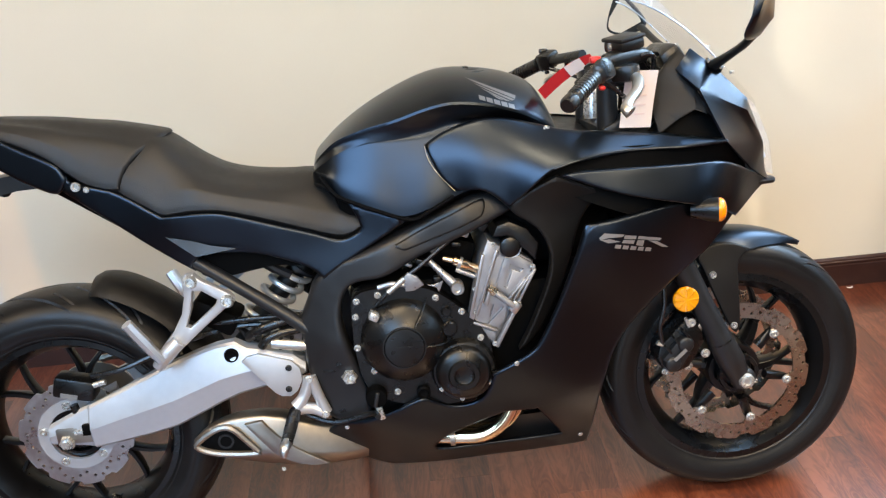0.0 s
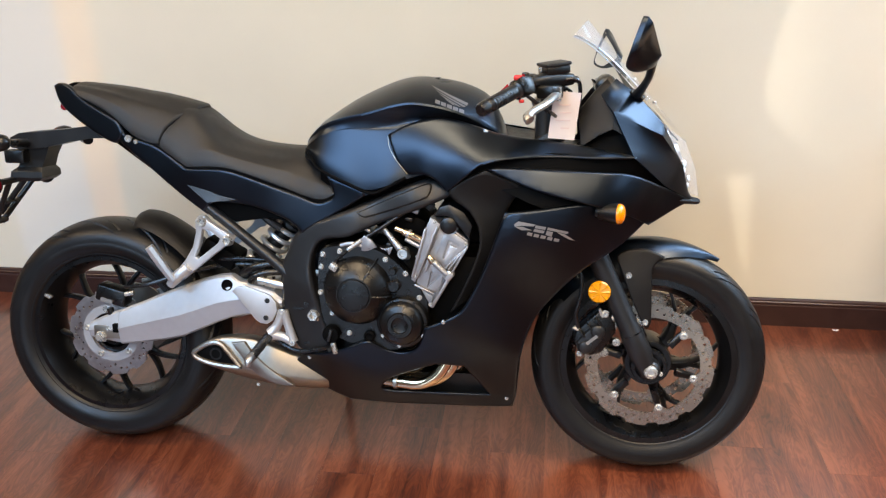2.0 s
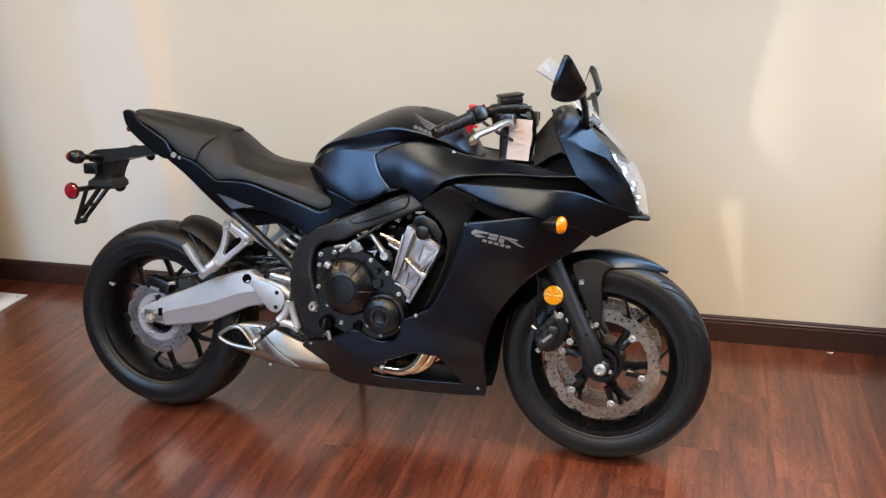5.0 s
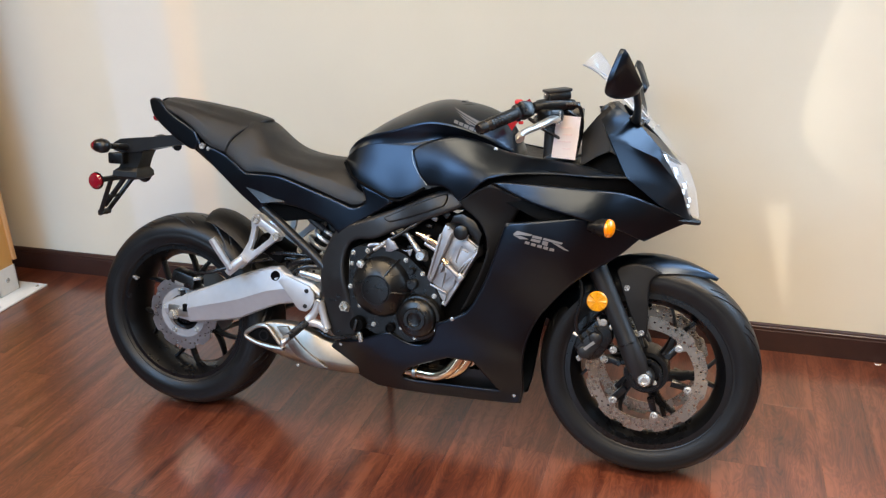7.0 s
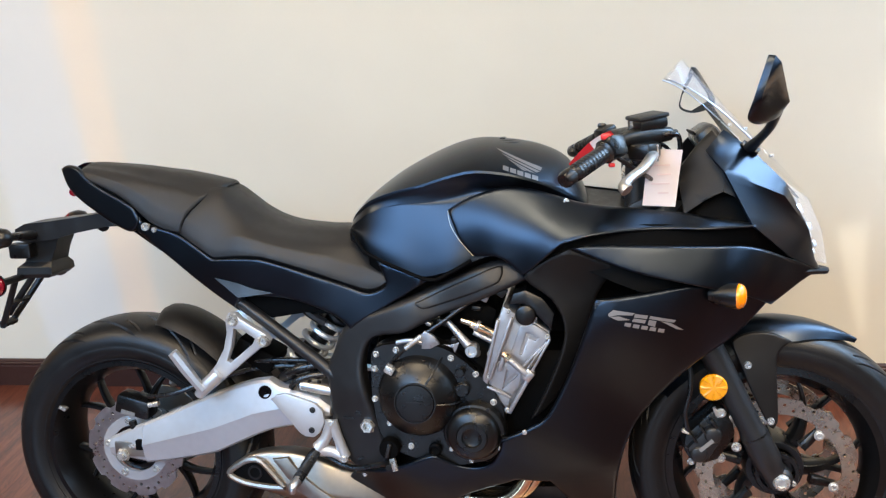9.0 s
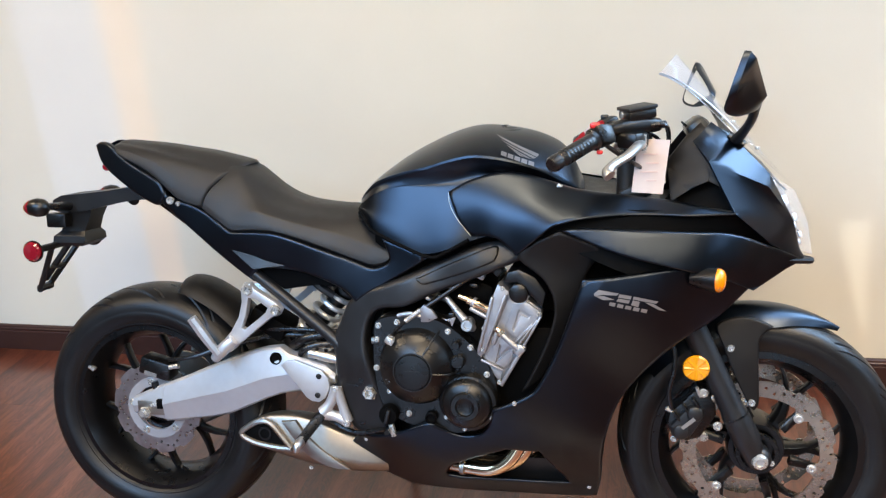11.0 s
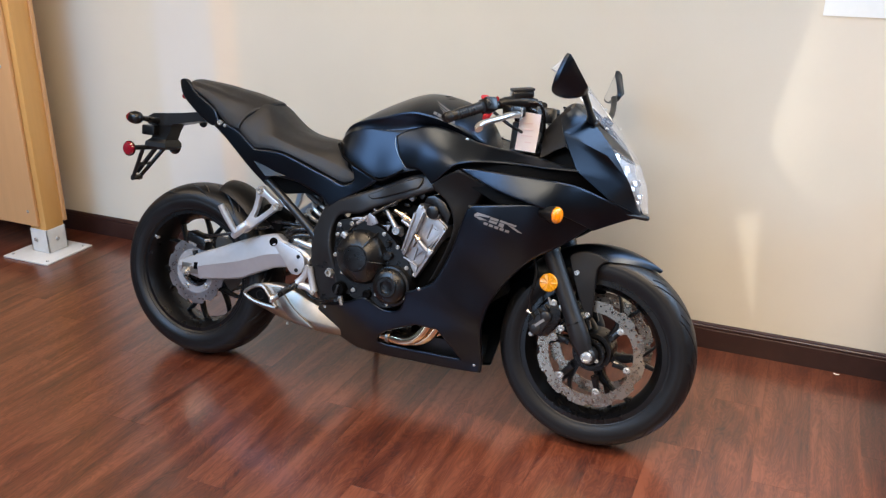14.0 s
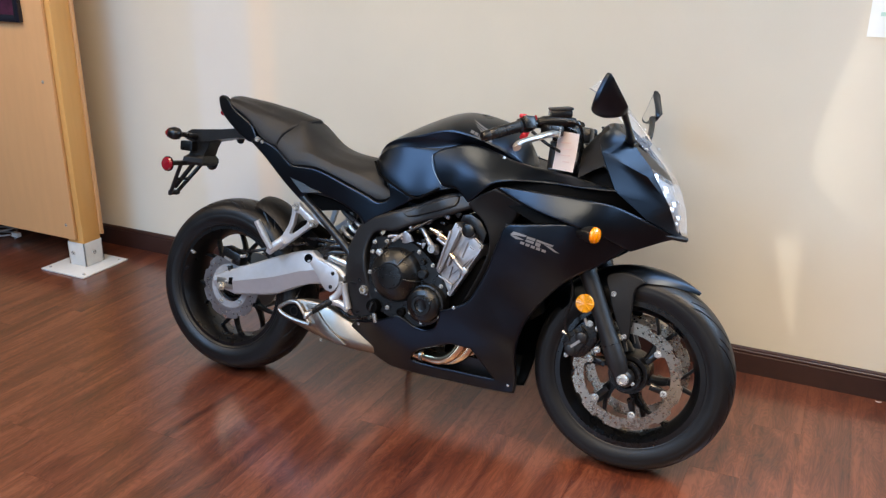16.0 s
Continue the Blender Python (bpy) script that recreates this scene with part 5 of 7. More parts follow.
engine = part("engine_block", rings_mesh(bmesh.new(), [crank_ring(0.95, 0.165), crank_ring(1.0, 0.15), crank_ring(1.0, -0.15), crank_ring(0.96, -0.158)]), M_ENGINE, bike, "black painted engine cases")
# near-black boxes added to keep the bay behind the parts dark
part("core_shade_box", box(bmesh.new(), (0.76, 0, 0.48), (0.28, 0.24, 0.26), 0.02), M_DULL, engine)
part("bay_shade_box", box(bmesh.new(), (0.97, 0, 0.47), (0.22, 0.26, 0.24), 0.02), M_DULL, engine)
part("bay_shade_box", box(bmesh.new(), (0.74, 0.05, 0.28), (0.40, 0.14, 0.14), 0.02), M_DULL, engine)
part("sump", box(bmesh.new(), (0.76, 0, 0.30), (0.24, 0.16, 0.12), 0.03), M_ENGINE, engine)

# clutch cover: a wide domed cover with a flat round cap
clutch = part("clutch_cover", lathe(bmesh.new(), [(0.0001, -0.212), (0.042, -0.212), (0.046, -0.210), (0.076, -0.192), (0.082, -0.184), (0.088, -0.166), (0.090, -0.160), (0.098, -0.158), (0.104, -0.150)], (0.722, 0, 0.498), 64), M_ENGINE, engine, "domed black clutch cover")
part("clutch_cap", lathe(bmesh.new(), [(0.0001, -0.2165), (0.036, -0.2165), (0.0385, -0.216), (0.040, -0.2135), (0.041, -0.208)], (0.722, 0, 0.498), 48), M_ENGINE, clutch, "flat black cover disc")
# thin lighter ring added as the light caught on the cap's edge
part("cap_glint", tube(bmesh.new(), [(0.722 + 0.0425 * math.cos(radians(a)), -0.2125, 0.498 + 0.0425 * math.sin(radians(a))) for a in range(0, 361, 12)], 0.0012, 6, 1), M_FRAME, clutch)
part("cap_bar", box(bmesh.new(), (0.722, -0.2185, 0.501), (0.034, 0.001, 0.003)), M_FRAME, clutch, smooth=False)
part("cover_flange", rings_mesh(bmesh.new(), [crank_ring(1.0, -0.150), crank_ring(1.0, -0.164), crank_ring(0.992, -0.1665), crank_ring(0.90, -0.1665)]), M_ENGINE, clutch)
for ang in (-4, 58):
    c, s = math.cos(radians(ang)), math.sin(radians(ang))
    bm = bmesh.new()
    tube(bm, [(0.722 + c * 0.045, -0.212, 0.498 + s * 0.045), (0.722 + c * 0.075, -0.201, 0.498 + s * 0.075), (0.722 + c * 0.098, -0.168, 0.498 + s * 0.098)], 0.0022, 6)
    part("cover_rib", bm, M_ENGINE, clutch)
for x, z in ((0.635, 0.588), (0.678, 0.597), (0.630, 0.556), (0.627, 0.490), (0.741, 0.606), (0.793, 0.580), (0.843, 0.546), (0.878, 0.486), (0.656, 0.437), (0.699, 0.386)):
    part("cover_bolt", hex_bolt(bmesh.new(), (x, -0.166, z), 0.0056, 0.008), M_BOLT, clutch)
for x, z, r in ((0.812, 0.552, 0.010), (0.815, 0.515, 0.016), (0.668, 0.566, 0.008)):
    part("cover_boss", lathe(bmesh.new(), [(0.0001, -0.182), (r * 0.8, -0.182), (r, -0.178), (r, -0.150)], (x, 0, z), 20), M_ENGINE, clutch)
part("sensor", box(bmesh.new(), (0.668, -0.185, 0.562), (0.02, 0.03, 0.016), 0.003, (0, 30, 0)), M_BOLT, clutch)

# lower front cover
gen = part("generator_cover", lathe(bmesh.new(), [(0.0001, -0.207), (0.014, -0.207), (0.019, -0.209), (0.021, -0.214), (0.030, -0.214), (0.033, -0.209), (0.046, -0.205), (0.052, -0.200), (0.056, -0.190), (0.059, -0.170), (0.060, -0.145)], (0.836, 0, 0.425), 56), M_ENGINE, engine, "round black generator cover")
part("cover_step", lathe(bmesh.new(), [(0.055, -0.188), (0.062, -0.186), (0.066, -0.178), (0.066, -0.15)], (0.838, 0, 0.424), 56), M_ENGINE, gen)
for ang in (60, 150, 215, 262, 330):
    c, s = math.cos(radians(ang)), math.sin(radians(ang))
    part("cover_bolt", hex_bolt(bmesh.new(), (0.838 + 0.060 * c, -0.186, 0.424 + 0.060 * s), 0.004, 0.004), M_FRAME if ang in (60, 150) else M_BOLT, gen)
part("oil_window", lathe(bmesh.new(), [(0.0001, -0.176), (0.008, -0.177), (0.010, -0.180), (0.014, -0.178), (0.014, -0.15)], (0.752, 0, 0.382), 20), M_DULL, engine, "small dark oil sight glass")
part("oil_cap", lathe(bmesh.new(), [(0.0001, -0.192), (0.020, -0.190), (0.022, -0.184), (0.022, -0.16)], (0.655, 0, 0.385), 20), M_DULL, engine)
part("cap_handle", box(bmesh.new(), (0.655, -0.194, 0.385), (0.008, 0.008, 0.032), 0.002, (0, 15, 0)), M_FRAME, engine)
part("lower_sensor", box(bmesh.new(), (0.66, -0.17, 0.345), (0.012, 0.012, 0.03), 0.002, (0, -15, 0)), M_BOLT, engine)

# cylinder block, silver, with cast ribs; tilted forward
CYL = [(0.930, 0.674), (0.963, 0.655), (0.996, 0.632), (0.994, 0.612), (0.962, 0.553), (0.936, 0.507), (0.907, 0.458), (0.861, 0.515), (0.870, 0.560), (0.892, 0.640), (0.906, 0.688)]
cyl = part("cylinder_block", plate(bmesh.new(), CYL, 0.16, -0.152, 0.003), M_CAST, engine, "bare cast aluminium cylinder block with ribs")
RAIL = [(0.905, 0.690), (0.930, 0.674), (0.909, 0.618), (0.895, 0.585), (0.867, 0.524), (0.857, 0.532), (0.870, 0.590), (0.889, 0.652)]
part("edge_rail", plate(bmesh.new(), RAIL, -0.140, -0.170, 0.004), M_CAST, cyl)
for name, outline, hole in (("upper_web", [(0.938, 0.648), (0.962, 0.651), (0.992, 0.631), (0.988, 0.612), (0.946, 0.562), (0.916, 0.588)], [[(0.9335, 0.586), (0.949, 0.632), (0.975, 0.620), (0.968, 0.614), (0.953, 0.620), (0.9385, 0.584)]]),
                            ("lower_web", [(0.889, 0.573), (0.910, 0.571), (0.938, 0.547), (0.930, 0.514), (0.915, 0.500), (0.867, 0.521)], [[(0.906, 0.552), (0.8965, 0.511), (0.930, 0.542), (0.925, 0.546), (0.901, 0.524), (0.910, 0.550)]]),
                            ("foot_web", [(0.871, 0.510), (0.911, 0.491), (0.906, 0.466)], [])):
    part(name, plate(bmesh.new(), outline, -0.150, -0.159, 0.0015, hole), M_CAST, cyl)


def rib(p, q, w=0.004, out=0.010, y=-0.158):
    (x0, z0), (x1, z1) = p, q
    L = math.hypot(x1 - x0, z1 - z0)
    return box(bmesh.new(), ((x0 + x1) / 2, y - out / 2, (z0 + z1) / 2), (L, out, w * 1.5), 0.002, (0, -math.degrees(math.atan2(z1 - z0, x1 - x0)), 0))


for p, q, w, o in (((0.894, 0.662), (0.861, 0.538), 0.0045, 0.018), ((0.922, 0.668), (0.872, 0.535), 0.0035, 0.017), ((0.962, 0.556), (0.909, 0.463), 0.0055, 0.014), ((0.997, 0.622), (0.958, 0.552), 0.0035, 0.014), ((0.978, 0.602), (0.940, 0.561), 0.0035, 0.010), ((0.990, 0.614), (0.950, 0.560), 0.003, 0.013),
                   ((0.865, 0.519), (0.915, 0.496), 0.0035, 0.011), ((0.906, 0.592), (0.892, 0.555), 0.006, 0.016)):
    part("casting_rib", rib(p, q, w, o), M_CAST, cyl)
part("water_pipe", tube(bmesh.new(), [(0.908, -0.171, 0.584), (0.930, -0.174, 0.565), (0.948, -0.174, 0.549)], 0.0068, 12), M_CAST, cyl)
part("pipe_union", tube(bmesh.new(), [(0.901, -0.171, 0.592), (0.907, -0.172, 0.586), (0.908, -0.172, 0.585), (0.913, -0.172, 0.580)], [0.007, 0.007, 0.0095, 0.0095], 12, smooth=False), M_HEADER, cyl, "small brass union")
part("pipe_block", box(bmesh.new(), (0.951, -0.168, 0.546), (0.020, 0.020, 0.024), 0.003, (0, 40, 0)), M_POLISH, cyl)
for x, z in ((0.915, 0.679), (0.992, 0.626), (0.906, 0.470), (0.868, 0.543), (0.874, 0.590)):
    part("block_bolt", hex_bolt(bmesh.new(), (x, -0.168, z), 0.0045, 0.005), M_BOLT, cyl)
head = part("cylinder_head", plate(bmesh.new(), [(0.915, 0.692), (0.925, 0.715), (0.95, 0.722), (0.985, 0.705), (1.008, 0.672), (1.000, 0.636), (0.985, 0.654), (0.968, 0.672), (0.945, 0.692)], 0.165, -0.166, 0.006), M_ENGINE, engine, "black cylinder head cover")
part("cam_plug", lathe(bmesh.new(), [(0.0001, -0.172), (0.017, -0.172), (0.020, -0.170), (0.021, -0.160)], (0.949, 0, 0.670), 28), M_ENGINE, head, "round black plug with a bright rim")
part("plug_rim", lathe(bmesh.new(), [(0.0205, -0.166), (0.0235, -0.168), (0.0245, -0.160)], (0.949, 0, 0.670), 28, arc=(180, 350)), M_CAST, head)

# throttle bodies, pipes and linkage above the clutch cover
thr = part("coolant_pipe", tube(bmesh.new(), [(0.788, -0.150, 0.652), (0.81, -0.158, 0.628), (0.836, -0.165, 0.600), (0.845, -0.15, 0.585)], [0.006, 0.0075, 0.010, 0.009], 14), M_CAST, bike, "cast coolant pipe")
part("pipe_flange", lathe(bmesh.new(), [(0.0001, -0.178), (0.006, -0.178), (0.007, -0.182), (0.012, -0.182), (0.0135, -0.178), (0.0135, -0.15)], (0.838, 0, 0.598), 20), M_POLISH, thr)
inj = part("injector_rail", tube(bmesh.new(), [(0.815, -0.146, 0.655), (0.834, -0.148, 0.649), (0.836, -0.148, 0.648), (0.862, -0.150, 0.637), (0.864, -0.150, 0.636), (0.892, -0.150, 0.622)], [0.006, 0.007, 0.0105, 0.0105, 0.009, 0.009], 14, smooth=False), M_HEADER, thr, "brass-toned injector")
part("injector_clip", tube(bmesh.new(), [(0.846, -0.148, 0.644), (0.852, -0.149, 0.641)], 0.0118, 14, smooth=False), M_CAST, inj)
part("vacuum_pipe", tube(bmesh.new(), [(0.840, -0.145, 0.629), (0.876, -0.148, 0.611)], 0.006, 12), M_CAST, thr)
part("stay_plate", plate(bmesh.new(), [(0.778, 0.608), (0.790, 0.606), (0.811, 0.612), (0.802, 0.590), (0.796, 0.600)], -0.160, -0.163, 0.0008), M_CAST, thr)
cab = part("clutch_cable", tube(bmesh.new(), [(0.668, -0.168, 0.572), (0.715, -0.172, 0.615), (0.77, -0.165, 0.650), (0.83, -0.15, 0.690), (0.89, -0.13, 0.725)], 0.0042, 8), M_RUBBER, bike, "black clutch cable with bright ends")
part("cable_end", tube(bmesh.new(), [(0.70, -0.173, 0.602), (0.735, -0.172, 0.628)], 0.0058, 10), M_BOLT, cab)
part("cable_bracket", plate(bmesh.new(), [(0.735, 0.602), (0.752, 0.602), (0.772, 0.612), (0.760, 0.630), (0.742, 0.640), (0.735, 0.632)], -0.168, -0.176, 0.001), M_CAST, cab)
part("release_arm", tube(bmesh.new(), [(0.68, -0.165, 0.612), (0.71, -0.168, 0.618), (0.735, -0.166, 0.612)], 0.005, 8), M_CAST, cab)
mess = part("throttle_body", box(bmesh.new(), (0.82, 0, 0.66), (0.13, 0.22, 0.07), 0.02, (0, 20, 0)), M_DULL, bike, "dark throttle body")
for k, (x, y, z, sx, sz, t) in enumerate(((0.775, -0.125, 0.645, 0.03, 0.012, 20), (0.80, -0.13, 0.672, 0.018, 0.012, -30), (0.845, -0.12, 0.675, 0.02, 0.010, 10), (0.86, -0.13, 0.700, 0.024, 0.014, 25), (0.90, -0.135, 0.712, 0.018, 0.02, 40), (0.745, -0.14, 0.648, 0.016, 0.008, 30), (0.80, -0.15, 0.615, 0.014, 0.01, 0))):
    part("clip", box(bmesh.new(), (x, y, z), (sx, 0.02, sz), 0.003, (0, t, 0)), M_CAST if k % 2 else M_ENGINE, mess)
# plain near-black boxes, added to darken what lies behind the panels
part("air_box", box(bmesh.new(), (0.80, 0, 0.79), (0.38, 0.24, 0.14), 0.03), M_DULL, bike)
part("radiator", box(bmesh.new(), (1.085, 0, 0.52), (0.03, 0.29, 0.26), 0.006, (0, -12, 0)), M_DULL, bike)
part("front_shade_box", box(bmesh.new(), (1.05, 0, 0.70), (0.24, 0.22, 0.18), 0.03), M_DULL, bike)

# header pipes in the fairing opening
for k, (dy, dx, dz) in enumerate(((0, 0, 0), (0.032, 0.020, -0.006), (0.064, 0.036, -0.010), (0.096, 0.050, -0.012))):
    bm = bmesh.new()
    tube(bm, [(0.955 + dx, -0.105 + dy, 0.345), (0.938 + dx, -0.108 + dy, 0.298 + dz), (0.912 + dx, -0.110 + dy, 0.260 + dz), (0.872 + dx * 0.7, -0.108 + dy, 0.238 + dz), (0.82, -0.100 + dy, 0.236 + dz * 0.8), (0.775, -0.09 + dy, 0.237)], 0.0165, 16)
    pipe = part("header_pipe", bm, M_HEADER, bike, "heat-tinted bright header pipe")
    if k == 0:
        part("pipe_collar", tube(bmesh.new(), [(0.802, -0.099, 0.236), (0.812, -0.1, 0.236)], 0.0195, 16, smooth=False), M_STEEL, pipe)
part("collector", tube(bmesh.new(), [(0.79, -0.04, 0.232), (0.70, -0.04, 0.225), (0.60, -0.05, 0.235), (0.52, -0.07, 0.25)], [0.05, 0.05, 0.045, 0.045], 18, flat=0.6), M_STEEL, bike)

# silencer: a stubby wedge with a slanted triangular mouth
SIL = [(0.74, 0.205, 0.270, 0.020, 0.050), (0.66, 0.197, 0.275, 0.035, 0.074), (0.60, 0.197, 0.282, 0.050, 0.104), (0.53, 0.204, 0.302, 0.052, 0.123), (0.46, 0.214, 0.330, 0.052, 0.130), (0.40, 0.226, 0.342, 0.055, 0.132), (0.34, 0.242, 0.340, 0.060, 0.132), (0.30, 0.254, 0.328, 0.066, 0.132), (0.275, 0.264, 0.314, 0.074, 0.130), (0.259, 0.279, 0.300, 0.09, 0.126)]
rings = []
for x, zl, zh, yi, yo in curve_points(SIL, 4):
    h, e = zh - zl, min(0.005, (zh - zl) * 0.2)
    ring = [(yi, zl + h * 0.3), (yi + 0.01, zl + e), (yi + 0.018, zl), (yo - 0.026, zl), (yo - 0.020, zl + e * 0.6), (yo - 0.003, zl + h * 0.30), (yo, zl + h * 0.36), (yo - 0.001, zl + h * 0.42), (yo - 0.010, zh - e * 1.5), (yo - 0.013, zh - e * 0.5), (yo - 0.018, zh), (yi + 0.018, zh - 0.004), (yi + 0.008, zh - 0.008), (yi, zh - h * 0.35)]
    rings.append([(x, -y, z) for y, z in ring])
sil = part("silencer", rings_mesh(bmesh.new(), rings), M_STEEL, bike, "short brushed steel silencer with a slanted opening", sharp=40)
MOUTH = [tuple(p) for p in curve_points([(0.268, 0.296), (0.292, 0.318), (0.320, 0.331), (0.345, 0.328), (0.370, 0.300), (0.392, 0.272), (0.392, 0.266), (0.35, 0.268), (0.30, 0.277)], 3, True)]
# solid near-black plate gives the mouth its inner shade
part("mouth_shade_plate", plate(bmesh.new(), MOUTH, -0.125, -0.1345, 0.001), M_DULL, sil, "near-black plate standing for the shaded open mouth")
part("inner_pipe", lathe(bmesh.new(), [(0.012, -0.137), (0.017, -0.137), (0.017, -0.13)], (0.33, 0, 0.300), 18), M_ENGINE, sil)
bm = bmesh.new()
rim = [(x, -0.1355, z) for x, z in MOUTH]
tube(bm, rim + rim[:1], 0.0072, 8, 1, smooth=False)
part("mouth_rim", bm, M_STEEL, sil, "bright mouth rim")
band = [tuple(p) for p in curve_points([(0.372, 0.331), (0.372, 0.331), (0.408, 0.336), (0.408, 0.336), (0.435, 0.300), (0.478, 0.262), (0.540, 0.222), (0.540, 0.222), (0.50, 0.222), (0.45, 0.240), (0.418, 0.268)], 3, True)]
part("silencer_band", plate(bmesh.new(), band, -0.124, -0.1335, 0.003), M_STEEL, sil, "bright folded metal band")
part("silencer_screw", hex_bolt(bmesh.new(), (0.44, -0.128, 0.218), 0.004, 0.003), M_BOLT, sil)
# ---- foot rests ----
for s in (-1, 1):
    heel = part("heel_plate", plate(bmesh.new(), [(0.390, 0.480), (0.402, 0.490), (0.425, 0.494), (0.49, 0.472), (0.505, 0.455), (0.508, 0.43), (0.495, 0.405), (0.480, 0.395), (0.462, 0.397), (0.45, 0.405)], s * 0.148, s * 0.156, 0.002), M_SWING, bike, "silver heel guard plate")
    for x, z in ((0.483, 0.458), (0.478, 0.412)):
        part("heel_bolt", hex_bolt(bmesh.new(), (x, s * 0.156, z), 0.0055, 0.004, s), M_FRAME, heel)
    bm = bmesh.new()
    tube(bm, [(0.522, s * 0.150, 0.430), (0.508, s * 0.154, 0.395), (0.490, s * 0.158, 0.372)], [0.014, 0.012, 0.015], 10)
    tube(bm, [(0.522, s * 0.150, 0.430), (0.535, s * 0.150, 0.39), (0.546, s * 0.150, 0.350)], [0.014, 0.011, 0.014], 10)
    tube(bm, [(0.546, s * 0.150, 0.350), (0.52, s * 0.152, 0.362), (0.485, s * 0.158, 0.370)], [0.014, 0.012, 0.016], 10)
    hanger = part("peg_hanger", bm, M_SWING, bike, "bright foot rest hanger")
    for x, z in ((0.522, 0.430), (0.546, 0.350)):
        part("hanger_bolt", hex_bolt(bmesh.new(), (x, s * 0.160, z), 0.0075, 0.005, s), M_BOLT, hanger)
    peg = part("foot_peg", tube(bmesh.new(), [(0.486, s * 0.162, 0.366), (0.482, s * 0.20, 0.358), (0.475, s * 0.262, 0.343)], [0.013, 0.0135, 0.0125], 12, flat=0.75), M_RUBBER, hanger, "rubber-topped foot rest")
    part("peg_tip", tube(bmesh.new(), [(0.476, s * 0.256, 0.344), (0.472, s * 0.276, 0.338), (0.471, s * 0.281, 0.325)], [0.011, 0.010, 0.006], 10), M_POLISH, hanger)
    part("brake_pedal" if s < 0 else "gear_lever", tube(bmesh.new(), [(0.49, s * 0.135, 0.35), (0.56, s * 0.150, 0.325), (0.64, s * 0.170, 0.345), (0.655, s * 0.20, 0.35)], 0.006, 8), M_ENGINE, hanger)
    # pillion foot rest
    hang = [(0.294, 0.656), (0.302, 0.669), (0.318, 0.669), (0.330, 0.656), (0.384, 0.622), (0.393, 0.609), (0.386, 0.595), (0.370, 0.591), (0.332, 0.562), (0.285, 0.524), (0.256, 0.500), (0.234, 0.500), (0.232, 0.520), (0.262, 0.552), (0.284, 0.588), (0.294, 0.625)]
    gap = [(0.312, 0.634), (0.330, 0.632), (0.358, 0.612), (0.352, 0.600), (0.322, 0.576), (0.298, 0.558), (0.290, 0.562), (0.304, 0.595)]
    ph = part("pillion_hanger", plate(bmesh.new(), hang, s * 0.122, s * 0.140, 0.0035, [gap]), M_SWING, bike, "bright cast pillion foot rest hanger")
    for x, z in ((0.311, 0.654), (0.377, 0.607)):
        part("hanger_bolt", lathe(bmesh.new(), [(0.0001, s * 0.004), (0.006, s * 0.004), (0.0075, s * 0.010), (0.0105, s * 0.010), (0.0125, s * 0.006), (0.0145, 0)], (x, s * 0.139, z), 18), M_BOLT, ph)
    part("peg_fork", tube(bmesh.new(), [(0.272, s * 0.148, 0.535), (0.246, s * 0.154, 0.512), (0.224, s * 0.156, 0.488)], [0.014, 0.016, 0.011], 10), M_SWING, ph)
    peg = part("pillion_peg", tube(bmesh.new(), [(0.238, s * 0.164, 0.504), (0.212, s * 0.174, 0.550), (0.188, s * 0.183, 0.594)], [0.014, 0.0175, 0.0165], 8, flat=0.7), M_SWING, ph, "folded metal pillion foot rest")

# side stand on the far side, holding the lean
stand = part("side_stand", tube(bmesh.new(), [(0.62, 0.13, 0.30), (0.60, 0.19, 0.20), (0.585, 0.272, 0.066)], [0.014, 0.011, 0.010], 10), M_DULL, bike, "black steel side stand, swung out")
part("stand_foot", box(bmesh.new(), (0.588, 0.278, 0.064), (0.07, 0.045, 0.008), 0.002, (12, 0, 0)), M_DULL, stand)
bm = bmesh.new()
tube(bm, [(0.02, 0.098, 0.425), (0.30, 0.098, 0.475), (0.56, 0.098, 0.47)], 0.007, 6, flat=1.3)
tube(bm, [(0.02, 0.098, 0.215), (0.30, 0.098, 0.335), (0.56, 0.098, 0.40)], 0.007, 6, flat=1.3)
part("drive_chain", bm, M_STEEL, bike)

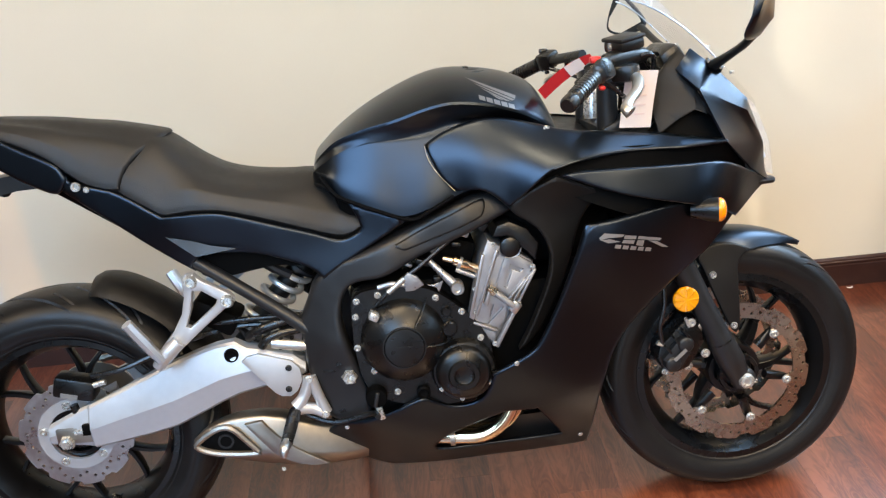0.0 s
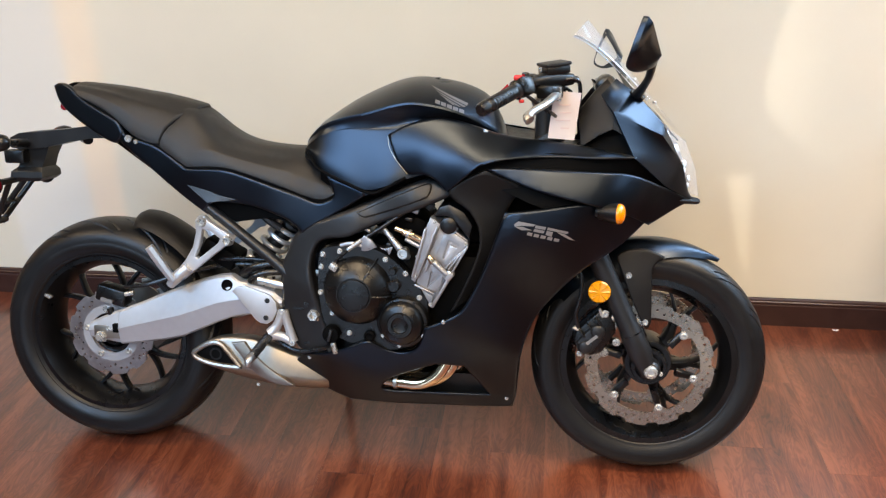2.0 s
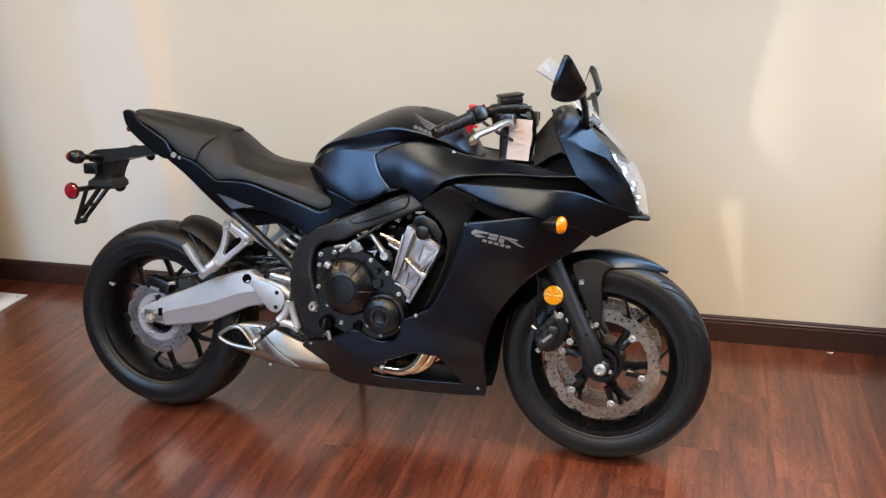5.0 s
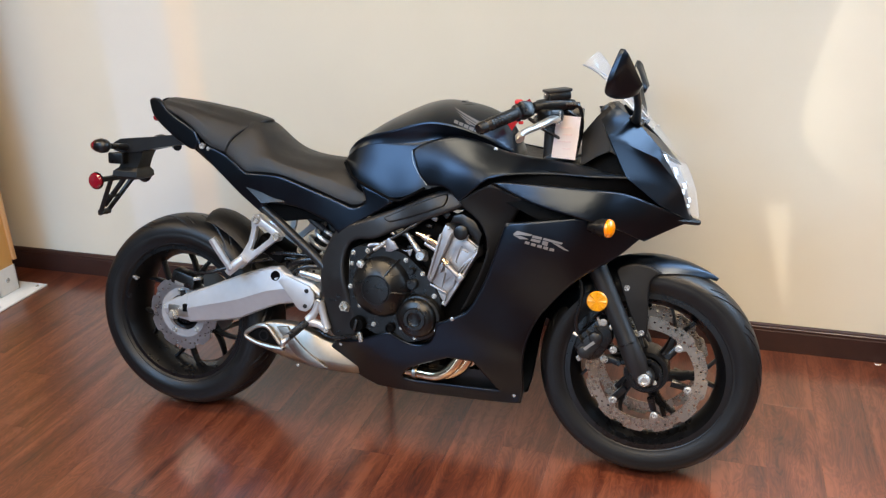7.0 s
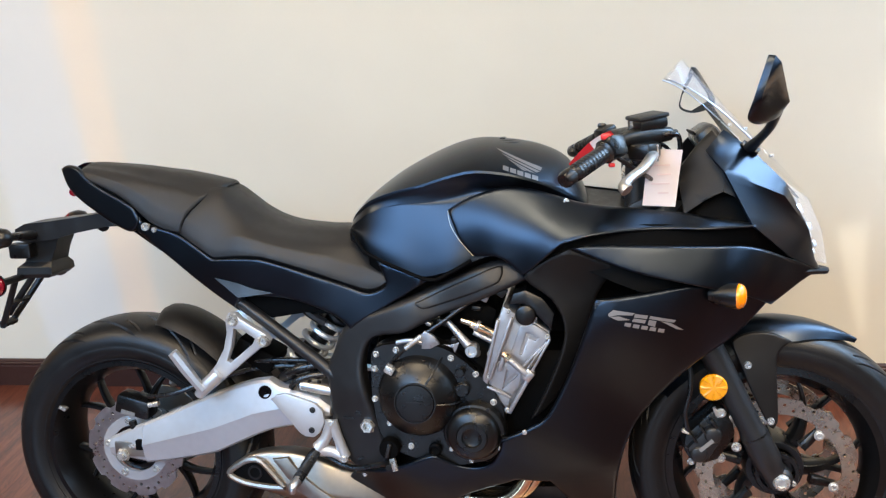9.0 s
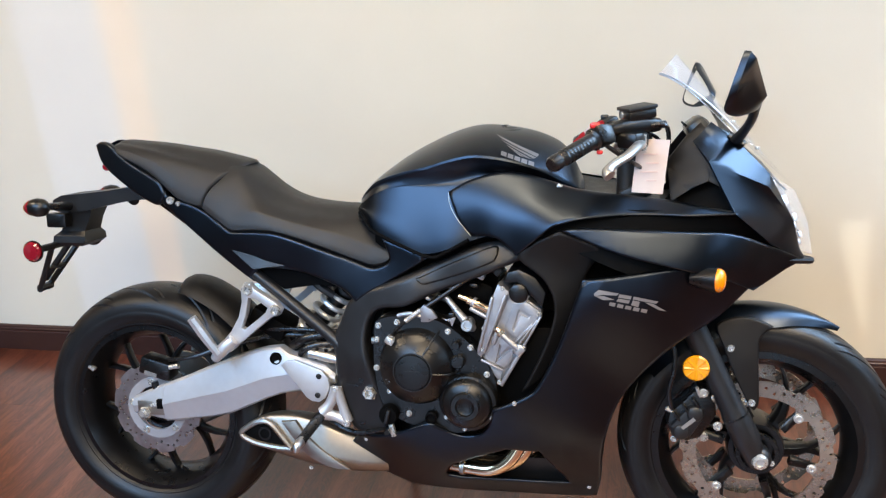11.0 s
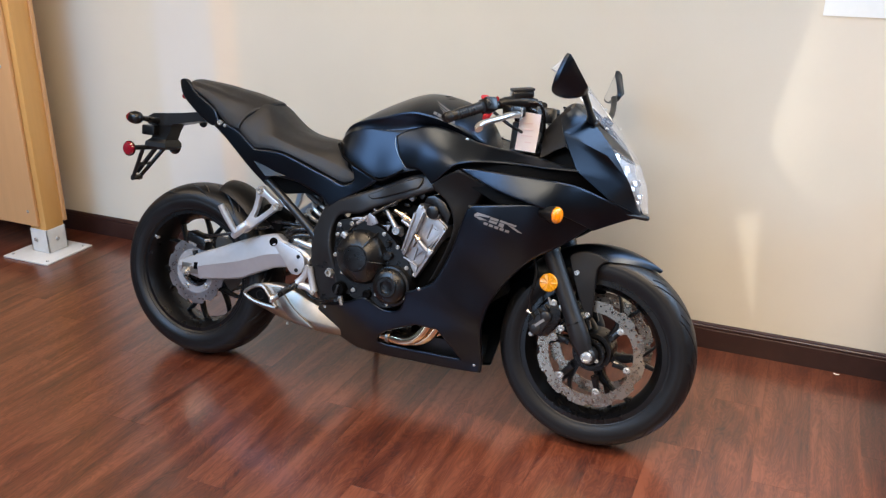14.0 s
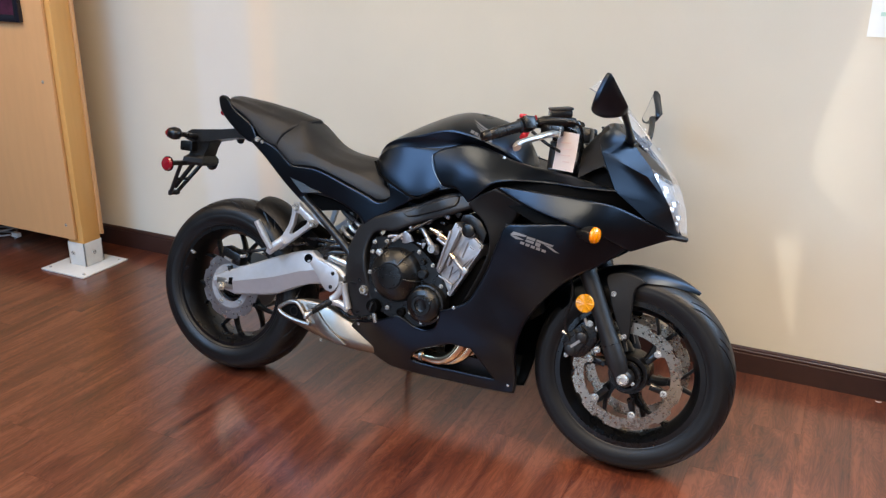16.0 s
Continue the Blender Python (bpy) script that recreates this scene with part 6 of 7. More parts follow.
# ---- front end ----
RAKE = Vector((-0.43, 0, 0.903)).normalized()
for s in (-1, 1):
    foot = Vector((1.442, s * 0.098, 0.318))
    fork = part("fork_leg", tube(bmesh.new(), [foot - RAKE * 0.03, foot + RAKE * 0.012, foot + RAKE * 0.03, foot + RAKE * 0.09, foot + RAKE * 0.105, foot + RAKE * 0.31], [0.022, 0.026, 0.030, 0.0285, 0.0255, 0.0265], 20, smooth=False), M_FRAME, bike, "satin black fork leg")
    part("fork_tube", tube(bmesh.new(), [foot + RAKE * 0.30, foot + RAKE * 0.62], 0.0205, 16, smooth=False), M_ENGINE, fork)
    part("dust_seal", tube(bmesh.new(), [foot + RAKE * 0.305, foot + RAKE * 0.325], 0.0285, 18, smooth=False), M_RUBBER, fork)
    part("fork_band", tube(bmesh.new(), [foot + RAKE * 0.086, foot + RAKE * 0.090], 0.0289, 20, smooth=False), M_ENGINE, fork)
    lug = part("axle_lug", lathe(bmesh.new(), [(0.0001, s * 0.116), (0.019, s * 0.116), (0.024, s * 0.112), (0.026, s * 0.105), (0.026, s * 0.075)], (FX, 0, FZ), 28), M_FRAME, fork)
    part("axle_bolt", lathe(bmesh.new(), [(0.0001, s * 0.123), (0.0075, s * 0.123), (0.009, s * 0.127), (0.0145, s * 0.126), (0.0175, s * 0.121), (0.0175, s * 0.115)], (FX, 0, FZ), 20), M_BOLT, fork, "bright axle bolt")
    part("pinch_bolt", hex_bolt(bmesh.new(), (1.482, s * 0.100, 0.294), 0.005, 0.006, s), M_BOLT, fork)
    # caliper behind the leg
    C = [(1.262, 0.372), (1.275, 0.345), (1.305, 0.335), (1.332, 0.345), (1.350, 0.372), (1.365, 0.400), (1.362, 0.425), (1.345, 0.452), (1.325, 0.455), (1.306, 0.438), (1.290, 0.42), (1.268, 0.40)]
    c = part("front_caliper", plate(bmesh.new(), C, s * 0.050, s * 0.108, 0.006), M_ENGINE, bike, "black twin-piston front caliper")
    part("caliper_body", plate(bmesh.new(), [(1.270, 0.374), (1.284, 0.352), (1.300, 0.346), (1.312, 0.352), (1.336, 0.392), (1.338, 0.406), (1.326, 0.418), (1.312, 0.420), (1.300, 0.410)], s * 0.106, s * 0.122, 0.004), M_FRAME, c)
    for x, z in ((1.292, 0.362), (1.320, 0.404)):
        part("piston_boss", lathe(bmesh.new(), [(0.0001, s * 0.127), (0.013, s * 0.127), (0.0165, s * 0.1245), (0.0185, s * 0.119), (0.0185, s * 0.10)], (x, 0, z), 22), M_FRAME, c)
    for k in range(3):
        part("caliper_rib", box(bmesh.new(), (1.281 + 0.020 * k, s * 0.115, 0.397 + 0.016 * k), (0.005, 0.022, 0.024), 0.0015, (0, -38, 0)), M_ENGINE, c)
    part("bleed_nipple", tube(bmesh.new(), [(1.330, s * 0.112, 0.440), (1.322, s * 0.114, 0.462)], 0.0035, 8), M_BOLT, c)
    part("caliper_badge", box(bmesh.new(), (1.306, s * 0.1278, 0.384), (0.034, 0.0015, 0.008), 0, (0, -42, 0)), M_DECAL, c, smooth=False)
    for x, z, r in ((1.337, 0.447, 0.008), (1.368, 0.374, 0.008), (1.278, 0.340, 0.006), (1.268, 0.408, 0.005)):
        part("caliper_bolt", hex_bolt(bmesh.new(), (x, s * 0.106, z), r, 0.008, s), M_BOLT, c)
    part("pad_plate", box(bmesh.new(), (1.350, s * 0.098, 0.418), (0.012, 0.016, 0.05), 0.002, (0, 25, 0)), M_STEEL, c)
    part("brake_hose", tube(bmesh.new(), [(1.272, s * 0.112, 0.408), (1.265, s * 0.118, 0.45), (1.275, s * 0.118, 0.50), (1.272, s * 0.112, 0.55), (1.24, s * 0.10, 0.60), (1.22, s * 0.09, 0.68)], 0.0048, 8), M_RUBBER, c, "black brake hose")
    part("banjo", tube(bmesh.new(), [(1.259, s * 0.112, 0.411), (1.273, s * 0.112, 0.405)], 0.0048, 8), M_BOLT, c)
    ref = part("fork_reflector", rings_mesh(bmesh.new(), [[(1.319 + r * math.cos(a) , s * (0.122 + h + lift * (k % 4 == 0)), 0.508 + r * math.sin(a)) for k, a in enumerate(np.linspace(0, 2 * math.pi, 32, endpoint=False))] for r, h, lift in ((0.0275, 0, 0), (0.0275, 0.005, 0), (0.025, 0.007, 0.002), (0.004, 0.009, 0.0))]), M_REFLECT, bike, "round amber reflector on the fork", sharp=8)
    part("reflector_bracket", tube(bmesh.new(), [(1.319, s * 0.121, 0.508), (1.345, s * 0.105, 0.515)], 0.007, 8), M_ENGINE, ref)
part("front_axle", tube(bmesh.new(), [(FX, -0.112, FZ), (FX, 0.112, FZ)], 0.011, 14, smooth=False), M_STEEL, bike)
part("sensor_ring", lathe(bmesh.new(), [(0.036, -0.078), (0.044, -0.078), (0.046, -0.074), (0.046, -0.068), (0.036, -0.068), (0.036, -0.078)], (FX, 0, FZ), 40), M_ENGINE, bike)
for z, w in ((0.66, 0.10), (0.88, 0.09)):
    part("fork_yoke", box(bmesh.new(), (1.455 - 0.43 / 0.903 * (z - 0.302) + 0.01, 0, z), (0.07, 0.25, 0.035), 0.01, (0, -25, 0)), M_FRAME, bike)

# mudguard over the front tyre, drawn out to a tip in front
bm = bmesh.new()
rings = []
for k in range(30):
    t = k / 29
    a = radians(158 - 100 * t)
    rr = 0.318 + 0.004 * math.sin(math.pi * t)
    tip = max(0.0, (t - 0.62) / 0.38)
    tail = max(0.0, (0.25 - t) / 0.25)
    wide = 0.074 * (1 - tip ** 1.6) * (1 - 0.5 * tail) + 0.002
    ring = []
    for j in range(15):
        b = -1 + 2 * j / 14
        sag = 0.050 * abs(b) ** 2.2 * (1 - 0.8 * tip)
        ring.append((FX + math.cos(a) * (rr - sag), wide * math.copysign(abs(b) ** 0.85, b), FZ + math.sin(a) * (rr - sag)))
    rings.append(ring)
rings_mesh(bm, rings, closed=False)
bmesh.ops.solidify(bm, geom=bm.faces[:], thickness=-0.003)
fender = part("front_mudguard", bm, M_PAINT, bike, "matte black front mudguard with a pointed tip")
FENDER_W = surface([(1.365, 0.60, 0.078), (1.43, 0.60, 0.080), (1.48, 0.575, 0.080), (1.40, 0.53, 0.090), (1.445, 0.41, 0.092), (1.44, 0.52, 0.090)])
for s in (-1, 1):
    stay = [tuple(p) for p in curve_points([(1.362, 0.590), (1.40, 0.608), (1.44, 0.606), (1.478, 0.590), (1.478, 0.590), (1.452, 0.568), (1.448, 0.53), (1.452, 0.44), (1.449, 0.416), (1.436, 0.412), (1.402, 0.48), (1.374, 0.55)], 3, True)]
    st = part("mudguard_stay", panel(stay, FENDER_W, s, 0.006, 0.004, 0.012), M_COWL, fender)
    for x, z in ((1.391, 0.543), (1.437, 0.425)):
        part("stay_bolt", lathe(bmesh.new(), [(0.0001, s * 0.003), (0.003, s * 0.003), (0.0035, s * 0.006), (0.0065, s * 0.006), (0.008, s * 0.002), (0.008, 0)], (x, s * (FENDER_W(x, z) - 0.001), z), 14), M_BOLT, st)

# ---- nose ----
# corner points of the right half: (x, half width, z)
NOSE = dict(rear_top=(1.300, 0.128, 0.985), peak=(1.335, 0.112, 1.022), stem=(1.385, 0.098, 0.985), lamp_top=(1.452, 0.107, 0.916), lamp_mid=(1.508, 0.062, 0.815), lamp_low=(1.532, 0.018, 0.742), beak=(1.555, 0.0, 0.716), low=(1.462, 0.115, 0.772), corner=(1.379, 0.187, 0.846), crease=(1.327, 0.186, 0.948), ridge=(1.447, 0.124, 0.893))


def nose_cheek(side):
    bm = bmesh.new()
    v = {k: bm.verts.new((x, side * y, z)) for k, (x, y, z) in NOSE.items()}
    for names in (("rear_top", "peak", "stem", "crease"), ("stem", "lamp_top", "ridge", "crease"), ("lamp_top", "lamp_mid", "ridge"), ("crease", "ridge", "lamp_mid", "corner"), ("corner", "lamp_mid", "low"), ("lamp_mid", "lamp_low", "beak", "low")):
        bm.faces.new([v[n] for n in names])
    bmesh.ops.subdivide_edges(bm, edges=bm.edges[:], cuts=5, use_grid_fill=True)
    bmesh.ops.recalc_face_normals(bm, faces=bm.faces[:])
    bmesh.ops.solidify(bm, geom=bm.faces[:], thickness=0.004)
    return part("nose_cowl", bm, M_PAINT, bike, "matte black faceted nose cowl", sharp=26)


both(nose_cheek)
bm = bmesh.new()
v = {}
for s in (-1, 1):
    for k in ("stem", "lamp_top"):
        x, y, z = NOSE[k]
        v[k, s] = bm.verts.new((x, s * (y - 0.002), z))
c1, c2 = bm.verts.new((1.446, 0, 0.935)), bm.verts.new((1.502, 0, 0.872))
for s in (-1, 1):
    bm.faces.new((v["stem", s], v["lamp_top", s], c2, c1))
bmesh.ops.subdivide_edges(bm, edges=bm.edges[:], cuts=4, use_grid_fill=True)
bmesh.ops.recalc_face_normals(bm, faces=bm.faces[:])
bmesh.ops.solidify(bm, geom=bm.faces[:], thickness=0.003)
part("nose_bridge", bm, M_PAINT, bike, "", sharp=60)

# headlamp: chrome bowls behind a clear lens
def lamp_surface(inset, n=10, m=9):
    bm = bmesh.new()
    rows = []
    for i in range(n + 1):
        t = i / n
        sx, sy, sz = [np.interp(t, (0, 0.55, 1), (NOSE["lamp_top"][k], NOSE["lamp_mid"][k], NOSE["lamp_low"][k])) for k in range(3)]
        mx, mz = np.interp(t, (0, 0.5, 1), (1.520, 1.547, 1.560)), np.interp(t, (0, 0.5, 1), (0.870, 0.806, 0.732))
        row = []
        for j in range(2 * m + 1):
            b = -1 + j / m
            q = 1 - abs(b) ** 1.7
            row.append((sx + (mx - sx) * q - inset, b * sy * (1 - inset * 1.5), sz + (mz - sz) * q))
        rows.append(row)
    return rings_mesh(bm, rows, closed=False)


bm = lamp_surface(0.0)
bmesh.ops.solidify(bm, geom=bm.faces[:], thickness=0.002)
lens = part("headlamp_lens", bm, M_LENS, bike, "clear headlamp lens", sharp=60)
lens.visible_shadow = False
part("headlamp_shell", lamp_surface(0.024), M_LAMP, lens, "grey metallic lamp interior", sharp=60)


def lamp_point(t, b, inset):
    """A point behind the lens: t from its top to its foot, b from side to side."""
    sx, sy, sz = [np.interp(t, (0, 0.55, 1), (NOSE["lamp_top"][k], NOSE["lamp_mid"][k], NOSE["lamp_low"][k])) for k in range(3)]
    mx, mz = np.interp(t, (0, 0.5, 1), (1.520, 1.547, 1.560)), np.interp(t, (0, 0.5, 1), (0.870, 0.806, 0.732))
    q = 1 - abs(b) ** 1.7
    return (sx + (mx - sx) * q - inset, b * sy * 0.96, sz + (mz - sz) * q)


for s in (-1, 1):
    for t, b, size in ((0.10, 0.86, 0.022), (0.22, 0.62, 0.017), (0.34, 0.80, 0.015), (0.46, 0.50, 0.014), (0.58, 0.70, 0.012), (0.70, 0.40, 0.011), (0.82, 0.55, 0.009)):
        part("reflector_facet", box(bmesh.new(), lamp_point(t, s * b, 0.016), (0.005, size, size * 1.2), 0.0015, (0, -24, s * (38 + 90 * (t % 0.2)))), M_CHROME, lens)
for s in (-1, 1):
    bm = bmesh.new()
    lathe(bm, [(0.006, -0.03), (0.022, -0.022), (0.034, -0.004), (0.036, 0.0)], (1.470, s * 0.045, 0.855), 28, "x")
    part("lamp_bowl", bm, M_CHROME, lens)
    part("lamp_bulb", lathe(bmesh.new(), [(0.0001, 0.012), (0.006, 0.010), (0.008, 0.0), (0.008, -0.02)], (1.458, s * 0.045, 0.855), 14, "x"), M_BOLT, lens)
    part("lamp_fin", box(bmesh.new(), (1.492, s * 0.018, 0.80), (0.02, 0.006, 0.09), 0.002, (0, -18, 0)), M_FRAME, lens)
part("beak_tip", tube(bmesh.new(), [(1.50, -0.045, 0.728), (1.540, -0.012, 0.722), (1.557, 0, 0.720), (1.540, 0.012, 0.722), (1.50, 0.045, 0.728)], 0.008, 8, 4), M_PLASTIC, bike)

# windscreen: a thin bubble, open at the rear
def screen_point(t, b):
    """t runs from the lower edge to the top, b from side to side."""
    mx, mz = 1.510 - 0.241 * t, 0.884 + 0.278 * t
    half = 0.100 + 0.010 * math.sin(math.pi * min(t * 1.3, 1)) - 0.045 * t ** 1.6
    back = (0.111 - 0.077 * t) * abs(b) ** 2
    return (mx - back, half * math.sin(b * 1.35) / math.sin(1.35), mz + 0.106 * (1 - t) * b * b - 0.040 * t ** 3 * b * b)


bm = bmesh.new()
rings_mesh(bm, [[screen_point(i / 16, -1 + j / 10) for j in range(21)] for i in range(17)], closed=False)
bmesh.ops.solidify(bm, geom=bm.faces[:], thickness=0.003)
scr = part("windscreen", bm, M_SCREEN, bike, "clear bubble windscreen", sharp=60)
scr.visible_shadow = False
# chrome beads put in for the bright light on the glass edges
for s in (-1, 1):
    part("screen_glint", tube(bmesh.new(), [screen_point(i / 10, s) for i in range(11)], 0.0016, 6, 2), M_CHROME, scr, "chrome bead standing for the light on the cut edge")
for s in (-1, 1):
    for t in (0.06, 0.32):
        x, y, z = screen_point(t, 0.8 * s)
        part("screen_screw", lathe(bmesh.new(), disc_cap(0.005, 0.006, 0.001), (x, y, z), 10, "z"), M_BOLT, scr)

# dash and inner cowl
INNER_W = surface([(1.235, 0.945, 0.10), (1.265, 0.870, 0.155), (1.375, 0.850, 0.180), (1.36, 0.91, 0.165), (1.33, 0.96, 0.135), (1.295, 1.04, 0.085), (1.25, 1.0, 0.085)])


def inner_cowl(side):
    return part("inner_cowl", panel([(1.250, 0.945), (1.258, 0.866), (1.295, 0.890), (1.330, 0.907), (1.350, 0.897), (1.335, 0.955), (1.330, 1.002), (1.316, 1.022), (1.286, 0.992)], INNER_W, side, 0.004, 0.004, 0.02), M_COWL, bike, "dark inner cowl panel")


both(inner_cowl)
# near-black sheet put in for the shade inside the intake opening
for s in (-1, 1):
    intake = [tuple(p) for p in [(1.235, 0.850), (1.280, 0.905), (1.330, 0.930), (1.360, 0.900), (1.385, 0.872), (1.390, 0.840), (1.32, 0.840)]]
    part("intake", panel(intake, lambda x, z: INNER_W(x, z) - 0.040, s, 0.004, 0.0, 0.02), M_DULL, bike, "near-black sheet standing for the shaded triangular intake")
part("dash", box(bmesh.new(), (1.325, 0, 0.990), (0.05, 0.15, 0.08), 0.015, (0, -35, 0)), M_ENGINE, bike)
part("dash_screen", box(bmesh.new(), (1.301, 0, 0.995), (0.004, 0.12, 0.055), 0.002, (0, -35, 0)), M_DULL, bike)
bm = bmesh.new()
rings_mesh(bm, [[(x, -w, z), (x, 0, z - 0.02), (x, w, z)] for x, w, z in ((1.02, 0.145, 0.900), (1.10, 0.150, 0.884), (1.20, 0.155, 0.872), (1.28, 0.162, 0.862), (1.37, 0.178, 0.848))], closed=False)
bmesh.ops.solidify(bm, geom=bm.faces[:], thickness=0.004)
part("upper_deck", bm, M_PLASTIC, bike)

# indicators in the blade panels, pointing forward and outward
for s in (-1, 1):
    turn = Matrix.Translation((1.298, s * 0.214, 0.722)) @ Matrix.Rotation(radians(-s * 70), 4, "Z")
    bm = lathe(bmesh.new(), [(0.0001, s * 0.0), (0.014, s * 0.0), (0.018, s * 0.018), (0.0225, s * 0.034), (0.0245, s * 0.052)], (0, 0, 0), 28)
    bmesh.ops.transform(bm, matrix=turn, verts=bm.verts)
    ind = part("front_indicator", bm, M_ENGINE, bike, "stubby black indicator with an amber lens")
    bm = lathe(bmesh.new(), [(0.0235, s * 0.0515), (0.0235, s * 0.056), (0.020, s * 0.062), (0.011, s * 0.066), (0.0001, s * 0.067)], (0, 0, 0), 28)
    bmesh.ops.transform(bm, matrix=turn, verts=bm.verts)
    part("indicator_lens", bm, M_AMBER, ind, "amber lens")

# mirrors
def mirror(side):
    rim = [(1.366, 0.378, 1.150), (1.354, 0.387, 1.118), (1.342, 0.388, 1.080), (1.337, 0.370, 1.051), (1.360, 0.332, 1.039), (1.390, 0.292, 1.046), (1.400, 0.275, 1.066), (1.388, 0.305, 1.100), (1.368, 0.350, 1.136)]
    rim = [(x - 0.030 * (side > 0), y + 0.020 * (side > 0), z + 0.003 * (side > 0)) for x, y, z in rim]
    loop = curve_points(rim, 4, True)
    mid, apex = np.mean(rim, 0), np.mean(rim, 0) + (0.024, 0.012, 0.0)
    shift = apex - mid
    ends = [np.array(rim[0]) * 0.80 + mid * 0.20 + shift * 0.7, np.array(rim[6]) * 0.62 + mid * 0.38 + shift]

    def ridge(q):
        d = ends[1] - ends[0]
        return ends[0] + d * np.clip(np.dot(q - ends[0], d) / np.dot(d, d), 0, 1)

    rings = []
    for k, bulge in ((-0.06, 0.0), (0.0, 0.0), (0.12, 0.22), (0.45, 0.12), (0.75, 0.05), (0.97, 0.0)):
        rings.append([(p[0], side * p[1], p[2]) for p in (q * (1 - max(k, 0)) + ridge(q) * max(k, 0) + shift * (bulge if k > 0 else k * 2) for q in loop)])
    body = part("mirror_housing", rings_mesh(bmesh.new(), rings), M_PAINT, bike, "matte black teardrop mirror housing", sharp=34)
    bm = bmesh.new()
    back = mid - (apex - mid) * 0.14
    face = [bm.verts.new((p[0], side * p[1], p[2])) for p in (back + (q - mid) * 0.88 for q in loop)]
    bm.faces.new(face)
    ext = bmesh.ops.extrude_face_region(bm, geom=bm.faces[:])
    bmesh.ops.translate(bm, vec=(0.004, 0, 0), verts=[g for g in ext["geom"] if isinstance(g, bmesh.types.BMVert)])
    part("mirror_glass", bm, M_MIRROR, body, "silvered mirror glass", smooth=False)
    stem = part("mirror_stem", tube(bmesh.new(), [(1.385, side * 0.100, 0.984), (1.392 - 0.010 * (side > 0), side * 0.165, 1.006), (1.397 - 0.025 * (side > 0), side * 0.230, 1.030), (1.396 - 0.038 * (side > 0), side * 0.290, 1.060)], [0.014, 0.010, 0.009, 0.010], 12, flat=0.8), M_PLASTIC, body)
    part("stem_foot", tube(bmesh.new(), [(1.372, side * 0.094, 0.992), (1.402, side * 0.100, 0.975)], [0.016, 0.014], 10, flat=0.6), M_RUBBER, body)
    return body


both(mirror)

# ---- handlebars ----
def bar(side):
    end, inn, top = Vector((1.036, side * 0.352, 0.957)), Vector((1.115, side * 0.252, 1.000)), Vector((1.175, side * 0.12, 1.015))
    u = (inn - end).normalized()
    grip = part("handlebar_grip", tube(bmesh.new(), [end, end + u * 0.006, end + u * 0.022, end + u * 0.024, end + u * 0.028, end + u * 0.118, end + u * 0.122], [0.0125, 0.0155, 0.0155, 0.012, 0.0150, 0.0158, 0.021], 18, smooth=False), M_RUBBER, bike, "black rubber handlebar grip")
    for k in range(9):
        p = end + u * (0.036 + 0.009 * k)
        part("grip_ridge", tube(bmesh.new(), [p, p + u * 0.005], 0.0162, 18, smooth=False), M_RUBBER, grip)
    part("bar_tube", tube(bmesh.new(), [inn, top], 0.0115, 14, smooth=False), M_ENGINE, grip)
    part("bar_clamp", box(bmesh.new(), (1.19, side * 0.105, 0.985), (0.06, 0.05, 0.05), 0.01), M_ENGINE, grip)
    sw = part("switch_box", box(bmesh.new(), tuple(end + u * 0.145), (0.046, 0.040, 0.040), 0.009, (0, -20, side * 40)), M_ENGINE, grip)
    part("switch_button", box(bmesh.new(), tuple(end + u * 0.135 + Vector((-0.004, 0, 0.024))), (0.020, 0.016, 0.012), 0.004), M_REDSW if side < 0 else M_ENGINE, sw)
    part("starter_button", box(bmesh.new(), tuple(end + u * 0.14 + Vector((0.002, side * 0.012, -0.028))), (0.012, 0.010, 0.008), 0.003), M_REDSW if side < 0 else M_ENGINE, sw)
    lev = [(1.196, side * 0.195, 0.984), (1.190, side * 0.245, 0.982), (1.172, side * 0.300, 0.969), (1.148, side * 0.338, 0.956), (1.138, side * 0.353, 0.945), (1.143, side * 0.360, 0.938)]
    lever = part("brake_lever" if side < 0 else "clutch_lever", tube(bmesh.new(), lev, [0.012, 0.011, 0.010, 0.0095, 0.0105, 0.012], 12, flat=0.85), M_POLISH, grip, "bright curved lever")
    part("lever_perch", box(bmesh.new(), (1.182, side * 0.195, 0.992), (0.045, 0.055, 0.032), 0.008, (0, 0, side * 30)), M_ENGINE, grip)
    part("lever_pivot", tube(bmesh.new(), [(1.202, side * 0.196, 0.972), (1.202, side * 0.196, 1.004)], 0.006, 10), M_BOLT, grip)
    return grip


both(bar)
res = part("brake_reservoir", box(bmesh.new(), (1.190, -0.162, 1.042), (0.060, 0.050, 0.020), 0.005, (4, -8, 28)), M_ENGINE, bike, "square black brake fluid reservoir")
part("reservoir_lid", box(bmesh.new(), (1.189, -0.162, 1.055), (0.064, 0.055, 0.008), 0.003, (4, -8, 28)), M_PLASTIC, res)
part("reservoir_window", lathe(bmesh.new(), [(0.0001, -0.002), (0.008, -0.001), (0.009, 0.004)], (1.158, -0.168, 1.040), 14, "x"), M_LENS, res)
part("master_cylinder", tube(bmesh.new(), [(1.140, -0.205, 1.012), (1.165, -0.190, 1.016), (1.205, -0.165, 1.020), (1.232, -0.150, 1.020)], [0.012, 0.016, 0.017, 0.013], 14), M_ENGINE, res, "black brake master cylinder")
part("cylinder_clamp", box(bmesh.new(), (1.160, -0.185, 1.010), (0.034, 0.026, 0.044), 0.006, (0, -10, 35)), M_ENGINE, res)
part("banjo_bolt", tube(bmesh.new(), [(1.230, -0.150, 1.020), (1.244, -0.143, 1.020)], 0.008, 10, smooth=False), M_ENGINE, res)
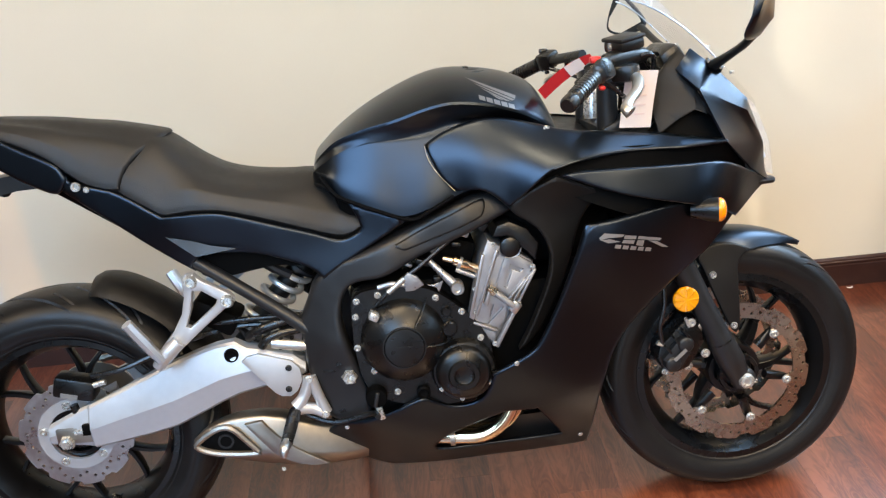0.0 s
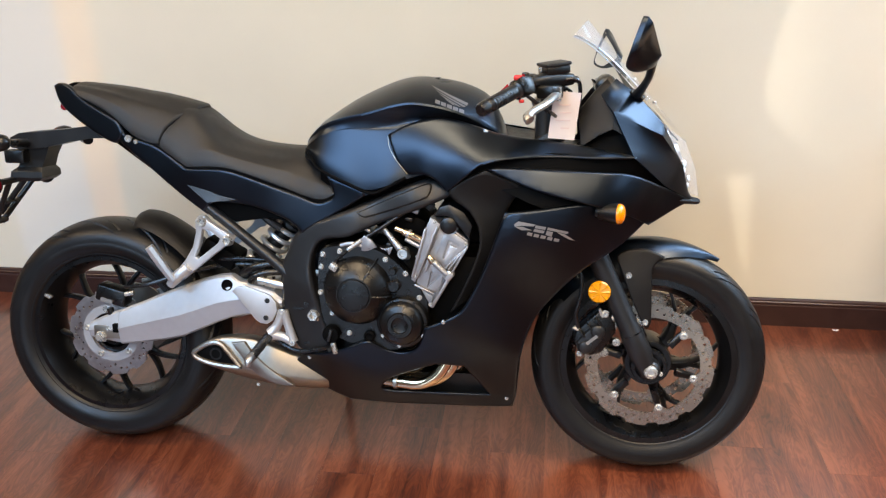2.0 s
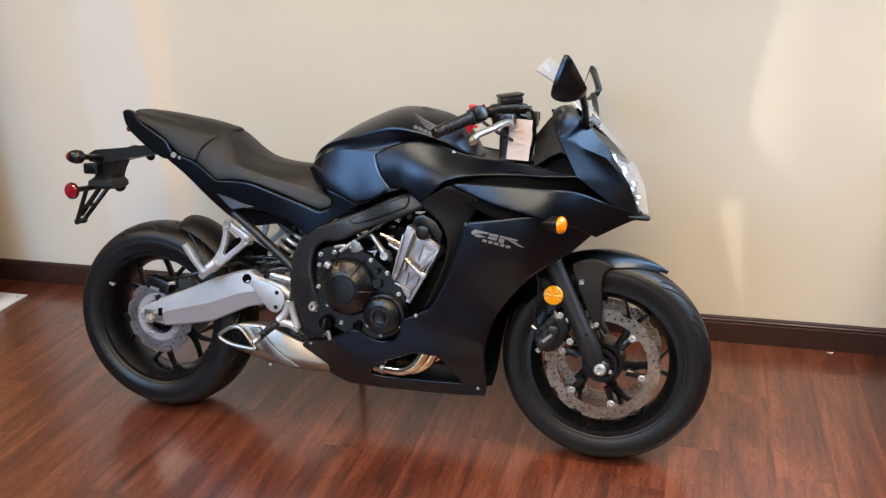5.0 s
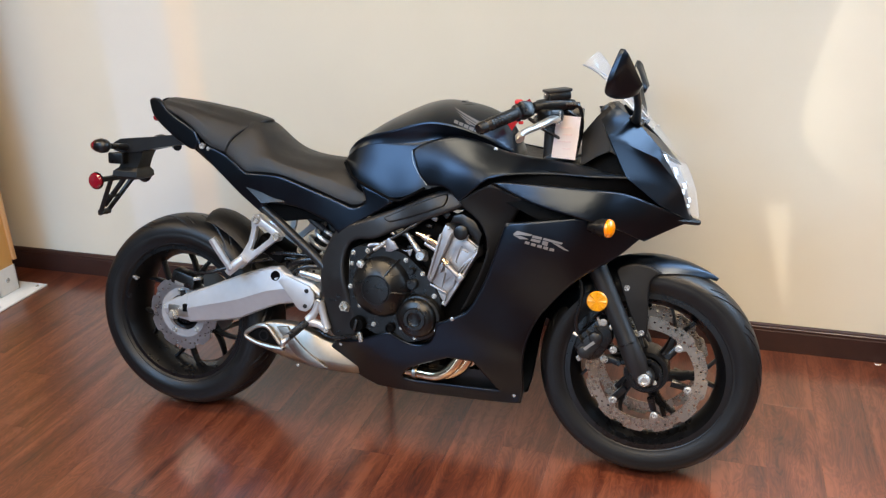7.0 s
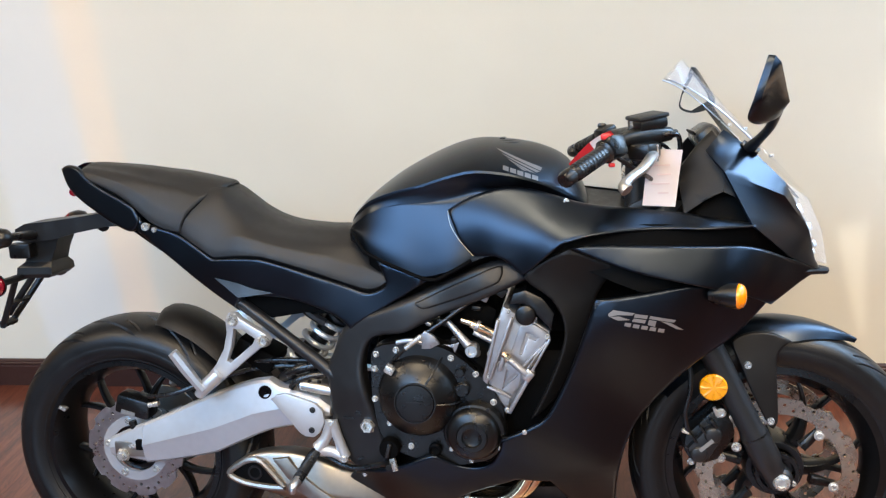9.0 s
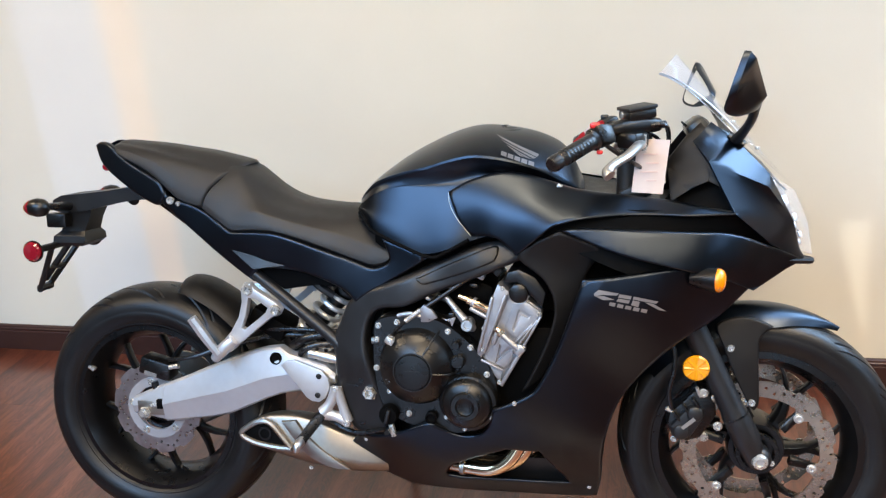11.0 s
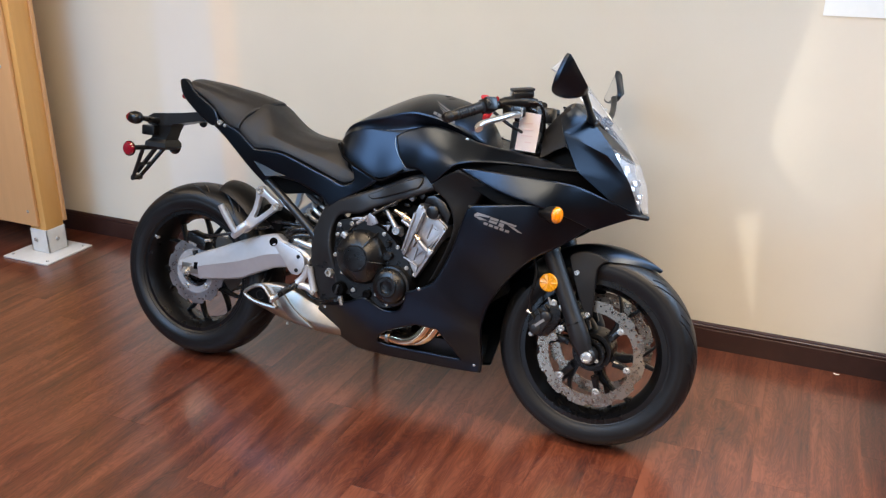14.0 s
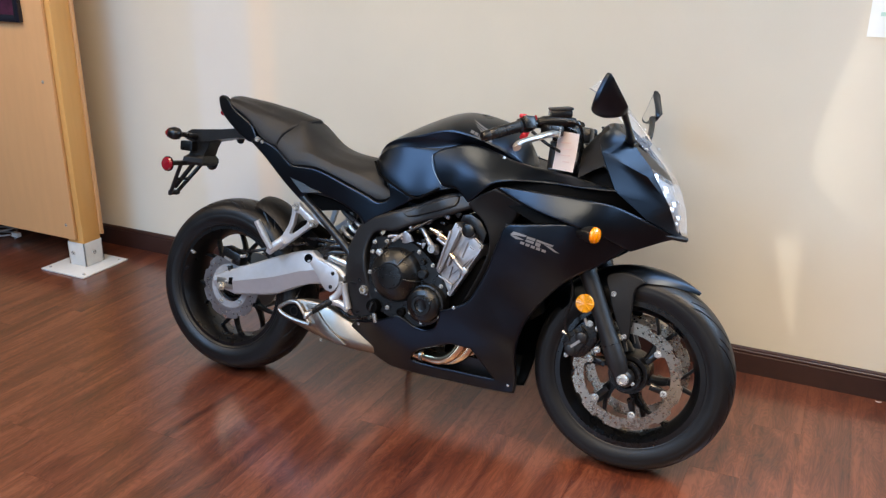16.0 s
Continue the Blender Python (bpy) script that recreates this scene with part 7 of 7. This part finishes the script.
part("lever_switch", box(bmesh.new(), (1.185, -0.190, 0.998), (0.030, 0.018, 0.014), 0.003, (0, 0, 30)), M_PLASTIC, res)
bm = bmesh.new()
tube(bm, [(1.215, -0.175, 1.02), (1.245, -0.16, 1.018), (1.252, -0.13, 0.98), (1.245, -0.10, 0.93), (1.23, -0.08, 0.88)], 0.0048, 8)
tube(bm, [(1.13, -0.22, 0.985), (1.17, -0.20, 0.955), (1.20, -0.14, 0.93), (1.19, -0.08, 0.90)], 0.0045, 8)
tube(bm, [(1.20, -0.15, 1.01), (1.235, -0.10, 0.985), (1.24, -0.06, 0.94)], 0.004, 8)
tube(bm, [(1.12, 0.22, 0.985), (1.18, 0.18, 0.96), (1.22, 0.10, 0.93), (1.20, 0.05, 0.89)], 0.0045, 8)
part("control_cable", bm, M_RUBBER, bike, "black control cables")
part("ignition_lock", lathe(bmesh.new(), [(0.0001, 0.02), (0.014, 0.02), (0.018, 0.014), (0.020, -0.04)], (1.165, 0, 0.93), 20, "z"), M_BOLT, bike)
part("steering_stem", lathe(bmesh.new(), [(0.0001, 0.012), (0.014, 0.010), (0.017, 0.0), (0.017, -0.03)], (1.195, -0.0, 0.925), 16, "z"), M_STEEL, bike)
part("fork_cap", lathe(bmesh.new(), [(0.0001, 0.012), (0.012, 0.012), (0.020, 0.004), (0.022, -0.12)], (1.17, -0.098, 0.955), 20, "z"), M_FRAME, bike)
part("fork_cap", lathe(bmesh.new(), [(0.0001, 0.012), (0.012, 0.012), (0.020, 0.004), (0.022, -0.12)], (1.17, 0.098, 0.955), 20, "z"), M_FRAME, bike)

# plain slanted shapes in place of the lettering on the logo panels
def decal(side, corners, cols=5):
    """A patch with four corners in x and z, laid on the fairing."""
    q = [np.array(p) for p in corners]
    rows = []
    for a in np.linspace(0, 1, cols):
        rows.append([])
        for b in (0, 0.5, 1):
            x, z = (q[0] * (1 - a) + q[1] * a) * (1 - b) + (q[3] * (1 - a) + q[2] * a) * b
            rows[-1].append((x, side * (FAIR(x, z) + 0.0012), z))
    return rings_mesh(bmesh.new(), rows, closed=False)


for s in (-1, 1):
    for corners in (((1.110, 0.692), (1.120, 0.7005), (1.128, 0.6905), (1.112, 0.687)), ((1.120, 0.7005), (1.160, 0.6935), (1.155, 0.689), (1.128, 0.6905)), ((1.113, 0.687), (1.130, 0.688), (1.152, 0.680), (1.128, 0.6795)),
                    ((1.160, 0.692), (1.184, 0.688), (1.182, 0.681), (1.158, 0.685)), ((1.158, 0.683), (1.181, 0.679), (1.178, 0.672), (1.154, 0.677)), ((1.188, 0.687), (1.236, 0.676), (1.232, 0.671), (1.186, 0.681)), ((1.186, 0.679), (1.200, 0.676), (1.197, 0.664), (1.183, 0.669)),
                    ((1.208, 0.675), (1.226, 0.671), (1.252, 0.654), (1.238, 0.657))):
        part("panel_decal", decal(s, corners), M_DECAL, sides[0 if s < 0 else 1], "silver slanted shape")
    for k in range(5):
        x0, z0 = 1.142 + 0.0155 * k, 0.6755 - 0.0036 * k
        part("panel_decal", decal(s, ((x0, z0), (x0 + 0.0115, z0 - 0.0026), (x0 + 0.0092, z0 - 0.0100), (x0 - 0.0023, z0 - 0.0074)), 3), M_DECAL, sides[0 if s < 0 else 1], "small silver bar")

# ---- things hung on the motorcycle ----
tag = thing("paper_tag", "white paper tag hung from the brake lever", "tag", bike.matrix_world @ Matrix.Translation((1.218, -0.168, 0.992)))
bm = bmesh.new()
rows = []
for i in range(9):
    t = i / 8
    rows.append([(0.004 - 0.012 * t + 0.002 * b + (b - 0.5) * 0.060, 0.004 * math.sin(3 * t) + 0.018 * t, 0.002 - 0.110 * t - 0.004 * b) for b in (0, 0.25, 0.5, 0.75, 1)])
rings_mesh(bm, rows, closed=False)
bmesh.ops.solidify(bm, geom=bm.faces[:], thickness=0.0006)
part("card", bm, M_PAPER, tag)
for k, (w, o) in enumerate(((0.030, 0.0), (0.026, 0.004), (0.034, -0.002), (0.020, 0.003))):
    part("writing_bar", box(bmesh.new(), (-0.002 + o, -0.0012 + 0.018 * (0.2 + 0.16 * k) + 0.004 * math.sin(3 * (0.2 + 0.16 * k)), -0.030 - 0.018 * k), (w, 0.0008, 0.003)), M_INK, tag, smooth=False)
part("string", tube(bmesh.new(), [(-0.01, 0, -0.01), (-0.018, -0.012, 0.006), (-0.022, -0.03, -0.004)], 0.0012, 6), M_PAPER, tag)

strap = thing("red_strap", "red and white warning strap tied to the handlebar", "strap", bike.matrix_world @ Matrix.Translation((1.045, -0.062, 0.935)))


def strap_rows(t0, t1, n, out):
    rows = []
    for i in range(n):
        t = t0 + (t1 - t0) * i / (n - 1)
        rows.append([(0.100 * t + 0.014 * b - 0.006, -0.135 * t - out, 0.027 + 0.075 * t + 0.014 * math.sin(3.1 * t) - 0.019 * b) for b in (0, 0.33, 0.66, 1)])
    return rows


bm = rings_mesh(bmesh.new(), strap_rows(0, 0.82, 13, 0), closed=False)
bmesh.ops.solidify(bm, geom=bm.faces[:], thickness=0.002)
part("band", bm, M_STRAP, strap)
part("white_patch", rings_mesh(bmesh.new(), strap_rows(0.42, 0.66, 4, 0.003), closed=False), M_PAPER, strap)

# ---- floor, last ----
floor = slab("floor", (MIDX, (BACK + WALL) / 2, -0.058), (WIDE + 0.2, WALL - BACK + 0.2, 0.1), M_BASE, "reddish brown wooden plank floor", "floor")
PW, PL = 0.150, 0.92
near, rest = [], []
for i in range(int(WIDE / PW) + 1):
    x0 = LEFT + i * PW
    off = (0.0, 0.37, 0.61, 0.18, 0.79, 0.47)[(i * 5) % 6] * PL
    y = BACK - off
    while y < WALL:
        a, b = max(y, BACK), min(y + PL, WALL)
        if b - a > 0.02:
            (near if -2.2 < x0 < 3.1 and b > -1.9 else rest).append((x0, a, b))
        y += PL


def plank(bm, x0, a, b, cx, cy):
    g = 0.0001
    x1, y0, y1 = x0 + PW - g - cx, a + g - cy, b - g - cy
    x0 = x0 + g - cx
    e = 0.00012
    lo = [bm.verts.new(p) for p in ((x0, y0, -0.008), (x1, y0, -0.008), (x1, y1, -0.008), (x0, y1, -0.008))]
    mi = [bm.verts.new(p) for p in ((x0, y0, -0.0001), (x1, y0, -0.0001), (x1, y1, -0.0001), (x0, y1, -0.0001))]
    hi = [bm.verts.new(p) for p in ((x0 + e, y0 + e, 0), (x1 - e, y0 + e, 0), (x1 - e, y1 - e, 0), (x0 + e, y1 - e, 0))]
    bm.faces.new(hi)
    for u, w in ((lo, mi), (mi, hi)):
        for k in range(4):
            bm.faces.new((u[k], u[(k + 1) % 4], w[(k + 1) % 4], w[k]))


shared = {}
for x0, a, b in near:
    key = round(b - a, 3)
    if key not in shared:
        bm = bmesh.new()
        plank(bm, 0, 0, b - a, PW / 2, (b - a) / 2)
        me = bpy.data.meshes.new("plank")
        bm.to_mesh(me)
        bm.free()
        me.materials.append(M_FLOOR)
        shared[key] = me
    ob = new("plank", shared[key])
    ob.parent = floor
    ob.location = (x0 + PW / 2, (a + b) / 2, 0)
bm = bmesh.new()
for x0, a, b in rest:
    plank(bm, x0, a, b, 0, 0)
me = bpy.data.meshes.new("plank_field")
bm.to_mesh(me)
bm.free()
me.materials.append(M_FLOOR)
field = new("plank_field", me)
field.parent = floor
tagged(field, kind="stuff")
